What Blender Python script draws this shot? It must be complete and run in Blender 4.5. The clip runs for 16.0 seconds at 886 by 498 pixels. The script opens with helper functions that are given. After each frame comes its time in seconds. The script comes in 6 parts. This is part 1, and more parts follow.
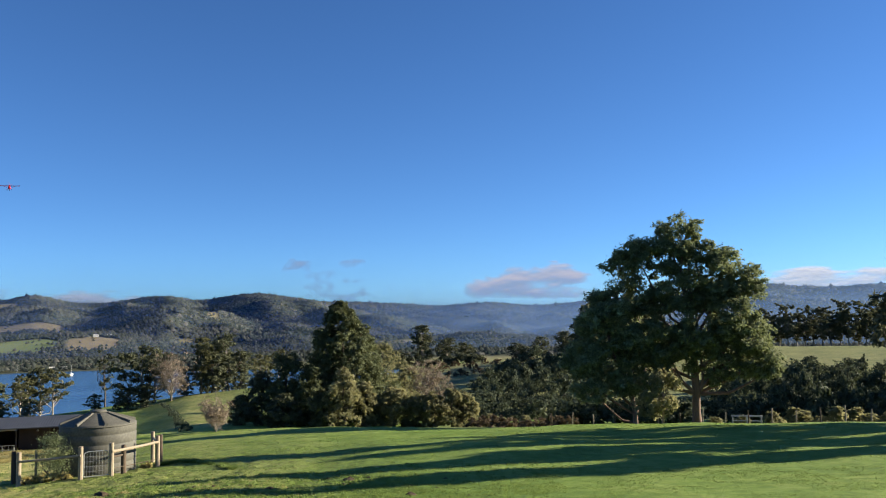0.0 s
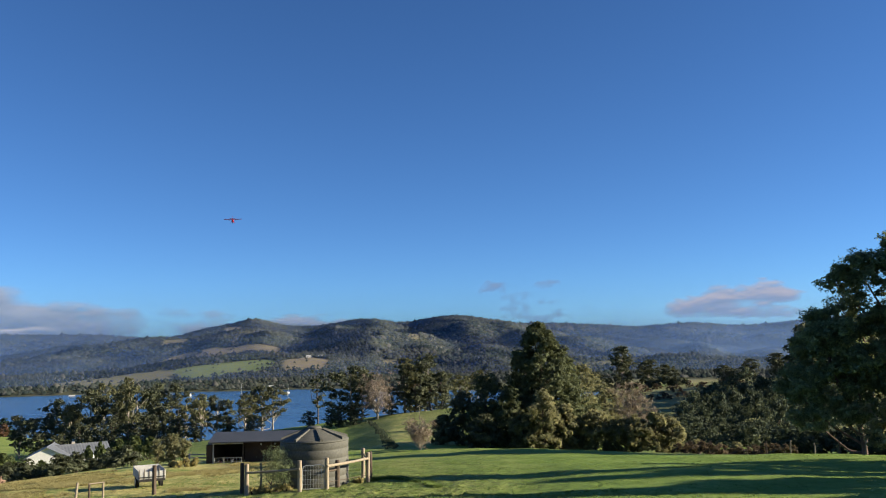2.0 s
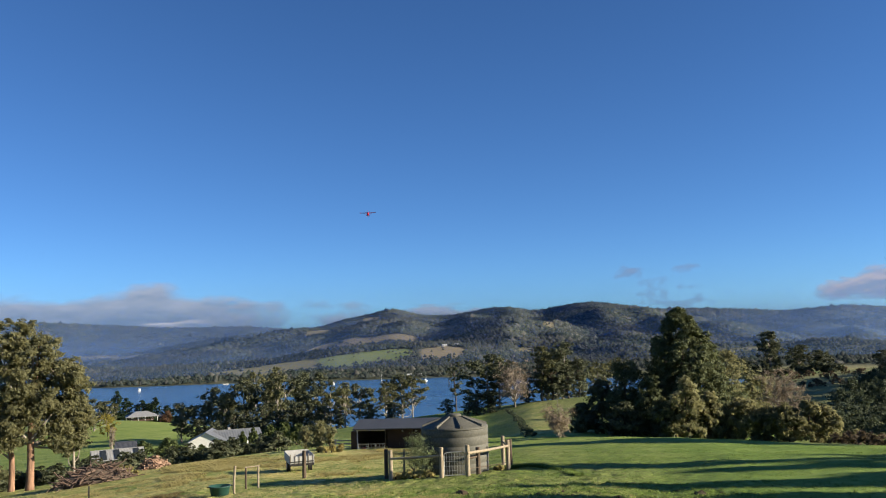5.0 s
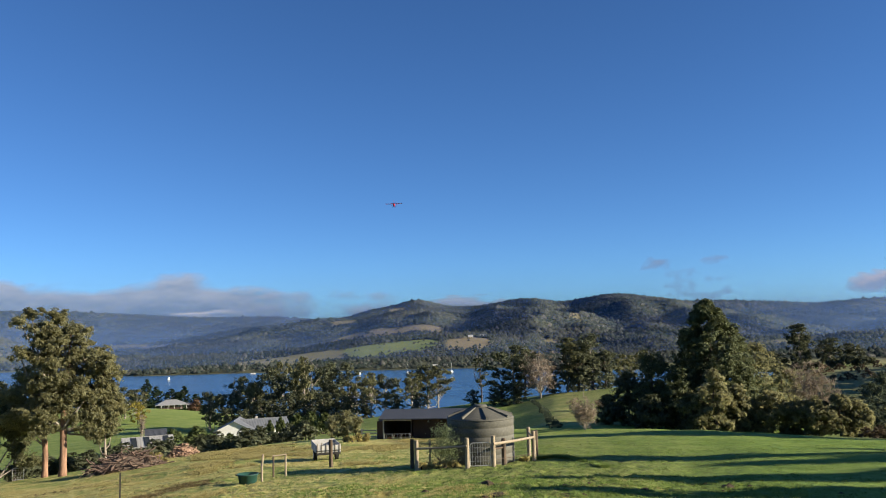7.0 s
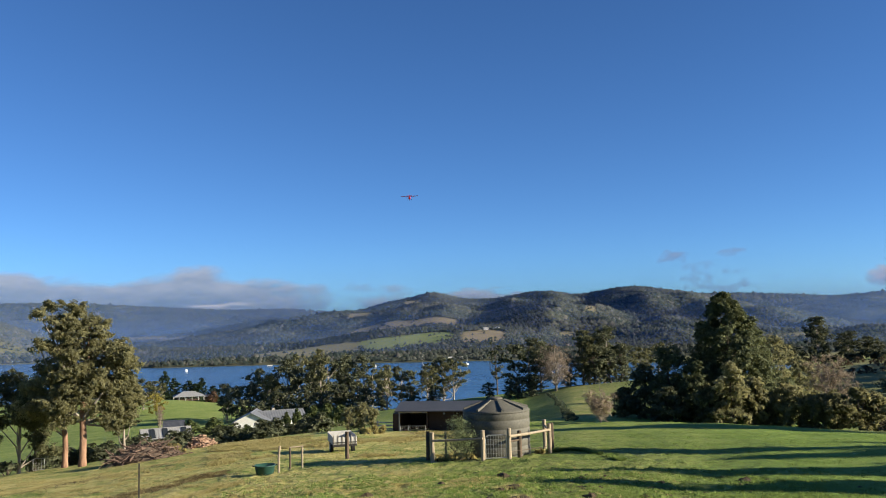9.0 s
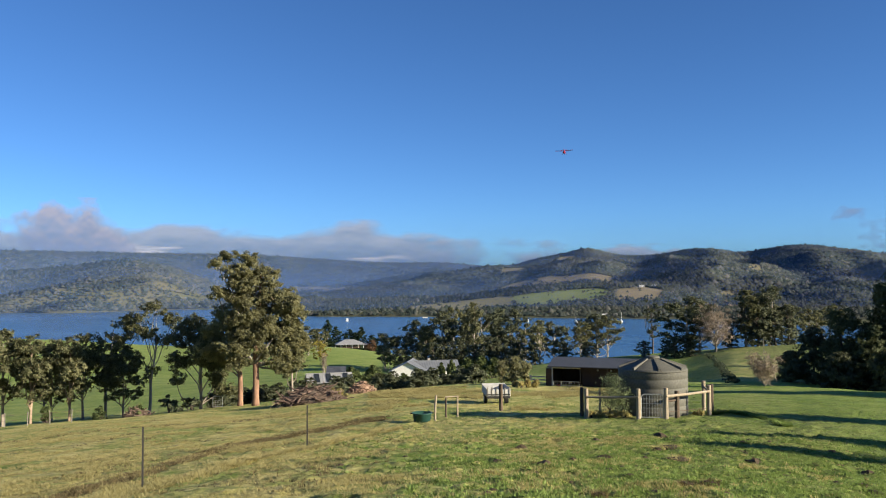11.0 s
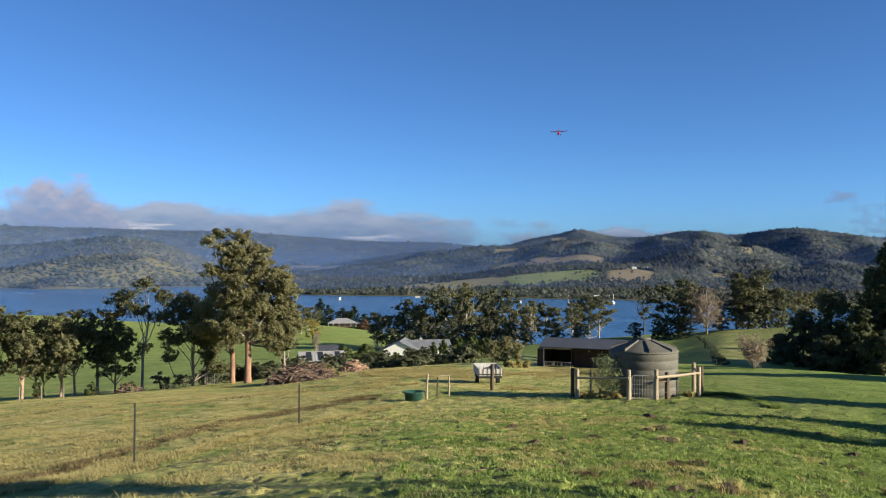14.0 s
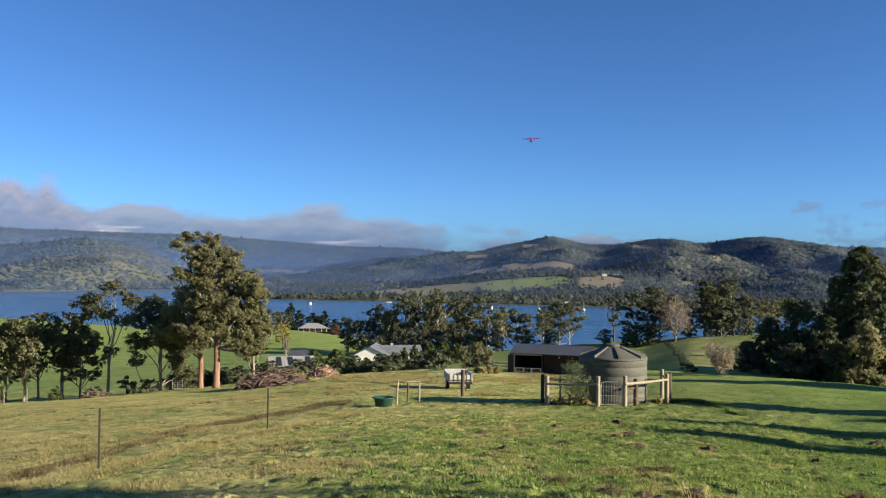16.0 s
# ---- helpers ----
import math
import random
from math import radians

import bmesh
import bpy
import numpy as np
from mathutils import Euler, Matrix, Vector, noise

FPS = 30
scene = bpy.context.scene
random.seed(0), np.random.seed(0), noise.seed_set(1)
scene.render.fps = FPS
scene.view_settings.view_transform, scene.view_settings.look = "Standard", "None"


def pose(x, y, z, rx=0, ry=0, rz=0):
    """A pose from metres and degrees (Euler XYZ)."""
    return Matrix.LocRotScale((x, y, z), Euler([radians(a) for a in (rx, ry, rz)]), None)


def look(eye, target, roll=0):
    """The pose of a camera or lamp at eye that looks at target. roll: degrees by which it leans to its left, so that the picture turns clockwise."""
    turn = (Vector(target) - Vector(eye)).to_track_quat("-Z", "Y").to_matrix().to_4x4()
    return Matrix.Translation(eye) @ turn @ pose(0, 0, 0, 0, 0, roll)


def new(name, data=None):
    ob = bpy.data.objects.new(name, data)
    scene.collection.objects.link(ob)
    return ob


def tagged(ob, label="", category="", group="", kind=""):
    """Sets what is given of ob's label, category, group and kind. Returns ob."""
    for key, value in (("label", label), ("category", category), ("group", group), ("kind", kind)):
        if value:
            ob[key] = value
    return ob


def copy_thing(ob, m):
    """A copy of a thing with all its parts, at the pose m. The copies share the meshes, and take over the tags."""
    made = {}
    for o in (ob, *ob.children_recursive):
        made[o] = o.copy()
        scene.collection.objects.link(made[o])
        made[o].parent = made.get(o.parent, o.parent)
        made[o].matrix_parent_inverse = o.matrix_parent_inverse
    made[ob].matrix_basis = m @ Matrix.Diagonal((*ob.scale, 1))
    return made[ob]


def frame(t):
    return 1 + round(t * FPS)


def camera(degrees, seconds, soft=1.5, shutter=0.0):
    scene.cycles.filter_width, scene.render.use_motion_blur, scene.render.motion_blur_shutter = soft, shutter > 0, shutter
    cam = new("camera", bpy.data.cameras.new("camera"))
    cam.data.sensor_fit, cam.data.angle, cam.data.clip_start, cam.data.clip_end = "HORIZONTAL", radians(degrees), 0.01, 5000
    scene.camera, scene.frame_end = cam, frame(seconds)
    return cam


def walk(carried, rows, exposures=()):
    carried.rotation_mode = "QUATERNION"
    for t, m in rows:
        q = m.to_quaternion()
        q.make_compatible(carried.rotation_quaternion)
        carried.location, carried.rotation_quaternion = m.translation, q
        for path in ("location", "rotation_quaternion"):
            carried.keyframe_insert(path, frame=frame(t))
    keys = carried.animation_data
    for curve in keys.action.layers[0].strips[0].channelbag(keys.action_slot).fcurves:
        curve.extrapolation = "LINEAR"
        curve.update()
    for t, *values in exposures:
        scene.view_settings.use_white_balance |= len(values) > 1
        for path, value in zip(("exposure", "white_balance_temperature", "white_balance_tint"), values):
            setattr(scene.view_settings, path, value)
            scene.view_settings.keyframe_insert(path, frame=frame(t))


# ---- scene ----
# camera: someone stands on the slope and turns with the phone at arm's length
EYE, ARM = 1.6, 0.45
cam = camera(56.8, 16.0, soft=1.05)
# seconds, yaw, pitch, roll
ROWS = [
    (0.0, 0.10, 5.00, 1.10),
    (0.5, 8.28, 5.54, 1.28),
    (1.0, 11.16, 5.93, 1.33),
    (1.5, 12.67, 6.38, 1.19),
    (2.0, 13.71, 6.74, 1.17),
    (2.5, 14.57, 7.03, 1.36),
    (3.0, 16.14, 7.41, 1.78),
    (3.5, 18.34, 7.71, 1.92),
    (4.0, 20.76, 7.40, 1.84),
    (4.2, 21.68, 7.13, 1.92),
    (6.5, 23.94, 5.60, 1.75),
    (7.0, 24.85, 5.59, 1.55),
    (7.5, 25.56, 5.56, 1.58),
    (8.0, 25.68, 5.34, 1.53),
    (10.3, 28.44, 4.38, 1.04),
    (10.5, 30.78, 3.94, 0.90),
    (11.0, 36.57, 2.13, 0.35),
    (11.5, 38.43, 0.59, -0.03),
    (12.0, 38.20, 0.15, -0.15),
    (12.5, 37.52, 0.27, -0.12),
    (13.0, 36.83, 0.51, 0.00),
    (13.5, 36.44, 0.64, -0.05),
    (14.0, 36.08, 0.72, -0.24),
    (14.5, 35.53, 0.88, -0.36),
    (15.0, 35.10, 1.08, -0.59),
    (15.5, 34.57, 1.18, -0.77),
    (16.0, 34.11, 1.13, -0.75),
]
walk(cam, [(t, pose(-ARM * math.sin(radians(yaw)), ARM * (math.cos(radians(yaw)) - 1), EYE, 90 + pitch, roll, yaw)) for t, yaw, pitch, roll in ROWS],
     [(0.0, 1.43), (0.6, 1.34), (1.2, 1.28), (2.5, 1.24), (6.5, 1.23), (11.0, 1.28), (16.0, 1.28)])

# ---- sky and sun ----
SUN_AZ, SUN_EL = 77.0, 18.0  # degrees to the right of the first view, and up
world = bpy.data.worlds.new("world")
scene.world = world
world.use_nodes = True
wn = world.node_tree
sky = wn.nodes.new("ShaderNodeTexSky")
sky.sky_type = "NISHITA"
sky.sun_disc = False
sky.sun_elevation, sky.sun_rotation = radians(SUN_EL), radians(SUN_AZ)
sky.altitude, sky.air_density, sky.dust_density, sky.ozone_density = 80, 0.65, 0.07, 2.0
deep = wn.nodes.new("ShaderNodeMix")
deep.data_type, deep.blend_type = "RGBA", "MULTIPLY"
deep.inputs[0].default_value, deep.inputs[7].default_value = 1.0, (0.478, 0.785, 1.13, 1)
wn.links.new(sky.outputs[0], deep.inputs[6])
wn.links.new(deep.outputs[2], wn.nodes["Background"].inputs[0])
wn.nodes["Background"].inputs[1].default_value = 0.0555
sun = new("sun", bpy.data.lights.new("sun", "SUN"))
sun.data.energy, sun.data.angle, sun.data.color = 5.0, radians(0.53), (1.0, 0.89, 0.70)
sx, sy, sz = math.sin(radians(SUN_AZ)) * math.cos(radians(SUN_EL)), math.cos(radians(SUN_AZ)) * math.cos(radians(SUN_EL)), math.sin(radians(SUN_EL))
sun.matrix_world = look((sx * 500, sy * 500, sz * 500), (0, 0, 0))
scene.view_settings.exposure = 1.28


# ---- materials ----
class Nodes:
    """Short hand for one material's nodes."""

    def __init__(self, name):
        self.mat = bpy.data.materials.new(name)
        self.mat.use_nodes = True
        self.tree = self.mat.node_tree
        self.bsdf = self.tree.nodes["Principled BSDF"]
        self.out = self.tree.nodes["Material Output"]

    def add(self, kind):
        return self.tree.nodes.new(kind)

    def link(self, a, b):
        self.tree.links.new(a, b)

    def noise(self, scale, detail=4.0, rough=0.55, stretch=(1, 1, 1), where="Object"):
        tc = self.add("ShaderNodeTexCoord")
        mp = self.add("ShaderNodeMapping")
        mp.inputs["Scale"].default_value = stretch
        nz = self.add("ShaderNodeTexNoise")
        nz.inputs["Scale"].default_value, nz.inputs["Detail"].default_value, nz.inputs["Roughness"].default_value = scale, detail, rough
        self.link(tc.outputs[where], mp.inputs[0])
        self.link(mp.outputs[0], nz.inputs["Vector"])
        return nz.outputs["Fac"]

    def ramp(self, fac, stops):
        rp = self.add("ShaderNodeValToRGB")
        el = rp.color_ramp.elements
        while len(el) < len(stops):
            el.new(0.5)
        for e, (pos, col) in zip(el, stops):
            e.position, e.color = pos, (*col, 1)
        self.link(fac, rp.inputs[0])
        return rp.outputs[0]

    def grey(self, fac, lo, hi):
        mr = self.add("ShaderNodeMapRange")
        mr.inputs["From Min"].default_value, mr.inputs["From Max"].default_value = lo, hi
        self.link(fac, mr.inputs["Value"])
        return mr.outputs[0]

    def mix(self, fac, a, b, blend="MIX"):
        mx = self.add("ShaderNodeMix")
        mx.data_type, mx.blend_type = "RGBA", blend
        for sock, v in ((mx.inputs[0], fac), (mx.inputs[6], a), (mx.inputs[7], b)):
            if isinstance(v, (int, float)):
                sock.default_value = v
            elif isinstance(v, tuple):
                sock.default_value = (*v, 1)
            else:
                self.link(v, sock)
        return mx.outputs[2]

    def math(self, op, a, b=0.0):
        m = self.add("ShaderNodeMath")
        m.operation = op
        for sock, v in zip(m.inputs, (a, b)):
            if isinstance(v, (int, float)):
                sock.default_value = v
            else:
                self.link(v, sock)
        return m.outputs[0]

    def attr(self, name):
        node = self.add("ShaderNodeAttribute")
        node.attribute_name = name
        return node.outputs["Fac"]

    def island(self):
        return self.add("ShaderNodeNewGeometry").outputs["Random Per Island"]

    def own(self):
        return self.add("ShaderNodeObjectInfo").outputs["Random"]

    def bump(self, fac, strength, distance):
        bp = self.add("ShaderNodeBump")
        bp.inputs["Strength"].default_value, bp.inputs["Distance"].default_value = strength, distance
        self.link(fac, bp.inputs["Height"])
        self.link(bp.outputs[0], self.bsdf.inputs["Normal"])

    def done(self, colour=None, rough=0.8, metal=0.0, spec=0.3):
        b = self.bsdf.inputs
        if isinstance(colour, tuple):
            b["Base Color"].default_value = (*colour, 1)
        elif colour is not None:
            self.link(colour, b["Base Color"])
        if isinstance(rough, (int, float)):
            b["Roughness"].default_value = rough
        else:
            self.link(rough, b["Roughness"])
        b["Metallic"].default_value, b["Specular IOR Level"].default_value = metal, spec
        return self.mat


def plain(name, a, b, scale=3.0, rough=0.7, metal=0.0, bump=0.2, stretch=(1, 1, 1), depth=0.02):
    """A weathered surface between two colours, mottled at two scales."""
    n = Nodes(name)
    big, fine = n.noise(scale, 4, 0.6, stretch), n.noise(scale * 9, 5, 0.6, stretch)
    col = n.mix(n.grey(big, 0.3, 0.7), a, b)
    col = n.mix(n.grey(fine, 0.35, 0.8), col, tuple(0.55 * (p + q) / 2 for p, q in zip(a, b)))
    n.bump(fine, bump, depth)
    return n.done(col, rough, metal)


def leaves(name, dark, light, glow=0.35):
    """Foliage: each leaf of its own tone, in patches of lighter growth, letting some light through."""
    n = Nodes(name)
    col = n.mix(n.island(), dark, light)
    col = n.mix(n.math("MULTIPLY", n.grey(n.noise(0.5, 3), 0.45, 0.7), 0.6), col, light)
    col = n.mix(n.math("MULTIPLY", n.own(), 0.35), col, tuple(c * 0.6 for c in dark))
    n.done(col, 0.7, 0, 0.12)
    tr = n.add("ShaderNodeBsdfTranslucent")
    n.link(n.mix(0.5, col, (light[0] * 1.2, light[1] * 1.15, light[2] * 0.9)), tr.inputs[0])
    ms = n.add("ShaderNodeMixShader")
    ms.inputs[0].default_value = glow
    n.link(n.bsdf.outputs[0], ms.inputs[1])
    n.link(tr.outputs[0], ms.inputs[2])
    n.link(ms.outputs[0], n.out.inputs["Surface"])
    return n.mat


def ground_material():
    n = Nodes("ground")
    mid, fine, tiny = n.noise(0.22, 5, 0.65), n.noise(1.6, 5, 0.65), n.noise(9.0, 5, 0.7)
    green = n.ramp(n.math("ADD", n.math("MULTIPLY", mid, 0.5), n.math("MULTIPLY", fine, 0.5)),
                   [(0.30, (0.078, 0.140, 0.020)), (0.5, (0.138, 0.228, 0.034)), (0.72, (0.235, 0.312, 0.068))])
    straw = n.ramp(fine, [(0.3, (0.30, 0.265, 0.080)), (0.55, (0.52, 0.45, 0.165)), (0.8, (0.62, 0.54, 0.25))])
    dry = n.math("MULTIPLY", n.attr("dry"), n.grey(n.math("ADD", n.math("MULTIPLY", mid, 0.6), n.math("MULTIPLY", fine, 0.4)), 0.37, 0.58))
    col = n.mix(dry, green, straw)
    hill = n.ramp(n.noise(0.009, 5, 0.6), [(0.32, (0.095, 0.102, 0.048)), (0.5, (0.135, 0.128, 0.068)), (0.66, (0.180, 0.158, 0.098))])
    col = n.mix(n.attr("hill"), col, hill)
    wood = n.ramp(n.noise(0.02, 6, 0.7), [(0.3, (0.040, 0.048, 0.028)), (0.55, (0.062, 0.068, 0.042)), (0.75, (0.105, 0.100, 0.066))])
    col = n.mix(n.attr("wood"), col, wood)
    tilled = n.ramp(n.noise(0.03, 5, 0.6, (1, 4, 1)), [(0.3, (0.165, 0.138, 0.082)), (0.7, (0.25, 0.205, 0.125))])
    sown = n.ramp(n.noise(0.02, 5, 0.6), [(0.3, (0.115, 0.150, 0.048)), (0.7, (0.180, 0.205, 0.080))])
    col = n.mix(n.attr("tilled"), n.mix(n.attr("sown"), col, sown), tilled)
    soil = n.ramp(fine, [(0.3, (0.05, 0.035, 0.02)), (0.7, (0.16, 0.115, 0.07))])
    col = n.mix(n.math("MULTIPLY", n.attr("bare"), n.grey(mid, 0.28, 0.5)), col, soil)
    clod = n.grey(n.noise(2.2, 6, 0.78), 0.53, 0.59)
    # the turf value also carries shade painted on the slopes past the field
    close = n.math("MULTIPLY", n.attr("turf"), n.math("SUBTRACT", 1.0, n.math("MULTIPLY", n.attr("dry"), 0.55)))
    col = n.mix(n.math("MULTIPLY", n.math("MULTIPLY", clod, 0.85), close), col, (0.058, 0.058, 0.022))
    col = n.mix(n.math("MULTIPLY", n.math("MULTIPLY", n.grey(tiny, 0.47, 0.58), 0.8), close), col, (0.075, 0.076, 0.028))
    col = n.mix(n.math("MULTIPLY", n.math("MULTIPLY", n.grey(tiny, 0.42, 0.34), 0.6), close), col, (0.40, 0.425, 0.16))
    n.link(n.mix(n.math("MULTIPLY", n.math("MULTIPLY", n.grey(n.noise(34.0, 3, 0.7), 0.48, 0.60), 0.6), close), col, (0.040, 0.052, 0.014)), n.bsdf.inputs["Base Color"])
    n.bump(n.math("ADD", n.math("MULTIPLY", fine, 0.6), n.math("MULTIPLY", tiny, 0.4)), 0.9, 0.16)
    return n.done(None, 0.9, 0, 0.15)


def water_material():
    n = Nodes("water")
    ripple = n.noise(0.25, 4, 0.6, (1, 1, 1))
    n.bump(ripple, 0.35, 0.6)
    return n.done(n.mix(n.grey(n.noise(0.02, 4, 0.6, (0.16, 1.4, 1)), 0.35, 0.65), (0.016, 0.056, 0.13), (0.034, 0.098, 0.19)), n.math("ADD", 0.14, n.math("MULTIPLY", n.noise(0.013, 3, 0.6, (0.2, 1.6, 1)), 0.2)), 0, 0.5)


GROUND, WATER = ground_material(), water_material()
GUM = leaves("gum_leaves", (0.052, 0.063, 0.031), (0.210, 0.206, 0.108), 0.34)
GUM_DARK = leaves("dark_gum_leaves", (0.042, 0.055, 0.033), (0.146, 0.154, 0.090), 0.22)
OLIVE = leaves("olive_leaves", (0.100, 0.106, 0.056), (0.330, 0.318, 0.178), 0.55)
SHRUB = leaves("shrub_leaves", (0.044, 0.066, 0.026), (0.140, 0.165, 0.062), 0.3)
LEAF_GREEN = leaves("green_gum_leaves", (0.026, 0.040, 0.022), (0.300, 0.350, 0.180), 0.36)
CONE_LEAF = leaves("conical_tree_leaves", (0.028, 0.042, 0.022), (0.150, 0.166, 0.080), 0.26)
WATTLE = leaves("wattle_leaves", (0.018, 0.030, 0.019), (0.118, 0.144, 0.088), 0.2)
PINE = leaves("pine_needles", (0.012, 0.026, 0.014), (0.040, 0.060, 0.028), 0.15)
GOLD = leaves("yellow_leaves", (0.16, 0.14, 0.035), (0.34, 0.29, 0.07))
RUSSET = leaves("russet_leaves", (0.085, 0.045, 0.030), (0.170, 0.105, 0.065))
HEATH = leaves("brown_heath", (0.075, 0.058, 0.038), (0.19, 0.145, 0.095), 0.25)
TWIGS = leaves("bare_twigs", (0.16, 0.125, 0.092), (0.34, 0.275, 0.21), 0.2)
GRASS = leaves("grass_blades", (0.066, 0.110, 0.022), (0.250, 0.332, 0.095), 0.35)
STRAW = leaves("dry_grass_blades", (0.23, 0.205, 0.080), (0.56, 0.49, 0.23), 0.5)
BROWN_GRASS = leaves("trodden_grass_blades", (0.060, 0.046, 0.022), (0.235, 0.185, 0.090), 0.25)
BARK = plain("bark", (0.24, 0.16, 0.11), (0.40, 0.31, 0.23), 1.2, 0.85, stretch=(2.5, 2.5, 0.5), bump=0.5)
BARK_RED = plain("red_gum_bark", (0.105, 0.058, 0.038), (0.40, 0.235, 0.150), 2.6, 0.85, stretch=(2.5, 2.5, 0.35), bump=0.7)
BARK_BROWN = plain("brown_gum_bark", (0.12, 0.075, 0.055), (0.24, 0.16, 0.12), 1.2, 0.85, stretch=(2.5, 2.5, 0.5), bump=0.5)
BARK_DARK = plain("dark_bark", (0.055, 0.042, 0.032), (0.14, 0.105, 0.08), 1.5, 0.9, stretch=(2.5, 2.5, 0.5), bump=0.6)
BARK_PALE = plain("pale_bark", (0.20, 0.17, 0.135), (0.40, 0.35, 0.29), 1.0, 0.8, stretch=(2, 2, 0.5), bump=0.4)
POST = plain("treated_pine", (0.27, 0.215, 0.145), (0.40, 0.335, 0.24), 3, 0.8, stretch=(2, 2, 0.3))
GREY_WOOD = plain("silvered_wood", (0.15, 0.135, 0.11), (0.26, 0.24, 0.20), 3, 0.85, stretch=(2, 2, 0.3))
POST_DARK = plain("dark_hardwood", (0.062, 0.045, 0.032), (0.15, 0.11, 0.075), 3, 0.85, stretch=(2, 2, 0.3))
POLY = plain("grey_green_polyethylene", (0.095, 0.093, 0.076), (0.130, 0.125, 0.102), 1.2, 0.72, bump=0.08)
STEEL = plain("galvanised_steel", (0.42, 0.43, 0.43), (0.56, 0.57, 0.57), 5, 0.4, metal=0.7, bump=0.05)
DARK_STEEL = plain("dark_painted_steel", (0.03, 0.03, 0.03), (0.06, 0.055, 0.05), 6, 0.5, metal=0.3, bump=0.1)
ROOF = plain("slate_grey_roof_steel", (0.046, 0.052, 0.066), (0.072, 0.079, 0.095), 0.8, 0.65, bump=0.05)
ROOF_MID = plain("grey_roof_steel", (0.125, 0.135, 0.15), (0.18, 0.19, 0.205), 0.8, 0.5, bump=0.05)
ROOF_PALE = plain("pale_grey_roof_steel", (0.22, 0.22, 0.22), (0.32, 0.32, 0.32), 0.8, 0.5, bump=0.05)
CLAD = plain("dark_brown_cladding", (0.050, 0.030, 0.022), (0.085, 0.052, 0.038), 1.5, 0.7)
WHITE = plain("white_paint", (0.72, 0.71, 0.68), (0.82, 0.81, 0.78), 1.5, 0.6, bump=0.05)
GREY_PAINT = plain("weathered_pale_steel", (0.38, 0.375, 0.355), (0.55, 0.54, 0.51), 4, 0.6, bump=0.1)
GLASS_DARK = plain("dark_window_glass", (0.02, 0.025, 0.03), (0.03, 0.035, 0.04), 2, 0.12, bump=0.0)
RUBBER = plain("black_rubber", (0.018, 0.018, 0.018), (0.03, 0.03, 0.03), 8, 0.8)
TUB = plain("green_plastic", (0.018, 0.062, 0.048), (0.030, 0.090, 0.070), 4, 0.5, bump=0.05)
LOGS = plain("weathered_branches", (0.080, 0.052, 0.040), (0.21, 0.145, 0.11), 2, 0.9, bump=0.4)
CHIPS = plain("split_timber", (0.17, 0.095, 0.062), (0.46, 0.31, 0.215), 3.5, 0.85, bump=0.3)
RED = plain("red_aircraft_paint", (0.62, 0.018, 0.03), (0.72, 0.03, 0.045), 2, 0.35, bump=0.02)
RED_PLASTIC = plain("red_plastic", (0.45, 0.03, 0.02), (0.55, 0.05, 0.03), 6, 0.5, bump=0.05)
EARTH = plain("dark_earth", (0.045, 0.032, 0.018), (0.11, 0.08, 0.045), 9, 0.95, bump=0.8)
STONE = plain("pale_stone", (0.30, 0.27, 0.22), (0.45, 0.41, 0.35), 3, 0.9, bump=0.4)


def cloud_material(name, lit, shade):
    """Vapour that glows by itself, sunlit and shaded tones painted in: opaque where the bank is thick, thinning to
    nothing at its rim.
    """
    n = Nodes(name)
    thick, sunny = n.attr("thick"), n.attr("sunny")
    em = n.add("ShaderNodeEmission")
    n.link(n.mix(sunny, shade, lit), em.inputs[0])
    tp = n.add("ShaderNodeBsdfTransparent")
    ms = n.add("ShaderNodeMixShader")
    n.link(thick, ms.inputs[0])
    n.link(tp.outputs[0], ms.inputs[1])
    n.link(em.outputs[0], ms.inputs[2])
    n.link(ms.outputs[0], n.out.inputs["Surface"])
    return n.mat


# ---- building helpers ----


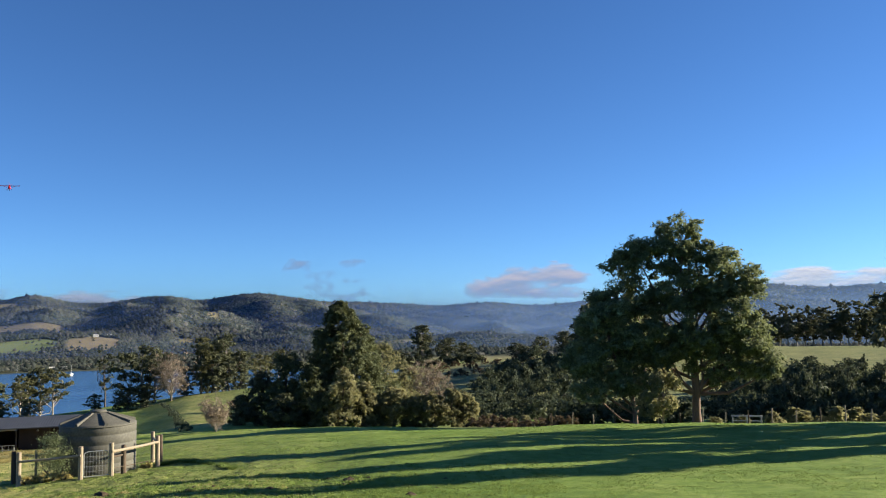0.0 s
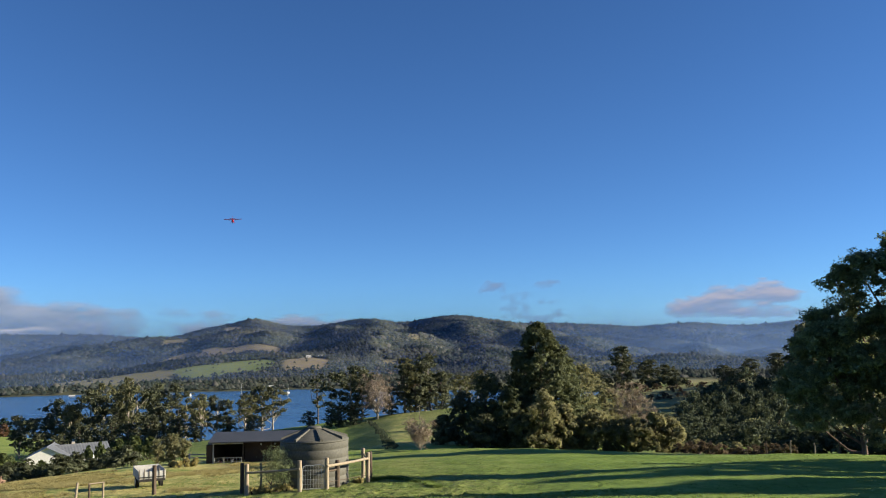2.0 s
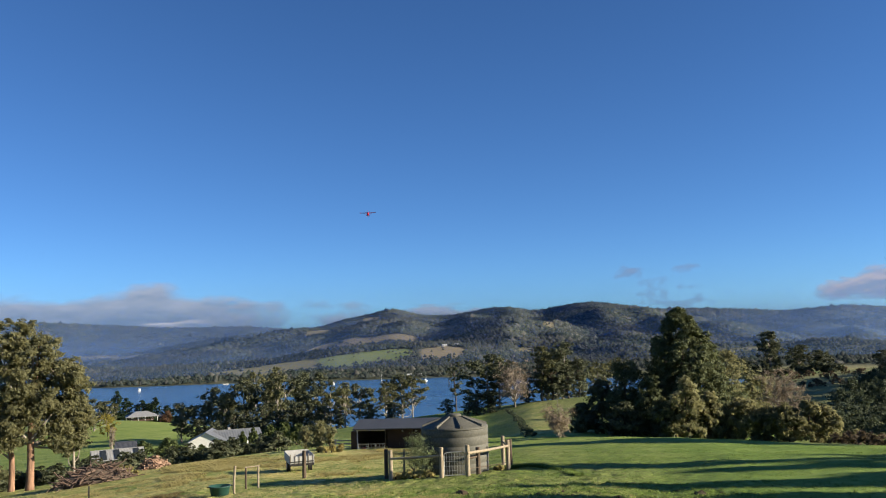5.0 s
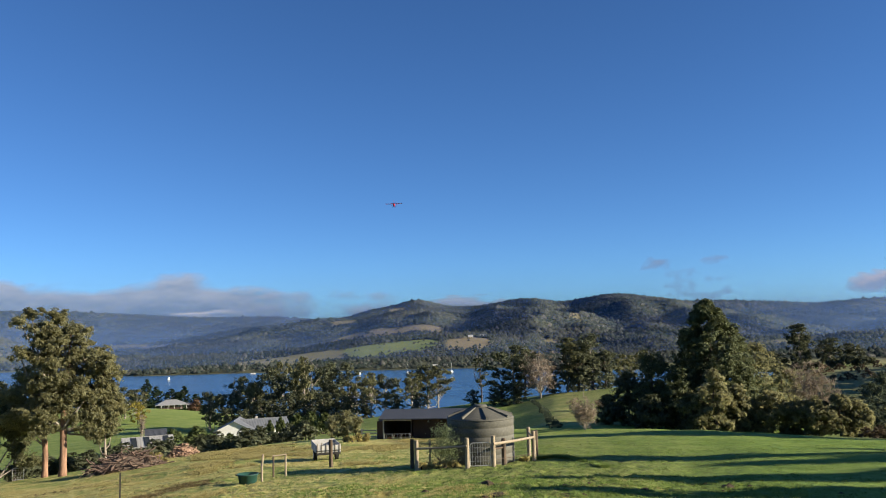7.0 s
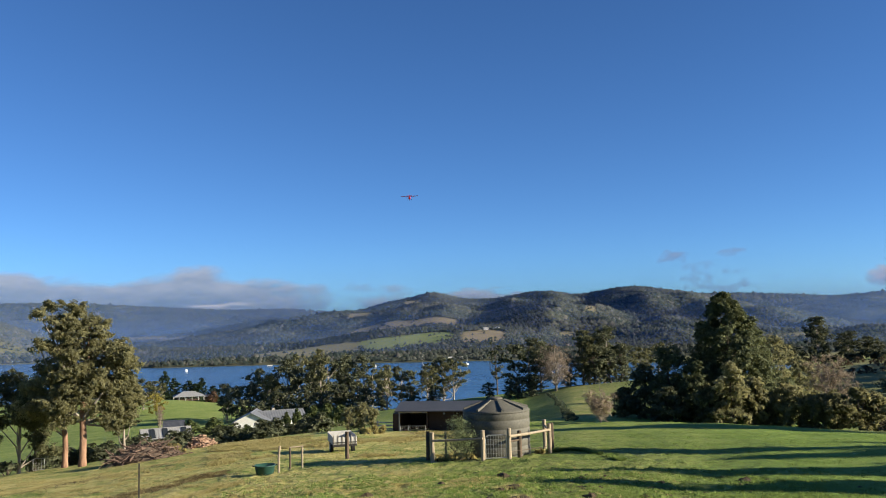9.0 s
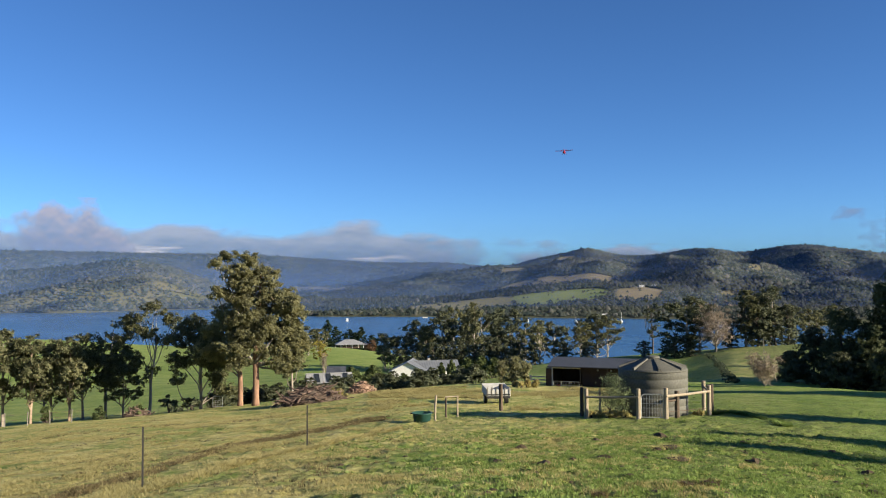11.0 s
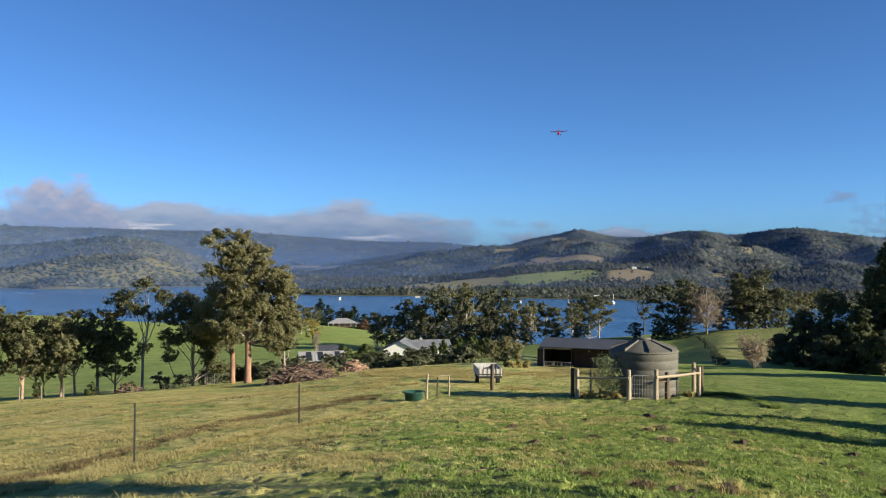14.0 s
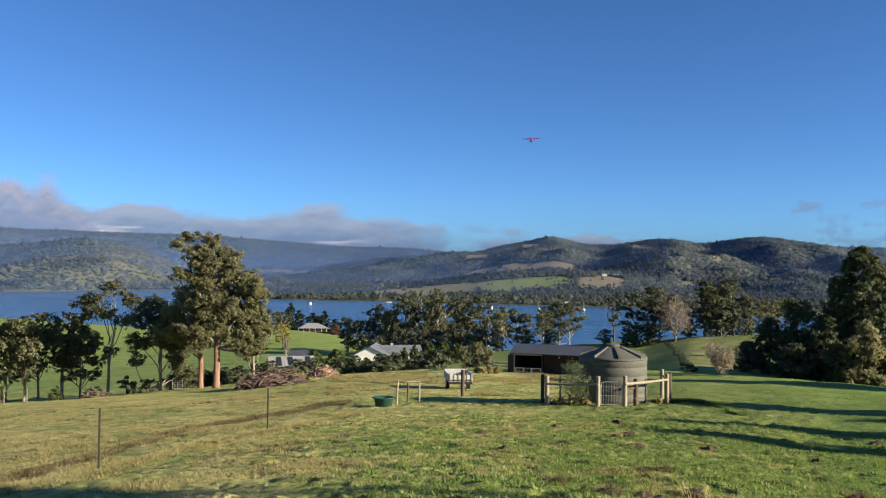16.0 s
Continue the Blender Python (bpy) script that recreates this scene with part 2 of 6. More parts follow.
class Shape:
    """Gathers faces of simple solids for one mesh."""

    def __init__(self):
        self.v, self.f = [], []

    def put(self, verts, faces):
        k = len(self.v)
        self.v += [tuple(p) for p in verts]
        self.f += [tuple(i + k for i in face) for face in faces]
        return self

    def box(self, centre, size, bevel=0.01, m=None):
        """A box with chamfered edges."""
        bm = bmesh.new()
        bmesh.ops.create_cube(bm, size=1.0)
        bmesh.ops.scale(bm, vec=size, verts=bm.verts)
        if bevel:
            bmesh.ops.bevel(bm, geom=bm.edges[:], offset=min(bevel, 0.45 * min(size)), segments=1, affect="EDGES")
        bm.transform((m or Matrix.Identity(4)) @ Matrix.Translation(centre) if m is None else m @ Matrix.Translation(centre))
        self.put([v.co.copy() for v in bm.verts], [[v.index for v in f.verts] for f in bm.faces])
        bm.free()
        return self

    def tube(self, points, radii, sides=8, cap=True):
        """A tapered tube along points."""
        pts = [Vector(p) for p in points]
        verts, faces = [], []
        for i, p in enumerate(pts):
            d = (pts[min(i + 1, len(pts) - 1)] - pts[max(i - 1, 0)]).normalized()
            a = d.cross(Vector((0.31, 0.95, 0.05)) if abs(d.y) < 0.8 else Vector((1, 0, 0.1))).normalized()
            b = d.cross(a)
            for k in range(sides):
                w = 2 * math.pi * k / sides
                verts.append(p + radii[i] * (math.cos(w) * a + math.sin(w) * b))
        for i in range(len(pts) - 1):
            for k in range(sides):
                q = (k + 1) % sides
                faces.append((i * sides + k, i * sides + q, (i + 1) * sides + q, (i + 1) * sides + k))
        if cap:
            faces.append(tuple(range(sides))[::-1])
            faces.append(tuple(range((len(pts) - 1) * sides, len(pts) * sides)))
        return self.put(verts, faces)

    def lathe(self, rings, sides=32, centre=(0, 0, 0)):
        """A turned solid from (radius, height) pairs; ends closed."""
        cx, cy, cz = centre
        verts = [(cx + r * math.cos(2 * math.pi * k / sides), cy + r * math.sin(2 * math.pi * k / sides), cz + h) for r, h in rings for k in range(sides)]
        faces = [(i * sides + k, i * sides + (k + 1) % sides, (i + 1) * sides + (k + 1) % sides, (i + 1) * sides + k) for i in range(len(rings) - 1) for k in range(sides)]
        faces += [tuple(range(sides))[::-1], tuple(range((len(rings) - 1) * sides, len(rings) * sides))]
        return self.put(verts, faces)

    def mesh(self, name, mat, smooth=False):
        me = bpy.data.meshes.new(name)
        me.from_pydata(self.v, [], self.f)
        me.materials.append(mat)
        if smooth:
            me.polygons.foreach_set("use_smooth", [True] * len(me.polygons))
        me.update()
        return me


def quads_mesh(name, verts, quads, mat, smooth=False):
    """A mesh from numpy arrays of corners and four-cornered faces."""
    me = bpy.data.meshes.new(name)
    me.vertices.add(len(verts))
    me.vertices.foreach_set("co", np.asarray(verts, dtype=np.float32).ravel())
    n = len(quads)
    me.loops.add(n * quads.shape[1])
    me.loops.foreach_set("vertex_index", np.asarray(quads, dtype=np.int32).ravel())
    me.polygons.add(n)
    me.polygons.foreach_set("loop_start", np.arange(n, dtype=np.int32) * quads.shape[1])
    if smooth:
        me.polygons.foreach_set("use_smooth", np.ones(n, dtype=bool))
    me.materials.append(mat)
    me.update(calc_edges=True)
    return me


def part(name, shape, mat, parent, label="", smooth=False, m=None):
    """Links a shape or a mesh as one object under a thing or a part."""
    me = shape.mesh(name, mat, smooth) if isinstance(shape, Shape) else shape
    ob = new(name, me)
    ob.parent = parent
    if m is not None:
        ob.matrix_basis = m
    return tagged(ob, label)


def thing(name, m, label, category, group="", kind=""):
    """An empty at a thing's base, to hold its parts."""
    ob = new(name)
    ob.empty_display_size = 0.3
    ob.matrix_basis = m
    return tagged(ob, label, category, group, kind)


# ---- the lie of the land: heights below the eye, by bearing (degrees to the left) and distance ----
R_NEAR = (0, 10, 20, 30, 40, 52, 65, 80)
NEAR = {
    -40: (-1.6, -2.8, -4.0, -4.6, -5.05, -5.7, -7.1, -8.5),
    -15: (-1.6, -3.0, -4.4, -5.1, -5.75, -6.6, -8.0, -10.5),
    0: (-1.6, -3.0, -4.5, -5.3, -5.8, -6.9, -8.25, -10.5),
    10: (-1.6, -3.0, -4.5, -5.55, -6.22, -7.05, -7.8, -10.0),
    18: (-1.6, -2.9, -4.3, -5.4, -6.3, -7.0, -8.3, -10.0),
    25: (-1.6, -2.8, -4.3, -5.5, -6.55, -7.7, -8.9, -10.2),
    35: (-1.6, -2.8, -4.3, -5.6, -6.7, -7.6, -8.5, -9.9),
    45: (-1.6, -2.85, -4.4, -5.75, -6.9, -8.0, -9.2, -11.2),
    55: (-1.6, -2.95, -4.65, -6.0, -7.2, -8.5, -9.9, -12.2),
    62: (-1.6, -2.98, -4.72, -6.1, -7.3, -8.6, -10.0, -12.35),
    70: (-1.6, -3.0, -4.8, -6.2, -7.4, -8.7, -10.1, -12.5),
}
R_MID = (110, 160, 230, 330, 450, 620, 850)
MID = {
    -40: (-11.5, -10.5, -7.4, -14, -30, -40, -46),
    -15: (-12.8, -11.5, -7.6, -14, -30, -42, -50),
    0: (-13.0, -12.8, -11.2, -20, -38, -52, -58),
    10: (-10.8, -10.4, -18, -32, -46, -58, -62),
    18: (-11.2, -12.7, -19, -35, -50, -61, -63),
    25: (-11.8, -13.9, -23, -36, -50, -62, -64),
    35: (-14.0, -18.5, -25, -34, -46, -62, -64),
    45: (-14.5, -18.5, -23.5, -26.5, -33.5, -58, -64),
    55: (-15.8, -20.0, -25.0, -29.5, -33.5, -50, -63),
    62: (-16.1, -20.3, -24.0, -26.0, -26.8, -42, -61),
    70: (-16.3, -20.5, -23.5, -25.0, -25.0, -38, -60),
}
LAKE = -55.0
U_OF = lambda r: np.log(1 + np.asarray(r, dtype=float) / 15.0)
AZS = np.arange(-180, 180.01, 0.5)
US = np.linspace(0, float(U_OF(5200)), 640)
RS = 15.0 * (np.exp(US) - 1)


def blur(a, sigma, axis, wrap=False):
    k = np.arange(-int(3 * sigma), int(3 * sigma) + 1)
    w = np.exp(-0.5 * (k / sigma) ** 2)
    w /= w.sum()
    pad = [(0, 0), (0, 0)]
    pad[axis] = (len(k) // 2, len(k) // 2)
    b = np.pad(a, pad, mode="wrap" if wrap else "edge")
    return np.apply_along_axis(lambda row: np.convolve(row, w, mode="valid"), axis, b)


def fractal(u, v, seed, octaves=6, rough=0.55):
    """Cloudy noise between 0 and 1 over two coordinates."""
    r = np.random.default_rng(seed)
    total, gain, norm = np.zeros_like(u, dtype=float), 1.0, 0.0
    for k in range(octaves):
        lat = r.uniform(0, 1, (64, 64))
        a, b = u * 2 ** k + 11.3 * k, v * 2 ** k + 7.7 * k
        i, j = np.floor(a).astype(int), np.floor(b).astype(int)
        p, q = a - i, b - j
        p, q = p * p * (3 - 2 * p), q * q * (3 - 2 * q)
        i0, j0, i1, j1 = i % 64, j % 64, (i + 1) % 64, (j + 1) % 64
        total += gain * (lat[i0, j0] * (1 - p) * (1 - q) + lat[i1, j0] * p * (1 - q) + lat[i0, j1] * (1 - p) * q + lat[i1, j1] * p * q)
        norm, gain = norm + gain, gain * rough
    return total / norm


def wobble(x, y, size, seed):
    """Smooth unevenness about size metres across, between -1 and 1."""
    r = np.random.default_rng(seed)
    s = np.zeros_like(x, dtype=float)
    for k in range(7):
        a, p, q = r.uniform(0, 2 * math.pi), r.uniform(0.6, 1.7), r.uniform(0, 6.28)
        s += np.sin((x * math.cos(a) + y * math.sin(a)) * 6.28 / size * p + q)
    return s / 4.0


def ridge(az, r, where, crest, height_of, front, back, foot):
    """A long hill whose crest, seen from the slope, stands at the given angles."""
    top = crest * np.tan(np.radians(np.interp(az, where, height_of)))
    t = np.where(r < crest, (crest - r) / front, (r - crest) / back)
    s = np.clip(1 - t, 0, 1)
    return foot + (top - foot) * (s * s * (3 - 2 * s)) ** 0.8


def land():
    keys = sorted(NEAR)
    rr = np.array(R_NEAR + R_MID, dtype=float)
    cols = np.array([[*NEAR[k], *MID[k]] for k in keys])
    along = np.array([np.interp(US, U_OF(rr), c) for c in cols])
    az = AZS
    fold = np.where(az > 125, 250 - az, az)  # behind the back the slope simply climbs on
    grid = np.array([np.interp(fold, keys, along[:, i]) for i in range(len(US))]).T
    behind = np.clip((np.abs(az - 15) - 75) / 50, 0, 1)[:, None]
    uphill = -1.6 + np.minimum(0.10 * RS, 30)[None, :]
    grid = grid * (1 - behind) + uphill * behind
    grid = blur(blur(grid, 7, 1), 5, 0, True)
    A, R = np.meshgrid(az, RS, indexing="ij")
    X, Y = -R * np.sin(np.radians(A)), R * np.cos(np.radians(A))
    shore = np.interp(A, (-10, 8, 21, 28, 46, 49, 52, 90), (700, 900, 1080, 1090, 1190, 1400, 1560, 1560))
    plain_ = np.where(R > shore, LAKE - 4 + np.minimum((R - shore) * 0.06, 12), -64)
    plain_ = blur(plain_, 2.0, 1)
    hills = np.maximum.reduce([
        plain_,
        ridge(A, R, (18, 21, 24, 27.4, 30.5, 33, 36, 39, 42, 45), 1750, (-1.0, -0.5, -0.45, -0.5, -0.62, -0.95, -1.35, -1.75, -2.1, -2.4), 640, 400, -66),
        ridge(A, R, (4, 8, 11, 13.5, 15.4, 16.9, 19, 21.2, 23.8, 26, 28.5), 2150, (-0.9, -0.2, 0.3, 0.6, 0.85, 1.0, 0.95, 0.62, -0.05, -0.9, -2.0), 850, 350, -66),
        ridge(A, R, (-40, -28.3, -24.3, -20.9, -9.9, -6.4, -2.5, 0.2, 3.9, 8.8, 13, 18), 3900, (1.5, 1.6, 1.5, 1.85, 1.05, 0.75, 1.1, 0.85, 1.15, 1.35, 1.0, 0.2), 1700, 700, -66),
        ridge(A, R, (-20, 0, 5, 8.8, 11, 13.4, 16.3, 18.7, 20.2, 21.8, 24.6, 26.5, 28.5, 31.3, 34, 38, 44, 50),
              2800, (-1.0, -0.4, 0.5, 1.45, 1.68, 1.95, 1.44, 1.97, 1.86, 1.42, 1.28, 1.9, 1.52, 0.95, 0.6, 0.35, -0.6, -1.2), 1350, 700, -66),
        ridge(A, R, (48, 49.8, 51.3, 53.8, 56, 58.4, 61, 64.8, 75, 90), 2200, (-2.2, -1.4, -0.7, 0.5, 1.12, 1.3, 0.85, 0.55, 0.5, 0.4), 640, 500, -66),
        ridge(A, R, (-40, 20, 28, 33, 37.4, 42.1, 47.5, 51.3, 56.7, 64.8, 90), 4450, (0.6, 0.6, 0.5, 0.72, 1.05, 1.12, 1.5, 1.7, 1.72, 1.85, 1.9), 1500, 600, -66),
    ])
    far = np.clip((R - 850) / 200, 0, 1)
    front = np.clip(1 - np.abs(A - 17) / 62, 0, 1) > 0
    hills = np.where(front, hills, np.minimum(hills, 40))
    z = np.where(R < 850, grid, grid * (1 - far) + hills * far)
    z = np.where((R >= 850) & (behind > 0.5), grid, z)
    z = blur(z, 1.6, 0, True)
    z += 0.05 * wobble(X, Y, 7, 1) * np.clip(R / 12, 0, 1) * np.clip(2 - R / 120, 0, 1) + 0.12 * wobble(X, Y, 21, 2) * np.clip(R / 30 - 0.6, 0, 1)
    # a bank along the drain, falling away from the sun
    z -= 1.35 * np.clip((A - 17.4) / 3.2, 0, 1) * np.clip((27 - A) / 5, 0, 1) * np.clip((R - 84) / 14, 0, 1) * np.clip((178 - R) / 26, 0, 1)
    crest = np.ones_like(R)
    for c, a0, a1 in ((1750, 18, 45), (2200, 48, 90), (2800, 5, 48), (3900, -50, 10), (4450, 30, 90)):
        crest *= np.where((A > a0) & (A < a1), np.clip(np.abs(R - c) / 560, 0.06, 1), 1)
    farmed = np.clip((R - 1350) / 500, 0, 1) * (1 - 0.8 * np.exp(-((A - 29) / 9) ** 2 - ((R - 1650) / 330) ** 2)) * (1 - 0.85 * np.exp(-((A - 44.5) / 5) ** 2 - ((R - 1900) / 500) ** 2))
    z += crest * (26 * wobble(X, Y, 480, 3) + 12 * wobble(X, Y, 210, 4)) * farmed * np.where(A < 16, np.clip(1.6 - R / 3000, 0.25, 1), np.clip(1.9 - R / 3000, 0.5, 1))
    return z + EYE, X, Y, A, R


Z, GX, GY, GA, GR = land()


def ground_at(x, y):
    """The ground's height at places in the plan."""
    x, y = np.asarray(x, dtype=float), np.asarray(y, dtype=float)
    a = (np.degrees(np.arctan2(-x, y)) + 180) / 0.5
    u = U_OF(np.hypot(x, y)) / US[1]
    i, j = np.clip(a.astype(int), 0, len(AZS) - 2), np.clip(u.astype(int), 0, len(US) - 2)
    p, q = a - i, u - j
    return Z[i, j] * (1 - p) * (1 - q) + Z[i + 1, j] * p * (1 - q) + Z[i, j + 1] * (1 - p) * q + Z[i + 1, j + 1] * p * q


def spot(bearing, r, sink=0.0):
    """The place on the ground at a bearing (degrees to the left) and a distance from the eye, which swings left with the turning arm."""
    swing = min(1.0, max(0.0, bearing / 30.0))
    x, y = -0.27 * swing - r * math.sin(radians(bearing)), -0.09 * swing + r * math.cos(radians(bearing))
    return Vector((x, y, float(ground_at(x, y)) - sink))


def stand(bearing, r, turn=0.0, sink=0.0, scale=1.0):
    """The pose of a thing that stands there; turn is counted from facing the eye."""
    p = spot(bearing, r, sink)
    return pose(*p, 0, 0, bearing + turn) @ Matrix.Diagonal((scale, scale, scale, 1))


def sky_at(bearing, r, angle):
    """A place in the air, seen at an angle above the level."""
    return Vector((-r * math.sin(radians(bearing)), r * math.cos(radians(bearing)), EYE + r * math.tan(radians(angle))))


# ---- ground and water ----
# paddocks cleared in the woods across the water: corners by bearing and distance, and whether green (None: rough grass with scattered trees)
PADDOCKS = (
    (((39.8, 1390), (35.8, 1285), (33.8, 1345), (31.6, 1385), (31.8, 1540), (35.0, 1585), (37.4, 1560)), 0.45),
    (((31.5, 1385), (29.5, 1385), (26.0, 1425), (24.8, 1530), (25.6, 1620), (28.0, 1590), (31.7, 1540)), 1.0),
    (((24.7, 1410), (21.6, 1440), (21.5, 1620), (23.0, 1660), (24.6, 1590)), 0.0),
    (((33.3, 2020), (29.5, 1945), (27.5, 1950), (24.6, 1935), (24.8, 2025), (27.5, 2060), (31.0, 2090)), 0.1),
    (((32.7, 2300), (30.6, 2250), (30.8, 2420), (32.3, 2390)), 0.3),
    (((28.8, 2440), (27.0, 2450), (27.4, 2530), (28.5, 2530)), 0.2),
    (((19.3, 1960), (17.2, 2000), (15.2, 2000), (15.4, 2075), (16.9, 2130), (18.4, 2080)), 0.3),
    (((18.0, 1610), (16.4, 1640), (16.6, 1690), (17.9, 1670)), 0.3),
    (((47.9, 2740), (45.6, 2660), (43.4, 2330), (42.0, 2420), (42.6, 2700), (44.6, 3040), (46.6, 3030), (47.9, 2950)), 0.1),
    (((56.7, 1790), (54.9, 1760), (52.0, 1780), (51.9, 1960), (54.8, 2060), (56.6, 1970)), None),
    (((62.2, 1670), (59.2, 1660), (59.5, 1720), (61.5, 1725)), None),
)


def inside(a, r, corners):
    """Which places (bearing, distance) lie within a paddock."""
    hit = np.zeros(np.shape(a), dtype=bool)
    for (a0, r0), (a1, r1) in zip(corners, corners[1:] + corners[:1]):
        cut = (a0 > a) != (a1 > a)
        hit ^= cut & (r < r0 + (a - a0) * (r1 - r0) / (a1 - a0 + 1e-9))
    return hit


def forest_cover(x, y, a, r):
    """Where woods stand on the hills across the water: 0 open, 1 wooded."""
    ragged = 14 * wobble(x, y, 90, 17)
    open_ = np.zeros_like(r)
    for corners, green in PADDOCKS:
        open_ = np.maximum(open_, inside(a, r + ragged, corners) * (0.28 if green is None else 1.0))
    far = np.clip((r - 1000) / 120, 0, 1)
    gaps = np.clip(0.9 * wobble(x, y, 330, 13) + 0.8 * wobble(x, y, 130, 14) - 0.95, 0, 1) * (r < 3000)
    thin = 0.45 * np.clip((a - 49) / 3, 0, 1) * np.clip((2300 - r) / 200, 0, 1) + 0.2 * np.clip((a - 22) / 2, 0, 1) * np.clip((46 - a) / 2, 0, 1) * np.clip((1360 - r) / 40, 0, 1) * (fractal(x / 70, y / 70, 33, 3) > 0.42)
    rows_ = np.clip(1.0 - np.abs(wobble(x, y, 210, 16)) * 9, 0, 1) * open_ * 0.5
    return far * np.clip(1.0 - thin - open_ - 1.4 * gaps + rows_, 0, 1)


def track_gap(a, r):
    """How far a place lies from the cattle track along the wire fence, in metres."""
    return np.abs(r - np.interp(a, (42, 46, 51, 56.5, 61.6, 65, 72), (41, 37, 32, 25, 20.5, 19.5, 17))) + 99 * (a < 40)


TURF = (-34, 73, 7.0, 50.0)  # the near turf: bearings and distances between which its lumps are built


def inside_turf(a, r, soft=1.0):
    """1 well within the near turf, falling to 0 at its rim."""
    return np.clip((a - TURF[0]) / (2 * soft), 0, 1) * np.clip((TURF[1] - a) / (2 * soft), 0, 1) * np.clip((r - TURF[2]) / soft, 0, 1) * np.clip((TURF[3] - r) / (8 * soft), 0, 1)


def relief(x, y, a, r):
    """Hummocks and hoof marks in the near turf; the mown side of the field is smoother."""
    rough = np.clip((a + 2) / 14, 0.25, 1) * np.clip(1.25 - (a - 30) / 40, 0.5, 1) * inside_turf(a, r)
    lumps = fractal(x * 0.9, y * 0.9, 22, 2) - 0.5
    mounds = np.clip((fractal(x * 2.7 + 9, y * 2.7, 23, 3) - 0.5) * 3.4, 0, 1)
    hollows = np.clip((fractal(x * 2.1, y * 2.1 + 5, 26, 3) - 0.60) * 6, 0, 1)
    grit = fractal(x * 5.0, y * 5.0, 24, 2) - 0.5
    pocks = np.exp(-(track_gap(a, r) / 1.2) ** 2)
    return rough * (0.055 * lumps + 0.062 * mounds - 0.085 * hollows + 0.05 * grit + pocks * 0.22 * (fractal(x * 2.2, y * 2.2, 25, 3) - 0.5))


def sheet(name, X, Y, H):
    """A grid of places as one smooth mesh."""
    na, nr = X.shape
    idx = np.arange(na * nr).reshape(na, nr)
    q = np.stack([idx[:-1, :-1], idx[:-1, 1:], idx[1:, 1:], idx[1:, :-1]], -1).reshape(-1, 4)[:, ::-1]
    return quads_mesh(name, np.stack([X, Y, H], -1).reshape(-1, 3), q, GROUND, True)


def shade_ground(me, X, Y, H, A, R):
    """How dry, wooded, bare or tilled the ground is, and where slopes are darkened for shade, place by place."""
    keep_ = np.clip(R / 16, 0, 1) * np.clip((160 - np.abs(A - 15)) / 60, 0, 1)
    E = 18 + (A - 18) * keep_  # bearing, evened out round the standpoint and behind it
    dry = np.clip((E - 20) / 14, 0, 1) * np.clip((R - 17) / 8, 0, 1) * np.clip(2.4 - R / 45, 0, 1) * 0.8 + 0.32
    dry = 0.08 + (dry - 0.08) * np.clip((E - 7) / 10, 0, 1)
    dry = dry * np.where(R > 95, np.where(A < 22, 0.45, 0.8), 1)
    dry += 0.1 * np.clip((45 - R) / 10, 0, 1) * np.clip((E - 7) / 10, 0, 1)
    dry += (0.8 + 0.5 * np.clip(wobble(X, Y, 240, 15), -0.6, 1)) * (R > 1000)
    dry += 0.45 * np.exp(-((A - 30) / 5) ** 2) * np.clip((R - 42) / 6, 0, 1) * np.clip((76 - R) / 6, 0, 1)
    dry += 0.5 * (A < 6) * (R > 100) * (R < 300)
    dry += 0.6 * np.clip((E - 27) / 10, 0, 1) * np.clip((65 - R) / 10, 0, 1)
    dry += 0.55 * np.exp(-((A - 16.5) / 2.5) ** 2) * ((R > 85) & (R < 170))
    wood = np.maximum(forest_cover(X, Y, A, R), np.clip((R - 2800) / 200, 0, 1)) * np.where(A > 49, 0.8, 1)
    sown, tilled = np.zeros_like(R), np.zeros_like(R)
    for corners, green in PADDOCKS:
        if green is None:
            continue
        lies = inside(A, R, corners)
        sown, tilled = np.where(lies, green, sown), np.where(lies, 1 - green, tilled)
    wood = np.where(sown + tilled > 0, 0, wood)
    bare = np.exp(-(track_gap(A, R) / 1.2) ** 2) * 0.5 + np.exp(-((A - 26) / 3.2) ** 2 - ((R - 72) / 3.0) ** 2) * 1.2
    bare += 0.6 * (R > 66) * (R < 95) * (A < 3) * 0.8
    hill = np.clip((R - 900) / 200, 0, 1) + 0.3 * np.exp(-((A - 15) / 5) ** 2) * np.clip((R - 85) / 8, 0, 1) * (R < 180) + 0.65 * np.clip((5 - A) / 3, 0, 1) * (R > 100) * (R < 320) + 0.12 * np.clip((R - 90) / 20, 0, 1) * np.clip((A - 20) / 6, 0, 1)
    # the second term darkens the far slopes' colour in place of shade
    turf = np.clip((E + 2) / 16, 0.2, 1) * np.clip(1.7 - R / 50, 0.12, 1) * (R < 900) + 0.7 * np.exp(-((A - 8) / 14) ** 2) * np.clip((R - 85) / 15, 0, 1) * (R < 320)
    for key, val in (("dry", dry), ("wood", wood), ("bare", bare), ("sown", sown), ("tilled", tilled), ("hill", hill), ("turf", turf)):
        at = me.attributes.new(key, "FLOAT", "POINT")
        at.data.foreach_set("value", np.clip(val, 0, 1).astype(np.float32).ravel())


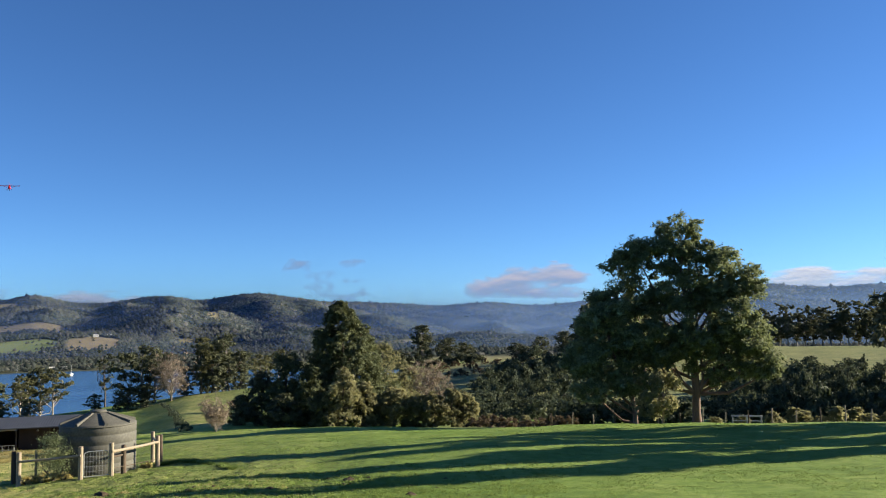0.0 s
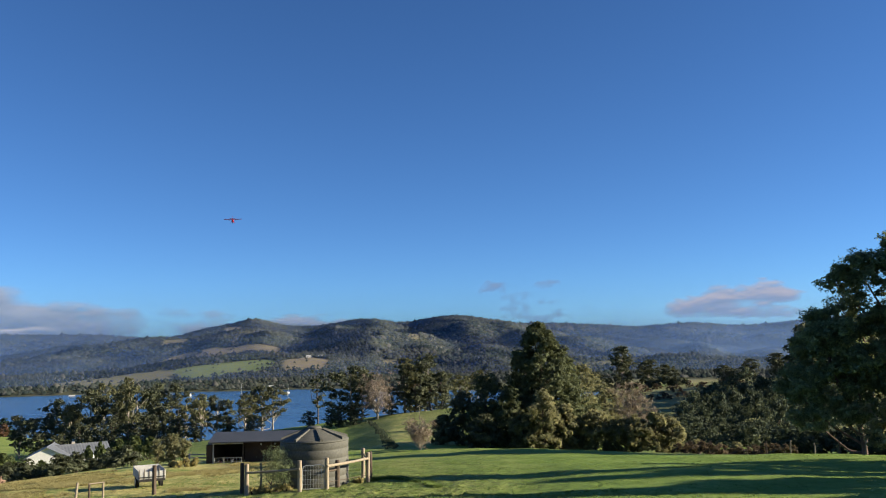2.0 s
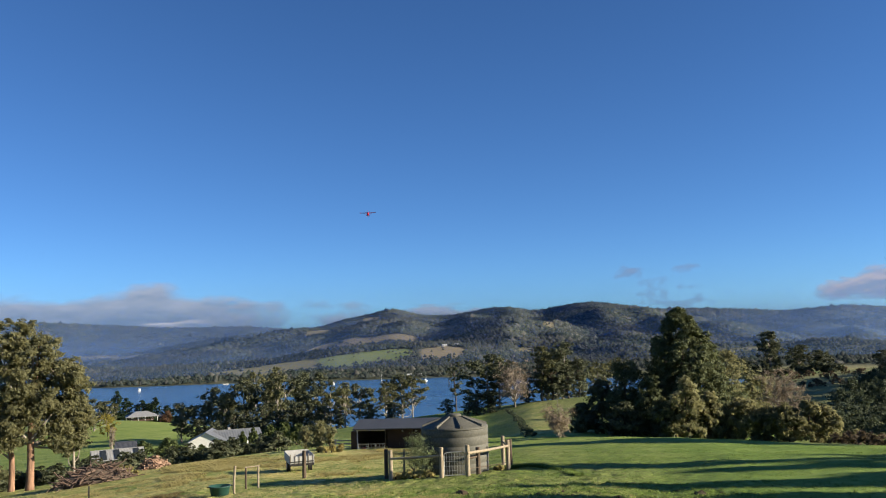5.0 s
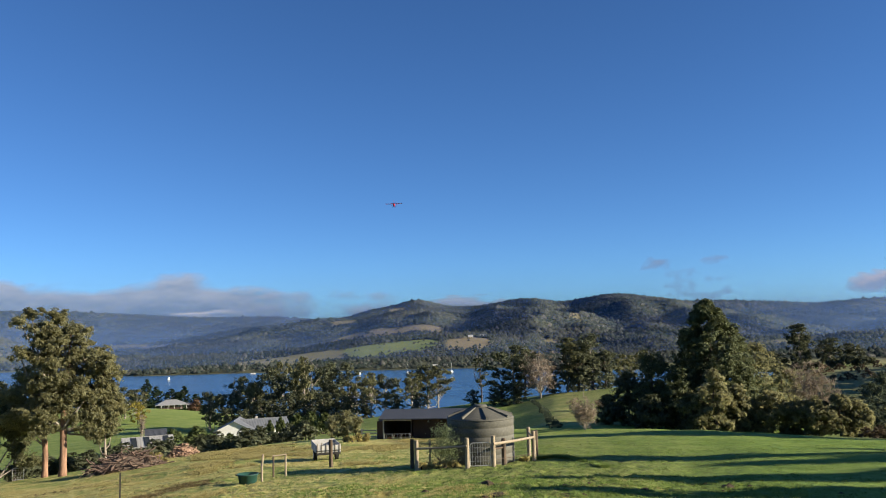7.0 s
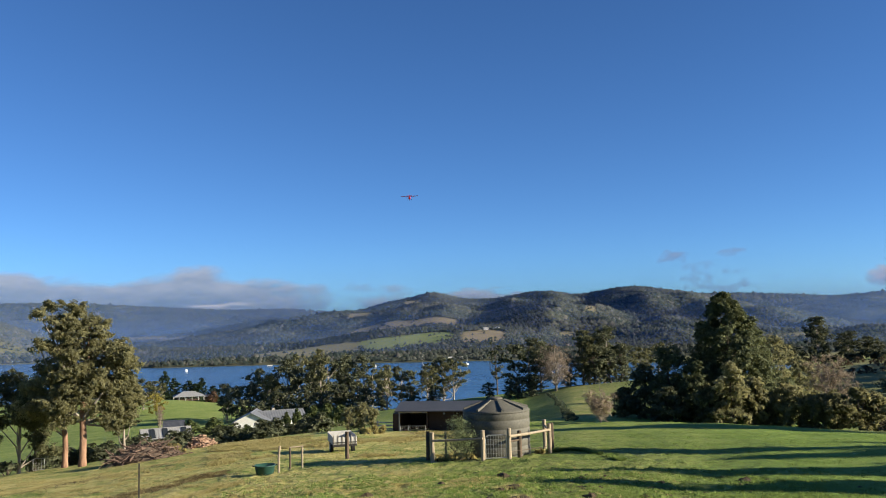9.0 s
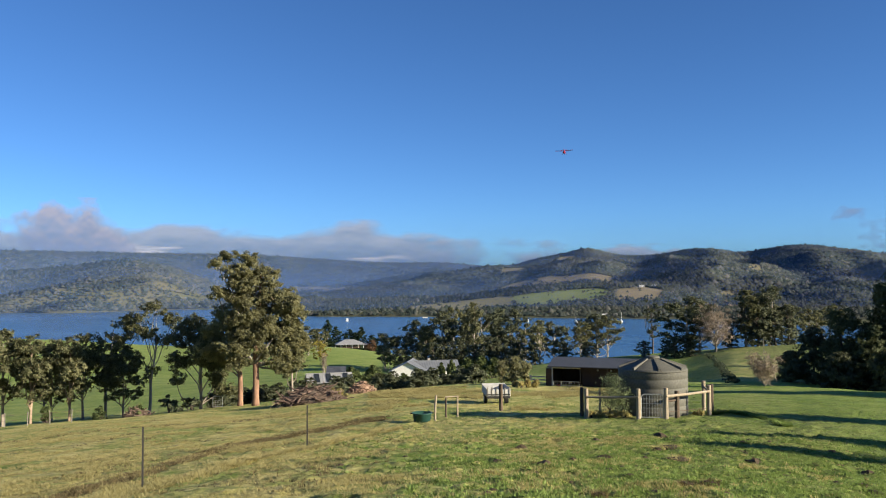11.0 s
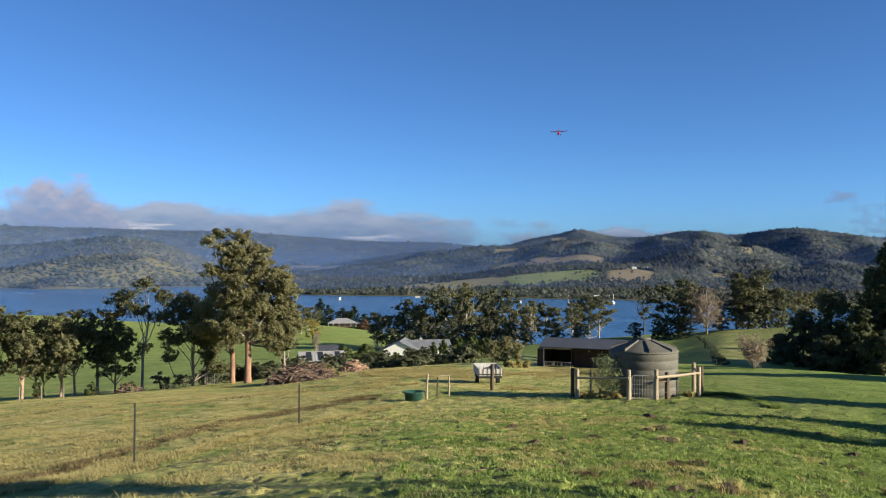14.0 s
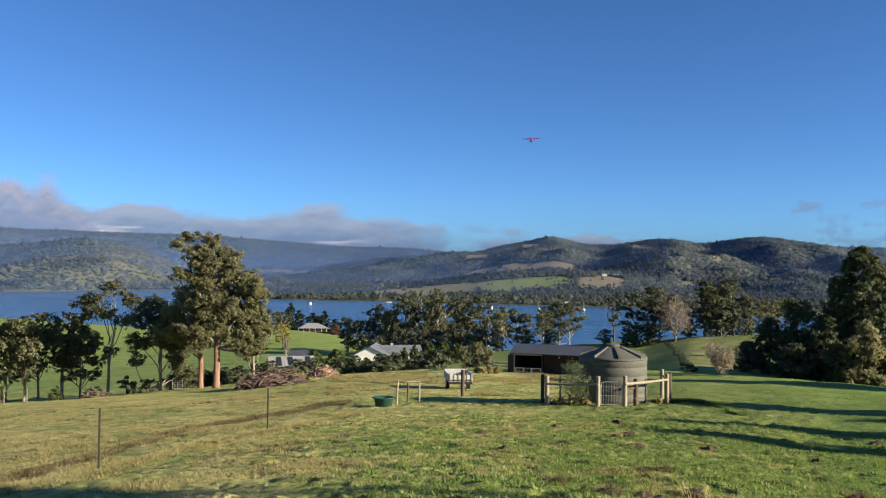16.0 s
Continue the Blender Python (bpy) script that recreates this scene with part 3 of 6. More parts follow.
def build_ground():
    ai = np.concatenate([np.arange(-180, -42, 3), np.arange(-42, 82, 0.4), np.arange(82, 179.9, 3), [180.0]])
    ri = 15.0 * (np.exp(np.linspace(0, float(U_OF(5150)), 340)) - 1)
    ri[0] = 0.001
    ri = np.concatenate([ri[ri < 1150], np.arange(1150, 2600, 13.0), ri[ri > 2605]])
    A, R = np.meshgrid(ai, ri, indexing="ij")
    X, Y = -R * np.sin(np.radians(A)), R * np.cos(np.radians(A))
    H = ground_at(X, Y)
    H = H - 0.25 * inside_turf(A, R, 0.5)
    me = sheet("ground", X, Y, H)
    shade_ground(me, X, Y, H, A, R)
    tagged(new("ground", me), "green pasture sloping down to a lake, with wooded hills beyond", "ground", kind="structure")
    ai = np.arange(TURF[0], TURF[1] + 0.01, 0.2)
    ri = TURF[2] * np.exp(np.arange(0, math.log(TURF[3] / TURF[2]) + 0.009, 0.009))
    A, R = np.meshgrid(ai, ri, indexing="ij")
    X, Y = -R * np.sin(np.radians(A)), R * np.cos(np.radians(A))
    H = ground_at(X, Y)
    me = sheet("turf", X, Y, H + relief(X, Y, A, R) - 0.06 * (1 - inside_turf(A, R, 0.25)))
    shade_ground(me, X, Y, H, A, R)
    tagged(new("turf", me), "lumpy grazed turf of the near pasture", "ground", kind="structure")


build_ground()
lake = Shape()
lake.put([spot(-12, 500), spot(85, 500), spot(85, 1900), spot(40, 1700), spot(-12, 1200)], [(0, 4, 3, 2, 1)])
lake.v = [(x, y, LAKE + EYE) for x, y, _ in lake.v]
tagged(new("lake", lake.mesh("lake", WATER)), "calm blue lake water with faint ripples", "water", kind="structure")


# ---- trees ----
def leaf_cloud(name, centres, radii, per, size, mat, squash=0.8, seed=0, long=2.4, whole=1.0):
    """Foliage: leaf sprays set in clumps, denser towards each clump's rim."""
    r = np.random.default_rng(seed)
    cen, rr = np.asarray(centres, float), np.asarray(radii, float)
    m = len(cen)
    sprays = max(3, per // 16)
    out = r.normal(size=(m, sprays, 3))
    out /= np.linalg.norm(out, axis=2, keepdims=True)
    out *= r.uniform(0.25, 1.0, (m, sprays, 1)) ** 0.5
    tip = out * rr[:, None, None] * np.array([1, 1, squash])
    pick = r.integers(0, sprays, (m, per))
    row = np.arange(m)[:, None]
    d = out[row, pick].reshape(-1, 3)
    n = m * per
    spread = np.repeat(rr, per)[:, None] * 0.17
    p = (cen[:, None] + tip[row, pick]).reshape(-1, 3) + r.normal(size=(n, 3)) * spread * np.array([1, 1, 0.7])
    out_ = p - np.array([*cen[:, :2].mean(axis=0), cen[:, 2].min() * 0.5 + cen[:, 2].mean() * 0.5])
    out_ /= np.linalg.norm(out_, axis=1, keepdims=True) + 1e-9
    nor = d * 0.8 + out_ * 0.35 * whole + r.normal(scale=0.48, size=(n, 3)) + np.array([0, 0, 0.25])
    nor /= np.linalg.norm(nor, axis=1, keepdims=True)
    a = np.cross(nor, r.normal(size=(n, 3)))
    a /= np.linalg.norm(a, axis=1, keepdims=True) + 1e-9
    b = np.cross(nor, a)
    s = size * r.uniform(0.55, 1.35, (n, 1))
    bend = nor * s * 0.22
    v = np.stack([p + a * s * long * 0.5 - bend, p + b * s * 0.42, p - a * s * long * 0.5 - bend, p - b * s * 0.42], 1).reshape(-1, 3)
    q = np.arange(n * 4).reshape(n, 4)
    return quads_mesh(name, v, q, mat)


def limb_path(a, b, sag, r):
    a, b = Vector(a), Vector(b)
    side = Vector(r.normal(size=3) * 0.10 * (b - a).length)
    return [a, a.lerp(b, 0.35) + side + Vector((0, 0, -sag)), a.lerp(b, 0.7) + side * 0.6 + Vector((0, 0, -sag * 0.4)), b]


def grow(name, m, h, width, label, category="tree", leaf=GUM, bark=BARK, clumps=40, per=110, size=0.3, trunk=0.35, bottom=0.3, shape="round",
         seed=1, lean=(0, 0), clump=0.16, squash=0.75, limbs=None, group="", fork=0.45, hollow=0.05, ragged=0.35):
    """A tree with trunk, limbs and a crown of leaf clumps. h: height; width: crown width; bottom: where the crown begins, as a part of the height."""
    r = np.random.default_rng(seed)
    ob = thing(name, m, label, category, group)
    lobes = [(r.uniform(0, 6.283), r.uniform(0, 1), r.uniform(-1, 1)) for k in range(12)]
    cs, rads = [], []
    for k in range(clumps):
        s = r.uniform(0, 1) ** (0.85 if shape != "cone" else 1.35)
        if shape == "round":
            w = math.sqrt(max(0.05, 1 - (2 * s - 0.9) ** 2 / 1.25))
        elif shape == "cone":
            w = (1 - s) ** 0.70 * 0.93 + 0.08
        elif shape == "tall":
            w = (1 - s) ** 0.5 * 0.85 + 0.2
        elif shape == "umbrella":
            w = 0.35 + 0.65 * math.sin(min(1, s * 1.15) * math.pi * 0.62)
        else:  # open: clumps far apart at different heights
            w = 0.5 + 0.5 * math.sin(s * 2.6)
        ang, q = r.uniform(0, 6.283), math.sqrt(r.uniform(hollow, 1.0))
        w *= 1 + ragged * sum(g * math.exp(-((math.cos(ang - a0) - 1) / 0.35) ** 2 - ((s - s0) / 0.17) ** 2) for a0, s0, g in lobes)
        rad = clump * width * r.uniform(0.5, 1.3) * (1.0 if shape != "cone" else (1.25 - 0.75 * s))
        out = max(0.0, width / 2 * w - rad * 0.7) * q
        top = h - rad * squash
        z = h * bottom + (top - h * bottom) * s
        cs.append((math.cos(ang) * out + lean[0] * s, math.sin(ang) * out + lean[1] * s, z))
        rads.append(rad)
    sh = Shape()
    tip = Vector((lean[0] * 0.8, lean[1] * 0.8, h * 0.82))
    mid = [Vector((0, 0, -0.4)), Vector((0, 0, h * 0.04)), Vector((r.normal() * 0.02 * h, r.normal() * 0.02 * h, h * 0.3)) + Vector((*lean, 0)) * 0.25, Vector((*lean, 0)) * 0.6 + Vector((r.normal() * 0.03 * h, r.normal() * 0.03 * h, h * 0.58)), tip]
    sh.tube(mid, [trunk * 0.75, trunk * 0.58, trunk * 0.44, trunk * 0.28, trunk * 0.06], 9)
    high = [c for c in cs if c[2] > 0.42 * h]
    for c in high[:limbs if limbs is not None else 16]:
        c = Vector(c)
        f = max(0.12, min(0.8, (c.z / h) * fork + 0.08))
        a = mid[1].lerp(mid[4], f) if f > 0.5 else mid[1].lerp(mid[3], f / 0.6)
        rr = trunk * 0.22 * (1 - 0.6 * f)
        sh.tube(limb_path(a, c, 0.04 * h, r), [rr, rr * 0.75, rr * 0.5, rr * 0.18], 6, False)
    part("trunk", sh, bark, ob, smooth=True)
    part("crown", leaf_cloud("crown", cs, rads, per, size, leaf, squash, seed + 5), leaf, ob)
    return ob


def lobed(name, m, lobes, label, leaf, bark, trunk, fill=9.0, per=200, size=0.1, clump=0.62, seed=1, bare=0.3, group="", squash=0.7, bend=0.0, limb_bark=None):
    """A tree whose crown is a bunch of lobes: each its place across and up, and its breadth and height by half, in metres. bare: the part of the trunk without limbs."""
    r = np.random.default_rng(seed)
    ob = thing(name, m, label, "tree", group)
    top = max(z + rz for x, z, rx, rz in lobes)
    cx = sum(x * rx * rz for x, z, rx, rz in lobes) / sum(rx * rz for x, z, rx, rz in lobes)
    stem = [Vector((0, 0, -0.4)), Vector((0.03, 0, 0.05 * top)), Vector((bend * 0.4, 0.1, 0.3 * top)), Vector((cx * 0.5 + bend, -0.1, 0.58 * top)), Vector((cx * 0.8, 0.1, 0.86 * top))]
    sh = Shape()
    sh.tube([stem[0], stem[0].lerp(stem[1], 0.75), stem[1], stem[1].lerp(stem[2], 0.5) + Vector((0.08 * trunk, 0, 0)), *stem[2:]], [trunk * 0.72, trunk * 0.62, trunk * 0.54, trunk * 0.5, trunk * 0.47, trunk * 0.30, trunk * 0.06], 12)
    part("trunk", sh, bark, ob, smooth=True)
    cs, rads = [], []
    for x, z, rx, rz in lobes:
        sh = Shape()
        y0 = r.uniform(-0.6, 0.4) * rx
        hub = Vector((x, y0 + 0.45 * rx, z - rz * 0.3))
        f = max(bare, min(0.8, 0.78 * z / top - 0.12))
        seg = f * (len(stem) - 1) / 0.86
        i = min(3, int(seg))
        foot = stem[i].lerp(stem[i + 1], seg - i)
        w = trunk * 0.30 * (1 - 0.55 * f)
        sh.tube(limb_path(foot, hub, 0.05 * (hub - foot).length, r), [w, w * 0.8, w * 0.6, w * 0.3], 7, False)
        for _ in range(max(3, int(fill * rx * rz))):
            d = Vector(r.normal(size=3)).normalized() * r.uniform(0.15, 1.0) ** 0.45
            c = Vector((x + d.x * rx, y0 + d.y * rx, z + d.z * rz))
            cs.append(tuple(c))
            rads.append(clump * r.uniform(0.6, 1.25))
            if r.uniform() < 0.3:
                sh.tube([hub, hub.lerp(c, 0.5) + Vector((0, 0, -0.08)), c], [w * 0.3, w * 0.2, 0.012], 5, False)
        part("limb", sh, limb_bark or bark, ob, "pale limb" if limb_bark else "", smooth=True)
    part("crown", leaf_cloud("crown", cs, rads, per, size, leaf, squash, seed + 5), leaf, ob)
    return ob


def twiggy(name, m, h, width, label, seed=3, bark=BARK_PALE, twigs=900, trunk=0.14, category="tree", rods=26, forks=(0.08, 0.6)):
    """A leafless tree: trunk, branches that fan upward and a haze of fine twigs."""
    r = np.random.default_rng(seed)
    ob = thing(name, m, label, category)
    sh = Shape()
    sh.tube([(0, 0, -0.3), (0.03 * h, 0, 0.35 * h), (0, 0.02 * h, 0.7 * h), (0, 0, 0.95 * h)], [trunk, trunk * 0.7, trunk * 0.4, trunk * 0.1], 8)
    cs = []
    for k in range(rods):
        z0 = r.uniform(*forks) * h
        ang, out = r.uniform(0, 6.283), width / 2 * r.uniform(0.35, 1)
        z1 = min(0.97 * h, z0 + r.uniform(0.2, 0.5) * h)
        tip = (math.cos(ang) * out * (1 - 0.5 * max(0, z1 / h - 0.5)), math.sin(ang) * out * (1 - 0.5 * max(0, z1 / h - 0.5)), z1)
        sh.tube(limb_path((0, 0, z0), tip, 0.02 * h, r), [trunk * 0.4, trunk * 0.28, trunk * 0.18, trunk * 0.05], 5, False)
        cs.append(tip)
        cs.append(Vector((0, 0, z0)).lerp(Vector(tip), 0.65))
    part("trunk", sh, bark, ob, smooth=True)
    part("brushwood", leaf_cloud("brushwood", cs, [0.17 * width] * len(cs), max(8, twigs // len(cs)), 0.042, TWIGS, 1.1, seed, long=17), TWIGS, ob)
    return ob


def bush(name, m, h, width, label, leaf=SHRUB, seed=1, clumps=14, per=90, size=0.2, category="shrub", group=""):
    """A shrub that is leafy to the ground, on a few short stems."""
    r = np.random.default_rng(seed)
    ob = thing(name, m, label, category, group)
    cs, rads = [], []
    for k in range(clumps):
        s, ang = r.uniform(0, 1), r.uniform(0, 6.283)
        rad = r.uniform(0.16, 0.3) * min(width, h * 1.4)
        out = max(0.0, width / 2 * math.sqrt(1 - 0.75 * s * s) - rad * 0.8) * math.sqrt(r.uniform(0.1, 1))
        cs.append((math.cos(ang) * out, math.sin(ang) * out, rad * 0.4 + (h - rad * 1.2) * s))
        rads.append(rad)
    sh = Shape()
    for c in cs[:6]:
        sh.tube(limb_path((0, 0, -0.2), c, 0.0, r), [0.05, 0.045, 0.03, 0.012], 5, False)
    part("stems", sh, BARK_DARK, ob)
    part("foliage", leaf_cloud("foliage", cs, rads, per, size, leaf, 0.85, seed + 9), leaf, ob)
    return ob


# big gum on the brow of the paddock, with its twin behind
lobed("gum_tree", stand(49.44, 71.5), ((-2.4, 12.7, 0.75, 0.35), (-3.2, 12.1, 0.4, 0.28), (-0.35, 12.4, 0.9, 0.5), (-1.6, 11.3, 1.2, 0.65), (0.7, 11.0, 1.2, 0.8), (-0.6, 10.2, 1.8, 1.0), (-3.1, 9.5, 0.85, 0.5), (-1.6, 9.3, 1.2, 0.7), (1.5, 9.2, 1.7, 1.2),
      (3.0, 7.9, 1.3, 1.3), (-0.7, 8.2, 1.7, 1.0), (1.2, 6.9, 2.0, 1.3), (3.2, 6.0, 1.2, 1.4), (-1.0, 6.5, 1.6, 1.2), (3.8, 5.2, 0.7, 0.8), (1.5, 4.7, 1.4, 1.1), (2.0, 3.2, 1.0, 0.75), (2.9, 4.0, 0.7, 0.8), (-1.7, 5.0, 1.4, 1.0), (0.1, 5.2, 1.1, 0.7), (-1.6, 3.7, 0.9, 0.5)), "tall gum tree with a thick orange-red trunk and olive crown", OLIVE, BARK_RED, 0.52, 17.0, 190, 0.112, 0.58, 14, 0.40, limb_bark=BARK_PALE)
lobed("gum_tree", stand(50.45, 76), ((-0.6, 8.4, 1.6, 1.0), (-2.0, 7.2, 1.5, 1.1), (0.8, 7.0, 1.4, 1.1), (-0.8, 5.6, 1.7, 1.1), (-2.6, 5.2, 1.0, 0.9), (-1.0, 4.2, 1.2, 0.6)), "gum tree with a reddish trunk close behind a taller one", OLIVE, BARK_RED, 0.44, 15.0, 190, 0.098, 0.64, 12, 0.40, limb_bark=BARK_PALE)
lobed("gum_tree", stand(53.0, 79), ((-0.5, 7.6, 1.5, 0.9), (-1.6, 6.4, 1.4, 0.9), (1.0, 6.8, 1.5, 1.1), (0.0, 5.2, 1.9, 1.1), (1.9, 4.8, 1.4, 1.4), (-1.9, 4.4, 1.1, 0.8), (-2.2, 2.9, 0.8, 0.5), (1.6, 3.0, 1.0, 0.9), (2.3, 1.9, 0.8, 0.7)), "lower gum tree with drooping dark olive foliage", GUM, BARK_PALE, 0.26, 15.0, 180, 0.1, 0.64, 13, 0.2)
lobed("gum_tree", stand(52.1, 80), ((-0.6, 6.3, 1.0, 0.7), (0.6, 5.6, 1.1, 0.8), (0.0, 4.5, 1.0, 0.6)), "slender gum with a pale trunk among taller gums", GUM, BARK_PALE, 0.24, 15.0, 170, 0.1, 0.6, 15, 0.5)
lobed("gum_tree", stand(47.0, 78), ((-0.4, 4.6, 1.0, 0.8), (0.5, 3.7, 1.0, 0.9), (-0.5, 3.0, 0.8, 0.6)), "low gum with a pale trunk behind a taller one", GUM, BARK_PALE, 0.22, 15.0, 170, 0.1, 0.6, 16, 0.3)

# the dense conical tree and the thicket round it
grow("cone_tree", stand(7.2, 88), 12.9, 13.2, "tall dense conical evergreen rising over a thicket", leaf=CONE_LEAF, bark=BARK_DARK, clumps=360, per=200, size=0.15, trunk=0.6, bottom=0.02, shape="cone", seed=21, hollow=0.25, clump=0.082, limbs=12)
for b, r_, h, w, lf, form, sd in (
        (10.8, 86, 8.3, 6.4, CONE_LEAF, "tall", 22), (12.5, 88, 5.6, 4.6, GUM_DARK, "round", 23), (9.2, 84, 6.0, 5.4, CONE_LEAF, "tall", 24), (13.8, 89, 3.1, 3.4, GUM, "round", 28),
        (6.9, 80.5, 5.8, 4.6, OLIVE, "tall", 25), (5.5, 82, 4.4, 3.8, OLIVE, "round", 27), (8.3, 81, 3.8, 4.2, GUM, "round", 33), (11.0, 82, 3.4, 4.4, GUM_DARK, "round", 34),
        (3.6, 83, 4.0, 4.8, OLIVE, "round", 31), (2.1, 82.5, 3.5, 4.4, OLIVE, "round", 29), (0.8, 82, 3.6, 4.0, OLIVE, "round", 35), (-0.4, 82.5, 4.0, 3.4, OLIVE, "round", 30), (-1.4, 83.5, 3.6, 3.2, OLIVE, "round", 32),
        (4.3, 112, 9.4, 6.5, OLIVE, "round", 26), (2.7, 122, 6.4, 6.0, OLIVE, "round", 36)):
    grow("thicket_tree", stand(b, r_), h, w, "dense leafy evergreen growing low in a thicket" if lf is not OLIVE else "olive-toned leafy tree at the thicket's sunny edge", leaf=lf, bark=BARK_DARK, clumps=52, per=130, size=0.145, trunk=0.25, bottom=0.03, shape=form, seed=sd, clump=0.15, limbs=6, group="thicket round the conical tree")
twiggy("bare_tree", stand(1.2, 93), 6.8, 4.8, "leafless grey-brown tree in a thicket", seed=41, twigs=4200)

# gums by the field's far edge
lobed("gum_tree", stand(-16.75, 69.5), ((-1.5, 15.9, 1.2, 0.7), (-0.1, 15.9, 1.0, 0.7), (0.3, 14.4, 1.6, 1.3), (-4.2, 14.0, 2.0, 1.1), (-5.5, 13.0, 1.3, 1.0), (-2.0, 13.6, 2.1, 1.5), (2.7, 13.3, 2.0, 1.2), (4.0, 11.0, 1.6, 1.8), (-0.6, 10.9, 3.0, 2.0),
      (-4.6, 10.2, 2.3, 2.0), (3.3, 8.1, 2.0, 2.0), (5.2, 5.3, 1.5, 1.0), (0.4, 7.2, 2.6, 1.7), (-3.6, 6.8, 2.6, 2.0), (3.9, 5.0, 1.4, 0.9), (4.6, 7.0, 1.6, 1.5), (2.2, 5.8, 1.7, 1.1), (1.8, 10.6, 1.8, 1.6), (0.6, 4.4, 1.0, 0.6), (-3.2, 4.4, 1.7, 1.3), (3.1, 4.3, 1.2, 0.7), (5.2, 4.2, 1.0, 0.6), (-1.7, 5.4, 1.5, 1.0), (1.6, 3.6, 0.6, 0.4)), "broad spreading gum tree at the field's far edge", LEAF_GREEN, BARK_BROWN, 0.62, 9.5, 230, 0.122, 0.80, 51, 0.30)
lobed("gum_tree", stand(-12.8, 68), ((-2.4, 10.0, 1.2, 0.9), (-3.3, 8.2, 1.5, 1.3), (-1.6, 8.6, 1.8, 1.6), (-3.0, 5.6, 2.0, 1.7), (-0.4, 6.2, 1.9, 1.7), (-4.4, 5.0, 1.2, 1.2), (-0.6, 3.6, 1.7, 1.1), (-3.2, 2.8, 1.6, 1.1)), "dark gum tree beside a broad one", LEAF_GREEN, BARK_BROWN, 0.36, 10.0, 210, 0.122, 0.76, 52, 0.14, bend=-0.8)
grow("young_gum", stand(-14.6, 64), 4.2, 4.6, "young gum with pale green foliage under taller trees", leaf=OLIVE, bark=BARK, clumps=30, per=150, size=0.13, trunk=0.16, bottom=0.12, seed=54, clump=0.17)
# tall unseen trees beyond the field's side, set so that their shade falls across the grass
# those from (64, 84) on are added to shade the gully and far slope
for x, y, h, w, low, sd in ((34.1, 49.1, 17, 6.4, 0.15, 61), (40.7, 54.2, 15.5, 6.5, 0.15, 62), (38.4, 45.8, 15, 5.2, 0.15, 63), (34.7, 39.6, 15.5, 5.2, 0.15, 64), (30.9, 34.4, 13.5, 4.0, 0.2, 66), (44.0, 47.5, 13, 6, 0.1, 68), (39.0, 41.5, 12, 5, 0.1, 69), (24.8, 15.4, 21, 7.5, 0.62, 67), (64, 84, 18, 9, 0.15, 71), (68, 92, 18, 10, 0.12, 72), (62, 100, 17, 10, 0.12, 73), (72, 108, 18, 10, 0.12, 74), (66, 118, 17, 10, 0.12, 75), (58, 92, 12, 9, 0.1, 76), (30, 160, 14, 10, 0.05, 77), (31, 172, 14, 10, 0.05, 78), (33, 184, 14, 10, 0.05, 79), (35, 196, 14, 10, 0.05, 80), (37, 208, 11, 10, 0.05, 81), (40, 166, 15, 11, 0.06, 82), (42, 178, 15, 11, 0.06, 83), (45, 191, 15, 11, 0.06, 84), (48, 204, 15, 11, 0.06, 85)):
    grow("gum_tree", pose(x, y, float(ground_at(x, y))), h, w, "tall unseen gum tree set to cast shade", leaf=GUM_DARK, bark=BARK, clumps=50, per=30, size=0.63, trunk=0.5, bottom=low, seed=sd, clump=0.16, limbs=14, group="gums beside the pasture")


# ---- the water tank and its yard ----
def water_tank(m):
    ob = thing("water_tank", m, "grey-green plastic rainwater tank with moulded bands", "water tank")
    R, H = 1.60, 2.22
    rings = [(R - 0.02, -0.15), (R, 0.0)]
    for k in range(5):
        z = 0.2 + k * 0.41
        rings += [(R, z), (R - 0.016, z + 0.025), (R - 0.016, z + 0.075), (R, z + 0.10)]
    rings += [(R, H - 0.05), (R - 0.01, H)]
    part("body", Shape().lathe(rings, 48), POLY, ob, smooth=True)
    roof = Shape().lathe([(R - 0.02, H - 0.01), (R + 0.02, H + 0.0), (R + 0.02, H + 0.05), (R - 0.10, H + 0.12), (0.45, H + 0.50), (0.32, H + 0.54), (0.02, H + 0.55)], 48)
    part("roof", roof, POLY, ob, smooth=True)
    for k in range(8):
        w = 2 * math.pi * k / 8 + 0.2
        c, s_ = math.cos(w), math.sin(w)
        tx, ty = -s_, c
        outer, inner, ht = R - 0.02, 0.42, 0.13
        v = [(c * outer + tx * 0.09, s_ * outer + ty * 0.09, H + 0.03), (c * outer - tx * 0.09, s_ * outer - ty * 0.09, H + 0.03), (c * outer - tx * 0.05, s_ * outer - ty * 0.05, H + 0.06 + ht), (c * outer + tx * 0.05, s_ * outer + ty * 0.05, H + 0.06 + ht),
             (c * inner + tx * 0.05, s_ * inner + ty * 0.05, H + 0.44), (c * inner - tx * 0.05, s_ * inner - ty * 0.05, H + 0.44), (c * inner - tx * 0.03, s_ * inner - ty * 0.03, H + 0.56), (c * inner + tx * 0.03, s_ * inner + ty * 0.03, H + 0.56)]
        part("roof_rib", Shape().put(v, [(0, 3, 2, 1), (4, 5, 6, 7), (0, 4, 7, 3), (1, 2, 6, 5), (3, 7, 6, 2), (0, 1, 5, 4)]), POLY, ob)
    part("lid", Shape().lathe([(0.33, H + 0.53), (0.34, H + 0.60), (0.28, H + 0.64), (0.02, H + 0.65)], 24), POLY, ob, "round access lid", True)
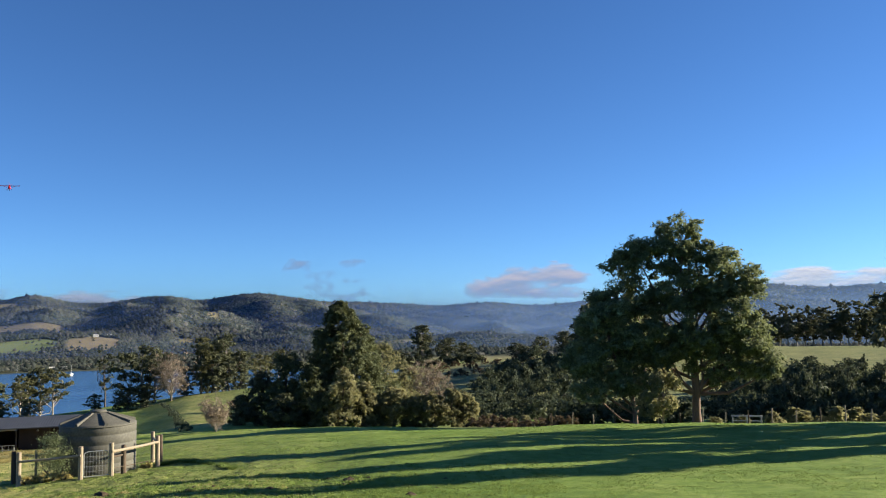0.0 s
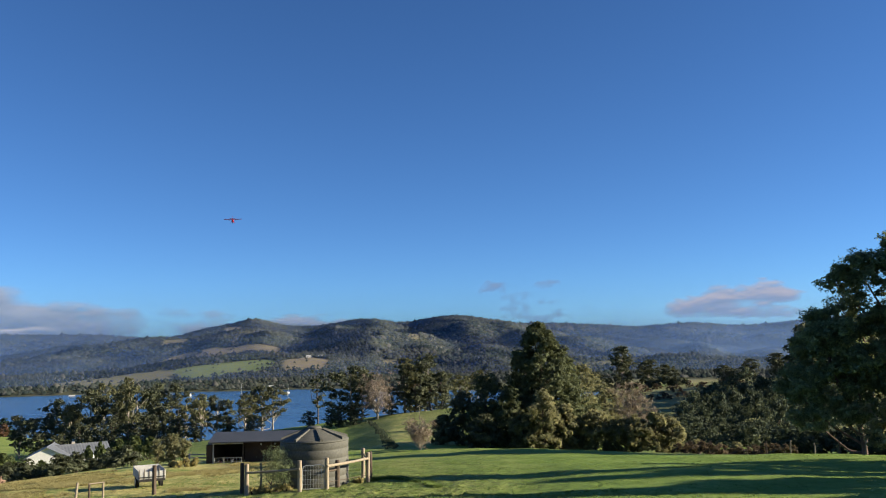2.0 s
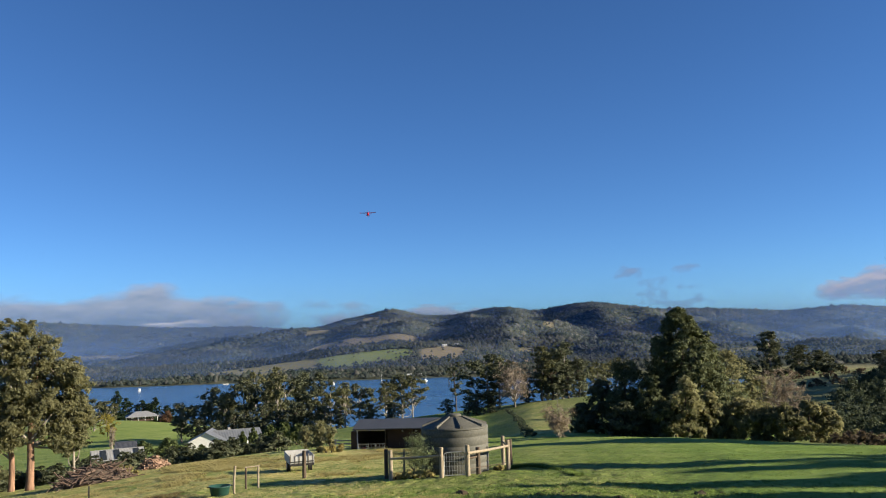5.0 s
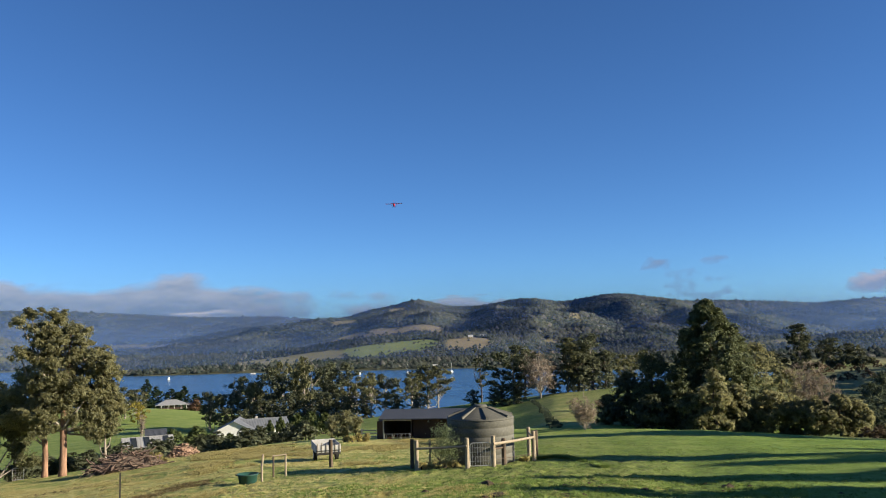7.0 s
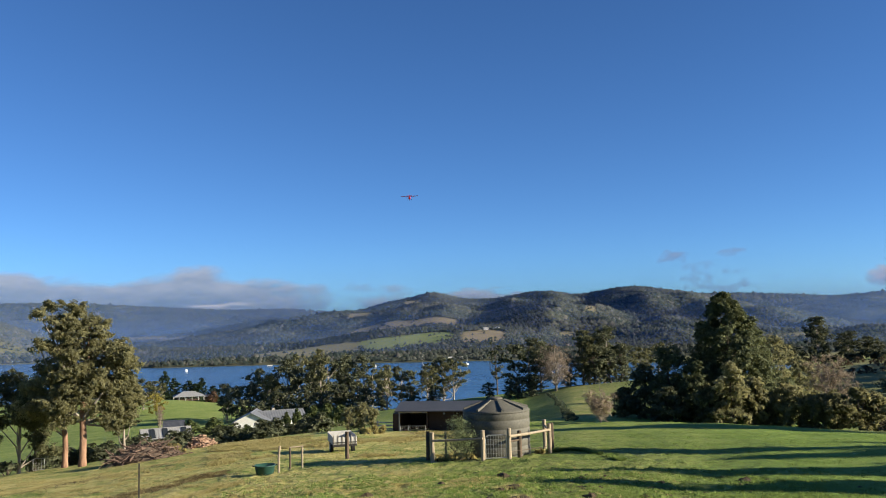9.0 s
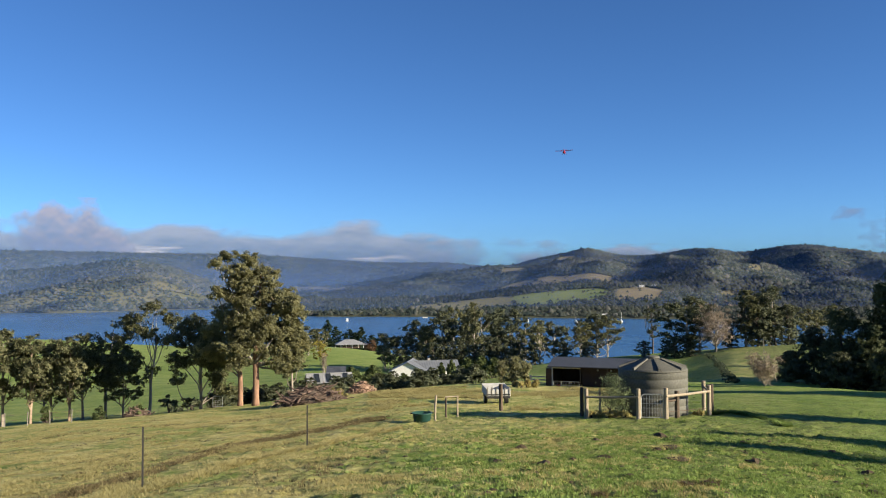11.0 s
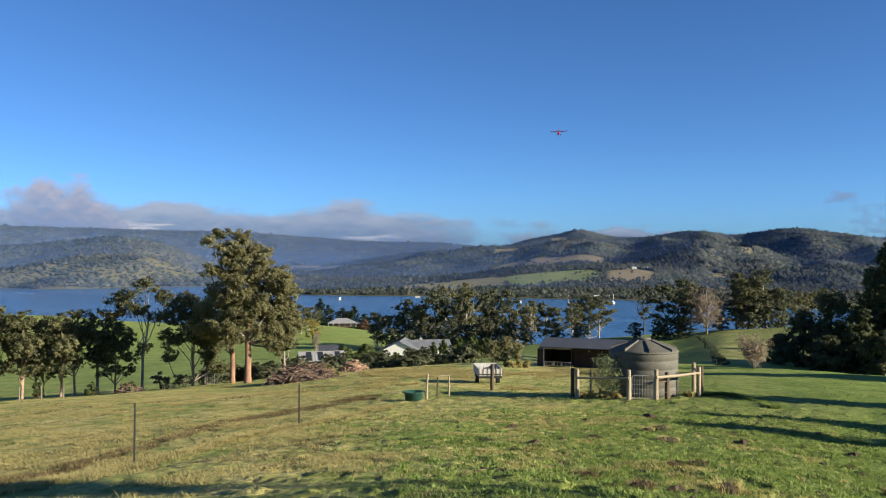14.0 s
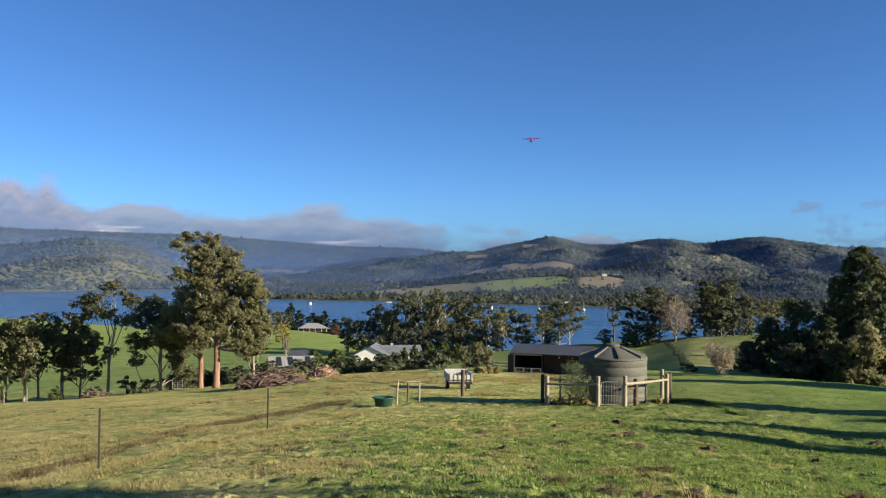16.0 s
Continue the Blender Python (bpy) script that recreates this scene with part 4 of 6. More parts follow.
    part("outlet", Shape().tube([(0.3, -R + 0.05, 0.12), (0.3, -R - 0.14, 0.12), (0.3, -R - 0.16, 0.02)], [0.05, 0.05, 0.05], 8), DARK_STEEL, ob, "black outlet pipe")
    return ob


water_tank(stand(22.42, 40.2, 0, 0.06))


def upright(h, r, name, m, label, mat=POST, sides=10, tilt=(0, 0), group="", category="fence post"):
    ob = thing(name, m, label, category, group)
    part("pole", Shape().tube([(0, 0, -0.3), (0, 0, h * 0.5), (tilt[0], tilt[1], h - 0.02), (tilt[0], tilt[1], h)], [r * 1.05, r, r * 0.96, r * 0.8], sides), mat, ob)
    return ob


YARD = [(26.8, 38.0, 1.36), (23.38, 37.05, 1.34), (21.6, 37.2, 1.36), (18.88, 39.6, 1.38), (18.72, 41.2, 1.35), (19.2, 42.6, 1.45), (27.1, 40.4, 1.38)]
for b, r_, h in YARD:
    dark = b in (18.72, 27.1)
    upright(h, 0.10, "fence_post", stand(b, r_), "dark weathered round fence post in a yard fence" if dark else "pale round pine fence post in a yard fence", POST_DARK if dark else POST, group="posts of the tank yard")
upright(1.3, 0.055, "fence_post", stand(25.9, 41.0), "thin pale fence post behind a shrub", POST, group="posts of the tank yard")
upright(1.2, 0.11, "fence_post", stand(20.9, 37.9), "short dark post against the tank", POST_DARK, group="posts of the tank yard")


def rail_between(a, b, za, zb, name, label, r=0.05, mat=POST):
    p, q = spot(*a), spot(*b)
    p.z, q.z = p.z + za, q.z + zb
    ob = thing(name, Matrix.Translation(p), label, "fence rail", "rails of the tank yard")
    part("pole", Shape().tube([(0, 0, 0), (q - p) * 0.5 + Vector((0, 0, -0.015)), q - p], [r, r * 1.03, r * 0.95], 8), mat, ob)


rail_between((26.8, 37.9), (23.38, 36.95), 0.98, 0.98, "fence_rail", "round pine rail across the yard fence")
rail_between((21.6, 37.1), (18.88, 39.5), 1.0, 1.1, "fence_rail", "round pine rail across the yard fence", 0.06)
rail_between((18.88, 39.6), (19.2, 42.6), 1.08, 1.18, "fence_rail", "round pine rail across the yard fence")
rail_between((21.6, 37.35), (20.9, 37.9), 0.78, 0.80, "fence_rail", "dark rail running back to the tank", 0.045, POST_DARK)
rail_between((18.88, 39.55), (21.6, 37.15), 0.35, 0.32, "fence_rail", "thin lower rail of the yard fence", 0.013, POST_DARK)


def tube_gate(a, b, h, label, bars=5):
    p, q = spot(*a), spot(*b)
    d = q - p
    w = math.hypot(d.x, d.y) - 0.24
    m = Matrix.Translation(p + d * (0.12 / max(0.3, d.length))) @ pose(0, 0, 0.1, 0, 0, math.degrees(math.atan2(d.y, d.x)))
    ob = thing("metal_gate", m, label, "gate")
    c = 0.14
    part("gate_frame", Shape().tube([(0, 0, 0), (0, 0, h - c), (c * 0.3, 0, h - c * 0.3), (c, 0, h), (w - c, 0, h), (w - c * 0.3, 0, h - c * 0.3), (w, 0, h - c), (w, 0, 0), (0, 0, 0)], [0.022] * 9, 6, False), STEEL, ob)
    for k in range(1, bars + 1):
        x = w * k / (bars + 1)
        part("bar", Shape().tube([(x, 0, 0.0), (x, 0, h)], [0.008, 0.008], 5), STEEL, ob)
    for k in range(1, 5):
        part("wire", Shape().tube([(0, 0, h * k / 5), (w, 0, h * k / 5)], [0.006, 0.006], 5), STEEL, ob)
    return ob


tube_gate((23.38, 37.05), (21.6, 37.2), 1.0, "galvanised mesh gate with rounded top corners, closed", 7)

bush("bottlebrush_shrub", stand(24.9, 39.0), 2.1, 2.1, "feathery olive-green shrub beside the water tank", LEAF_GREEN, 71, 44, 190, 0.03)
for k, (b, r_) in enumerate(((26.4, 38.3), (25.5, 38.1), (24.2, 37.8), (25.0, 38.6), (19.6, 39.2), (26.0, 39.2))):
    bush("grass_tussock", stand(b, r_), 0.35, 0.8, "clump of long dry grass at the fence", STRAW, 72 + k, 5, 60, 0.09, "grass", "tussocks at the yard fence")


tube_gate((52.3, 79), (51.5, 79), 0.95, "small pale steel gate in the lower fence", 3)
for k, (b, r_) in enumerate(((30.75, 70.5), (30.2, 71), (31.2, 70), (31.6, 71))):
    bush("grass_tussock", stand(b, r_), 0.8 - 0.1 * k, 1.0, "clump of long straw-coloured grass beside a shed", STRAW, 172 + k, 6, 60, 0.13, "grass", "tussocks beside the shed")


# ---- open-fronted shed ----
def shed():
    m = stand(29.1, 75, -12, 0.3)
    ob = thing("farm_shed", m, "long open-fronted farm shed with a grey steel roof", "shed")
    L, D, H = 8.6, 5.0, 2.15
    part("back_wall", Shape().box((L / 2, D, H / 2 - 0.2), (L, 0.08, H + 0.8), 0.01), CLAD, ob)
    part("side_wall", Shape().put([(0, 0, -0.6), (0, D, -0.6), (0, D, H + 0.2), (0, D * 0.5, H + 0.48), (0, 0, H), (0.08, 0, -0.6), (0.08, D, -0.6), (0.08, D, H + 0.2), (0.08, D * 0.5, H + 0.48), (0.08, 0, H)],
         [(4, 3, 2, 1, 0), (5, 6, 7, 8, 9), (0, 5, 9, 4), (1, 2, 7, 6), (4, 9, 8, 3), (3, 8, 7, 2), (0, 1, 6, 5)]), CLAD, ob)
    part("side_wall", Shape().box((L, D / 2, H / 2 - 0.2), (0.08, D, H + 0.8), 0.01), CLAD, ob)
    part("partition_wall", Shape().box((2.6, D / 2 + 0.8, H / 2 - 0.2), (0.08, D - 1.8, H + 0.4), 0.01), CLAD, ob)
    part("front_wall", Shape().box((2.6 + (L - 2.6) / 2, 1.0, H / 2 - 0.2), (L - 2.6, 0.08, H + 0.4), 0.01), CLAD, ob, "dark brown cladding set back under the roof")
    for y0, y1, z0, z1 in ((-0.35, D * 0.5, H - 0.02, H + 0.55), (D + 0.3, D * 0.5, H + 0.14, H + 0.55)):
        sheet = Shape()
        n = 96
        verts, faces = [], []
        for k in range(n + 1):
            x = -0.3 + (L + 0.6) * k / n
            up = 0.016 if k % 2 else 0.0
            verts += [(x, y0, z0 + up), (x, y1, z1 + up), (x, y0, z0 + up - 0.03), (x, y1, z1 + up - 0.03)]
        for k in range(n):
            a, b = 4 * k, 4 * k + 4
            faces += [(a, b, b + 1, a + 1), (a + 2, a + 3, b + 3, b + 2), (a, a + 2, b + 2, b)]
        sheet.put(verts, faces)
        part("roof_sheet", sheet, ROOF, ob)
    part("lean_to", Shape().box((-0.3, 1.3, H / 2 - 0.45), (0.55, 2.2, H + 0.3), 0.02), CLAD, ob, "dark lean-to against the shed's end")
    part("gutter", Shape().box((L / 2, -0.40, H - 0.06), (L + 0.6, 0.11, 0.10), 0.015), ROOF, ob)
    for x in (0.06, 2.6, 5.0, 8.5):
        part("post", Shape().box((x, 0.0, H / 2 - 0.3), (0.10, 0.10, H + 0.55), 0.01), GREY_PAINT if x < 1 else POST_DARK, ob)
    part("beam", Shape().box((1.3, -0.02, H - 0.16), (2.6, 0.09, 0.18), 0.01), GREY_PAINT, ob, "pale beam over the open bay")
    for x in (4.0, 5.2, 7.4):
        part("wall_light", Shape().lathe([(0.03, 0), (0.09, 0.03), (0.09, 0.12), (0.02, 0.16)], 10, (x, 0.92, H - 0.5)), GREY_PAINT, ob, "small pale light on the wall")
    g = thing("yard_panel", m @ Matrix.Translation((0.2, -0.25, 0.0)), "galvanised stock panel across the shed's open bay", "gate")
    for z in (0.08, 0.42, 0.78):
        part("rail", Shape().tube([(0, 0, z), (2.3, 0, z)], [0.02, 0.02], 6), STEEL, g)
    for x in (0, 0.75, 1.5, 2.3):
        part("upright", Shape().tube([(x, 0, -0.3), (x, 0, 0.8)], [0.02, 0.02], 6), STEEL, g)
    for k in range(9):
        part("bar", Shape().tube([(0.15 + k * 0.25, 0, 0.08), (0.15 + k * 0.25, 0, 0.78)], [0.01, 0.01], 5), STEEL, g)
    y = thing("stock_rails", m @ Matrix.Translation((-2.3, 1.5, -0.2)), "short run of pale stock rails beside the shed", "rail")
    for x in (0.0, 1.5):
        part("post", Shape().box((x, 0, 0.5), (0.09, 0.09, 1.5), 0.01), GREY_PAINT, y)
    for z in (0.55, 0.85, 1.12):
        part("rail", Shape().box((0.75, -0.06, z), (1.7, 0.04, 0.09), 0.008), GREY_PAINT, y)
    d = thing("fuel_drum", m @ Matrix.Translation((0.55, 0.35, -0.15)), "small red plastic drum inside the shed", "drum")
    part("body", Shape().lathe([(0.2, 0), (0.23, 0.04), (0.23, 0.5), (0.18, 0.56), (0.03, 0.58)], 16), RED_PLASTIC, d)


shed()


# ---- box trailer ----
def trailer():
    m = stand(32.95, 50.5, 8)
    ob = thing("box_trailer", m, "weathered pale steel box trailer parked on the grass", "trailer")
    W, D, Z0 = 1.42, 2.2, 0.56
    part("tray", Shape().box((0, 0, Z0), (W, D, 0.06), 0.01), DARK_STEEL, ob)
    for s in (-1, 1):
        part("side_panel", Shape().box((s * W / 2, 0, Z0 + 0.24), (0.04, D, 0.46), 0.008), GREY_PAINT, ob)
        w = part("wheel", Shape().put([], []).tube([(s * (W / 2 - 0.16), 0.0, 0.31), (s * (W / 2 + 0.02), 0.0, 0.31)], [0.33, 0.33], 20), RUBBER, ob, smooth=False)
        part("rim", Shape().tube([(s * (W / 2 + 0.0), 0.0, 0.31), (s * (W / 2 + 0.035), 0.0, 0.31)], [0.17, 0.15], 16), STEEL, w)
    part("tailgate", Shape().box((0, -D / 2, Z0 + 0.22), (W, 0.04, 0.40), 0.008), GREY_PAINT, ob)
    for k in range(6):
        part("stake", Shape().box((-W / 2 + 0.06 + k * (W - 0.12) / 5, -D / 2 - 0.035, Z0 + 0.26), (0.05, 0.03, 0.56 + 0.05 * math.sin(k * 2.3)), 0.005), GREY_WOOD, ob)
    part("crossbar", Shape().box((0, -D / 2 - 0.06, Z0 + 0.12), (W, 0.02, 0.05), 0.004), DARK_STEEL, ob)
    part("headboard", Shape().box((0, D / 2, Z0 + 0.26), (W, 0.04, 0.52), 0.008), GREY_PAINT, ob)
    part("axle", Shape().tube([(-W / 2, 0, 0.31), (W / 2, 0, 0.31)], [0.035, 0.035], 8), DARK_STEEL, ob)
    part("bumper", Shape().box((0, -D / 2 - 0.05, 0.5), (W, 0.08, 0.12), 0.01), DARK_STEEL, ob)
    part("drawbar", Shape().tube([(-0.5, D / 2, 0.5), (0, D / 2 + 1.1, 0.42), (0.5, D / 2, 0.5)], [0.035] * 3, 6), DARK_STEEL, ob)
    part("jockey_leg", Shape().tube([(0, D / 2 + 0.9, 0.5), (0, D / 2 + 0.9, 0.0)], [0.03, 0.03], 8), DARK_STEEL, ob)


trailer()
upright(1.45, 0.11, "strainer_post", stand(32.6, 45.2), "dark hardwood post standing alone in the pasture", POST_DARK)

# ---- feed tub, leaning post and timber frame ----
tub = thing("feed_tub", stand(38.08, 38.4, 0, 0.02), "round green plastic feed tub on the grass", "tub")
part("bucket", Shape().lathe([(0.34, 0.0), (0.37, 0.02), (0.44, 0.40), (0.48, 0.42), (0.48, 0.46), (0.43, 0.46), (0.36, 0.06), (0.02, 0.05)], 28), TUB, tub, smooth=True)
for s in (-1, 1):
    part("handle", Shape().tube([(s * 0.46, -0.1, 0.42), (s * 0.54, -0.07, 0.44), (s * 0.54, 0.07, 0.44), (s * 0.46, 0.1, 0.42)], [0.018] * 4, 6), RUBBER, tub)
upright(1.22, 0.055, "fence_post", stand(37.17, 38.7), "pale pine post leaning a little in the pasture", POST, tilt=(0.05, 0))
fr = thing("stock_gateway", stand(36.42, 41.3, 20), "low frame of two pine posts and a cross rail", "gateway")
part("post", Shape().tube([(0, 0, -0.3), (0, 0, 0.98)], [0.05, 0.045], 8), POST_DARK, fr)
part("post", Shape().tube([(0.62, 0, -0.3), (0.62, 0, 0.98)], [0.05, 0.045], 8), POST, fr)
part("rail", Shape().tube([(-0.05, 0, 1.0), (0.68, 0, 1.01)], [0.028, 0.028], 8), POST, fr)

# ---- wire fence with steel pickets ----
PICKETS = [(73.0, 13.8), (56.6, 20.2), (45.97, 27.6), (37.17, 38.7)]
for b, r_ in PICKETS[:3]:
    pk = thing("steel_picket", stand(b, r_), "thin dark steel picket of a wire fence", "fence post", "pickets of the wire fence")
    part("blade", Shape().box((0, 0, 0.55), (0.045, 0.008, 1.7), 0), DARK_STEEL, pk)
    part("fin", Shape().box((0, 0.014, 0.55), (0.008, 0.028, 1.7), 0), DARK_STEEL, pk)
wf = thing("fence_wires", Matrix.Identity(4), "three thin steel wires strung between pickets", "wire fence")
for z in (0.45, 0.85, 1.22):
    pts = []
    for k, (b, r_) in enumerate(PICKETS):
        p = spot(b, r_) + Vector((0, 0, min(z, 1.15) if k == 3 else z))
        if pts:
            pts.append((pts[-1] + p) / 2 - Vector((0, 0, 0.04)))
        pts.append(p)
    part("wire", Shape().tube(pts, [0.002] * len(pts), 5), DARK_STEEL, wf)


# ---- piles of branches and of split timber ----
def heap(name, m, w, d, h, label, mat, count, length, thick, seed, category):
    r = np.random.default_rng(seed)
    ob = thing(name, m, label, category)
    core = Shape()
    core.lathe([(w * 0.42, -0.3), (w * 0.40, h * 0.25), (w * 0.26, h * 0.6), (w * 0.05, h * 0.82)], 14)
    core.v = [(x * r.uniform(0.85, 1.15), y * d / w * r.uniform(0.85, 1.15), z) for x, y, z in core.v]
    part("core", core, BARK_DARK if mat is LOGS else mat, ob)
    for k in range(count):
        a, q = r.uniform(0, 6.283), math.sqrt(r.uniform(0, 1))
        x, y = math.cos(a) * q * w / 2, math.sin(a) * q * d / 2
        z = h * (1 - q ** 1.4) * r.uniform(0.75, 1.05) + thick
        ln, tilt, yaw = length * r.uniform(0.4, 1.2), r.normal() * 0.35, r.uniform(0, 6.283)
        dv = Vector((math.cos(yaw) * math.cos(tilt), math.sin(yaw) * math.cos(tilt), math.sin(tilt))) * ln / 2
        c, t = Vector((x, y, z)), thick * r.uniform(0.5, 1.3)
        part("log" if mat is LOGS else "billet", Shape().tube([c - dv, c + Vector((0, 0, t * r.normal() * 0.8)), c + dv], [t, t * 0.9, t * 0.55], 5), mat, ob)


heap("branch_pile", stand(45.6, 62, 10), 5.2, 2.6, 1.25, "heap of grey weathered logs and branches", LOGS, 260, 1.7, 0.045, 81, "log pile")
heap("stump_pile", stand(57.0, 77), 2.2, 1.6, 0.9, "small dark heap of old roots and branches", LOGS, 60, 1.1, 0.05, 84, "log pile")
heap("timber_pile", stand(42.2, 74), 2.7, 2.2, 1.05, "heap of fresh split orange-brown timber", CHIPS, 210, 0.5, 0.06, 82, "firewood pile")
bush("dead_scrub", stand(43.9, 63.5), 0.9, 2.2, "dry brown scrub beside a branch pile", STRAW, 83, 8, 60, 0.16, "scrub")


# ---- grass ----
def tufts(name, n, a0, a1, r0, r1, size, mat, seed, label, mask=None, tries=4, least=-9.0):
    r = np.random.default_rng(seed)
    a, d = r.uniform(a0, a1, n * tries), np.sqrt(r.uniform(r0 ** 2, r1 ** 2, n * tries))
    x, y = -d * np.sin(np.radians(a)), d * np.cos(np.radians(a))
    w = 1.0 + 0.3 * wobble(x, y, 6.0, seed + 1) + 1.6 * (fractal(x * 1.3, y * 1.3, seed, 3) - 0.5)
    if mask is not None:
        w = w * mask(a, d)
    keep = np.argsort(-(w + r.uniform(0, 0.5, len(w))))[:n]
    keep = keep[w[keep] > least]
    x, y, a, d = x[keep], y[keep], a[keep], d[keep]
    z = ground_at(x, y) + relief(x, y, a, d)
    k = 5
    base = np.repeat(np.stack([x, y, z], -1), k, axis=0)
    m = len(base)
    base[:, :2] += r.normal(scale=size * 0.45, size=(m, 2))
    yaw, lean, h = r.uniform(0, 6.283, m), r.uniform(0.5, 2.3, m), size * r.uniform(0.35, 1.05, m)
    side = np.stack([np.cos(yaw), np.sin(yaw), 0 * yaw], -1) * (size * 0.18)[..., None] if np.ndim(size) else np.stack([np.cos(yaw), np.sin(yaw), 0 * yaw], -1) * size * 0.18
    tip = base + np.stack([-np.sin(yaw) * lean * h, np.cos(yaw) * lean * h, h], -1)
    base[:, 2] -= 0.03
    v = np.stack([base - side, base + side, tip], 1).reshape(-1, 3)
    me = quads_mesh(name, v, np.arange(m * 3).reshape(m, 3), mat)
    tagged(new(name, me), label, "grass", kind="stuff")


strip = lambda a, d: np.clip((a - 14) / 16, 0.03, 1) * np.clip((d - 15) / 10, 0.1, 1)
off_path = lambda a, d: np.where(track_gap(a, d) < 1.4, 0.05, 1.0)
tufts("grass", 20000, -32, 70, 8.5, 30, 0.042, GRASS, 104, "short green pasture grass", lambda a, d: np.clip(1.3 - (a - 28) / 22, 0.2, 1))
tufts("grass", 16000, -8, 70, 8, 26, 0.055, GRASS, 101, "short green pasture grass", lambda a, d: off_path(a, d) * np.clip(1.3 - (a - 28) / 22, 0.12, 1))
tufts("grass", 16000, -32, 70, 26, 58, 0.06, GRASS, 102, "short green pasture grass", lambda a, d: off_path(a, d) * np.clip(1.3 - (a - 28) / 22, 0.12, 1))
tufts("dry_grass", 12000, 14, 70, 14, 70, 0.075, STRAW, 103, "pale dry grass tufts in the pasture", strip)


tufts("dry_tussocks", 12000, 28, 70, 9, 34, 0.052, STRAW, 106, "straw-coloured tufts scattered through the turf", lambda a, d: np.clip(fractal(d * np.sin(np.radians(a)) * 0.5, d * np.cos(np.radians(a)) * 0.5, 62, 4) * 5 - 2.2, 0.02, 1))
tufts("golden_grass", 15000, 25, 42, 44, 74, 0.16, STRAW, 109, "golden dry grass round the trailer and shed", lambda a, d: np.clip(fractal(d * np.sin(np.radians(a)) * 0.12, d * np.cos(np.radians(a)) * 0.12, 63, 4) * 6 - 2.2, 0.0, 1), 6, 0.15)
tufts("trodden_grass", 5000, 41, 72, 15, 44, 0.085, BROWN_GRASS, 107, "brown trodden tussocks along a cattle track", lambda a, d: np.exp(-(track_gap(a, d) / 1.0) ** 2), 16, 0.2)
tufts("rough_grass", 22000, 36, 73, 11, 56, 0.085, STRAW, 112, "rough bleached grass over the fenced paddock", lambda a, d: np.clip(fractal(d * np.sin(np.radians(a)) * 0.8, d * np.cos(np.radians(a)) * 0.8, 65, 4) * 6 - 2.4, 0.0, 1) * np.clip((a - 36 - 10 * (d < 22)) / 9, 0, 1), 6, 0.1)
tufts("rough_brown_grass", 3500, 40, 73, 11, 56, 0.075, BROWN_GRASS, 113, "brown seeded grass over the fenced paddock", lambda a, d: np.clip(fractal(d * np.sin(np.radians(a)) * 0.5, d * np.cos(np.radians(a)) * 0.5, 66, 4) * 6 - 3.0, 0.0, 1), 5, 0.2)
tufts("fence_grass", 7000, 40, 66, 17, 44, 0.11, STRAW, 108, "long pale grass along the wire fence", lambda a, d: np.exp(-((d - np.interp(a, (37.2, 46, 56.6, 73), (38.7, 27.6, 20.2, 13.8))) / 0.6) ** 2), 16, 0.2)

tufts("bank_grass", 1200, 14.4, 19.2, 34, 42, 0.17, GRASS, 110, "long rough grass along a low lip in the field", lambda a, d: np.exp(-((d - np.interp(a, (11.7, 13.1, 15.2, 16.9, 18.8), (29.2, 31.7, 37.8, 40.3, 40.5))) / 0.3) ** 2), 40, 0.25)
tufts("straw_patches", 7000, 12, 46, 12, 28, 0.06, STRAW, 111, "patches of bleached grass in the turf", lambda a, d: np.clip(fractal(d * np.sin(np.radians(a)) * 0.35, d * np.cos(np.radians(a)) * 0.35, 64, 4) * 6 - 3.0, 0.0, 1), 8, 0.3)


def clods():
    """Lumps of dark turned earth and dung in the near grass."""
    r = np.random.default_rng(12)
    sh = Shape()
    for k in range(420):
        b, d = r.uniform(-10, 45), math.sqrt(r.uniform(9 ** 2, 30 ** 2))
        if r.uniform() > math.exp(-((b - 20) / 16) ** 2):
            continue
        p = spot(b, d)
        s = r.uniform(0.03, 0.09) * (2.4 if r.uniform() < 0.16 else 1.0)
        v = [p + Vector((math.cos(w) * s * q * r.uniform(0.7, 1.3), math.sin(w) * s * q * r.uniform(0.7, 1.3), s * z * r.uniform(0.7, 1.3) - 0.02)) for q, z in ((1.2, 0.0), (0.95, 0.35), (0.35, 0.6)) for w in np.arange(6) * 1.047]
        sh.put(v, [(i * 6 + k2, i * 6 + (k2 + 1) % 6, i * 6 + 6 + (k2 + 1) % 6, i * 6 + 6 + k2) for i in range(2) for k2 in range(6)] + [tuple(range(12, 18))])
    tagged(new("earth_clods", sh.mesh("earth_clods", EARTH)), "small dark lumps of earth in the grass", "earth", kind="stuff")


clods()


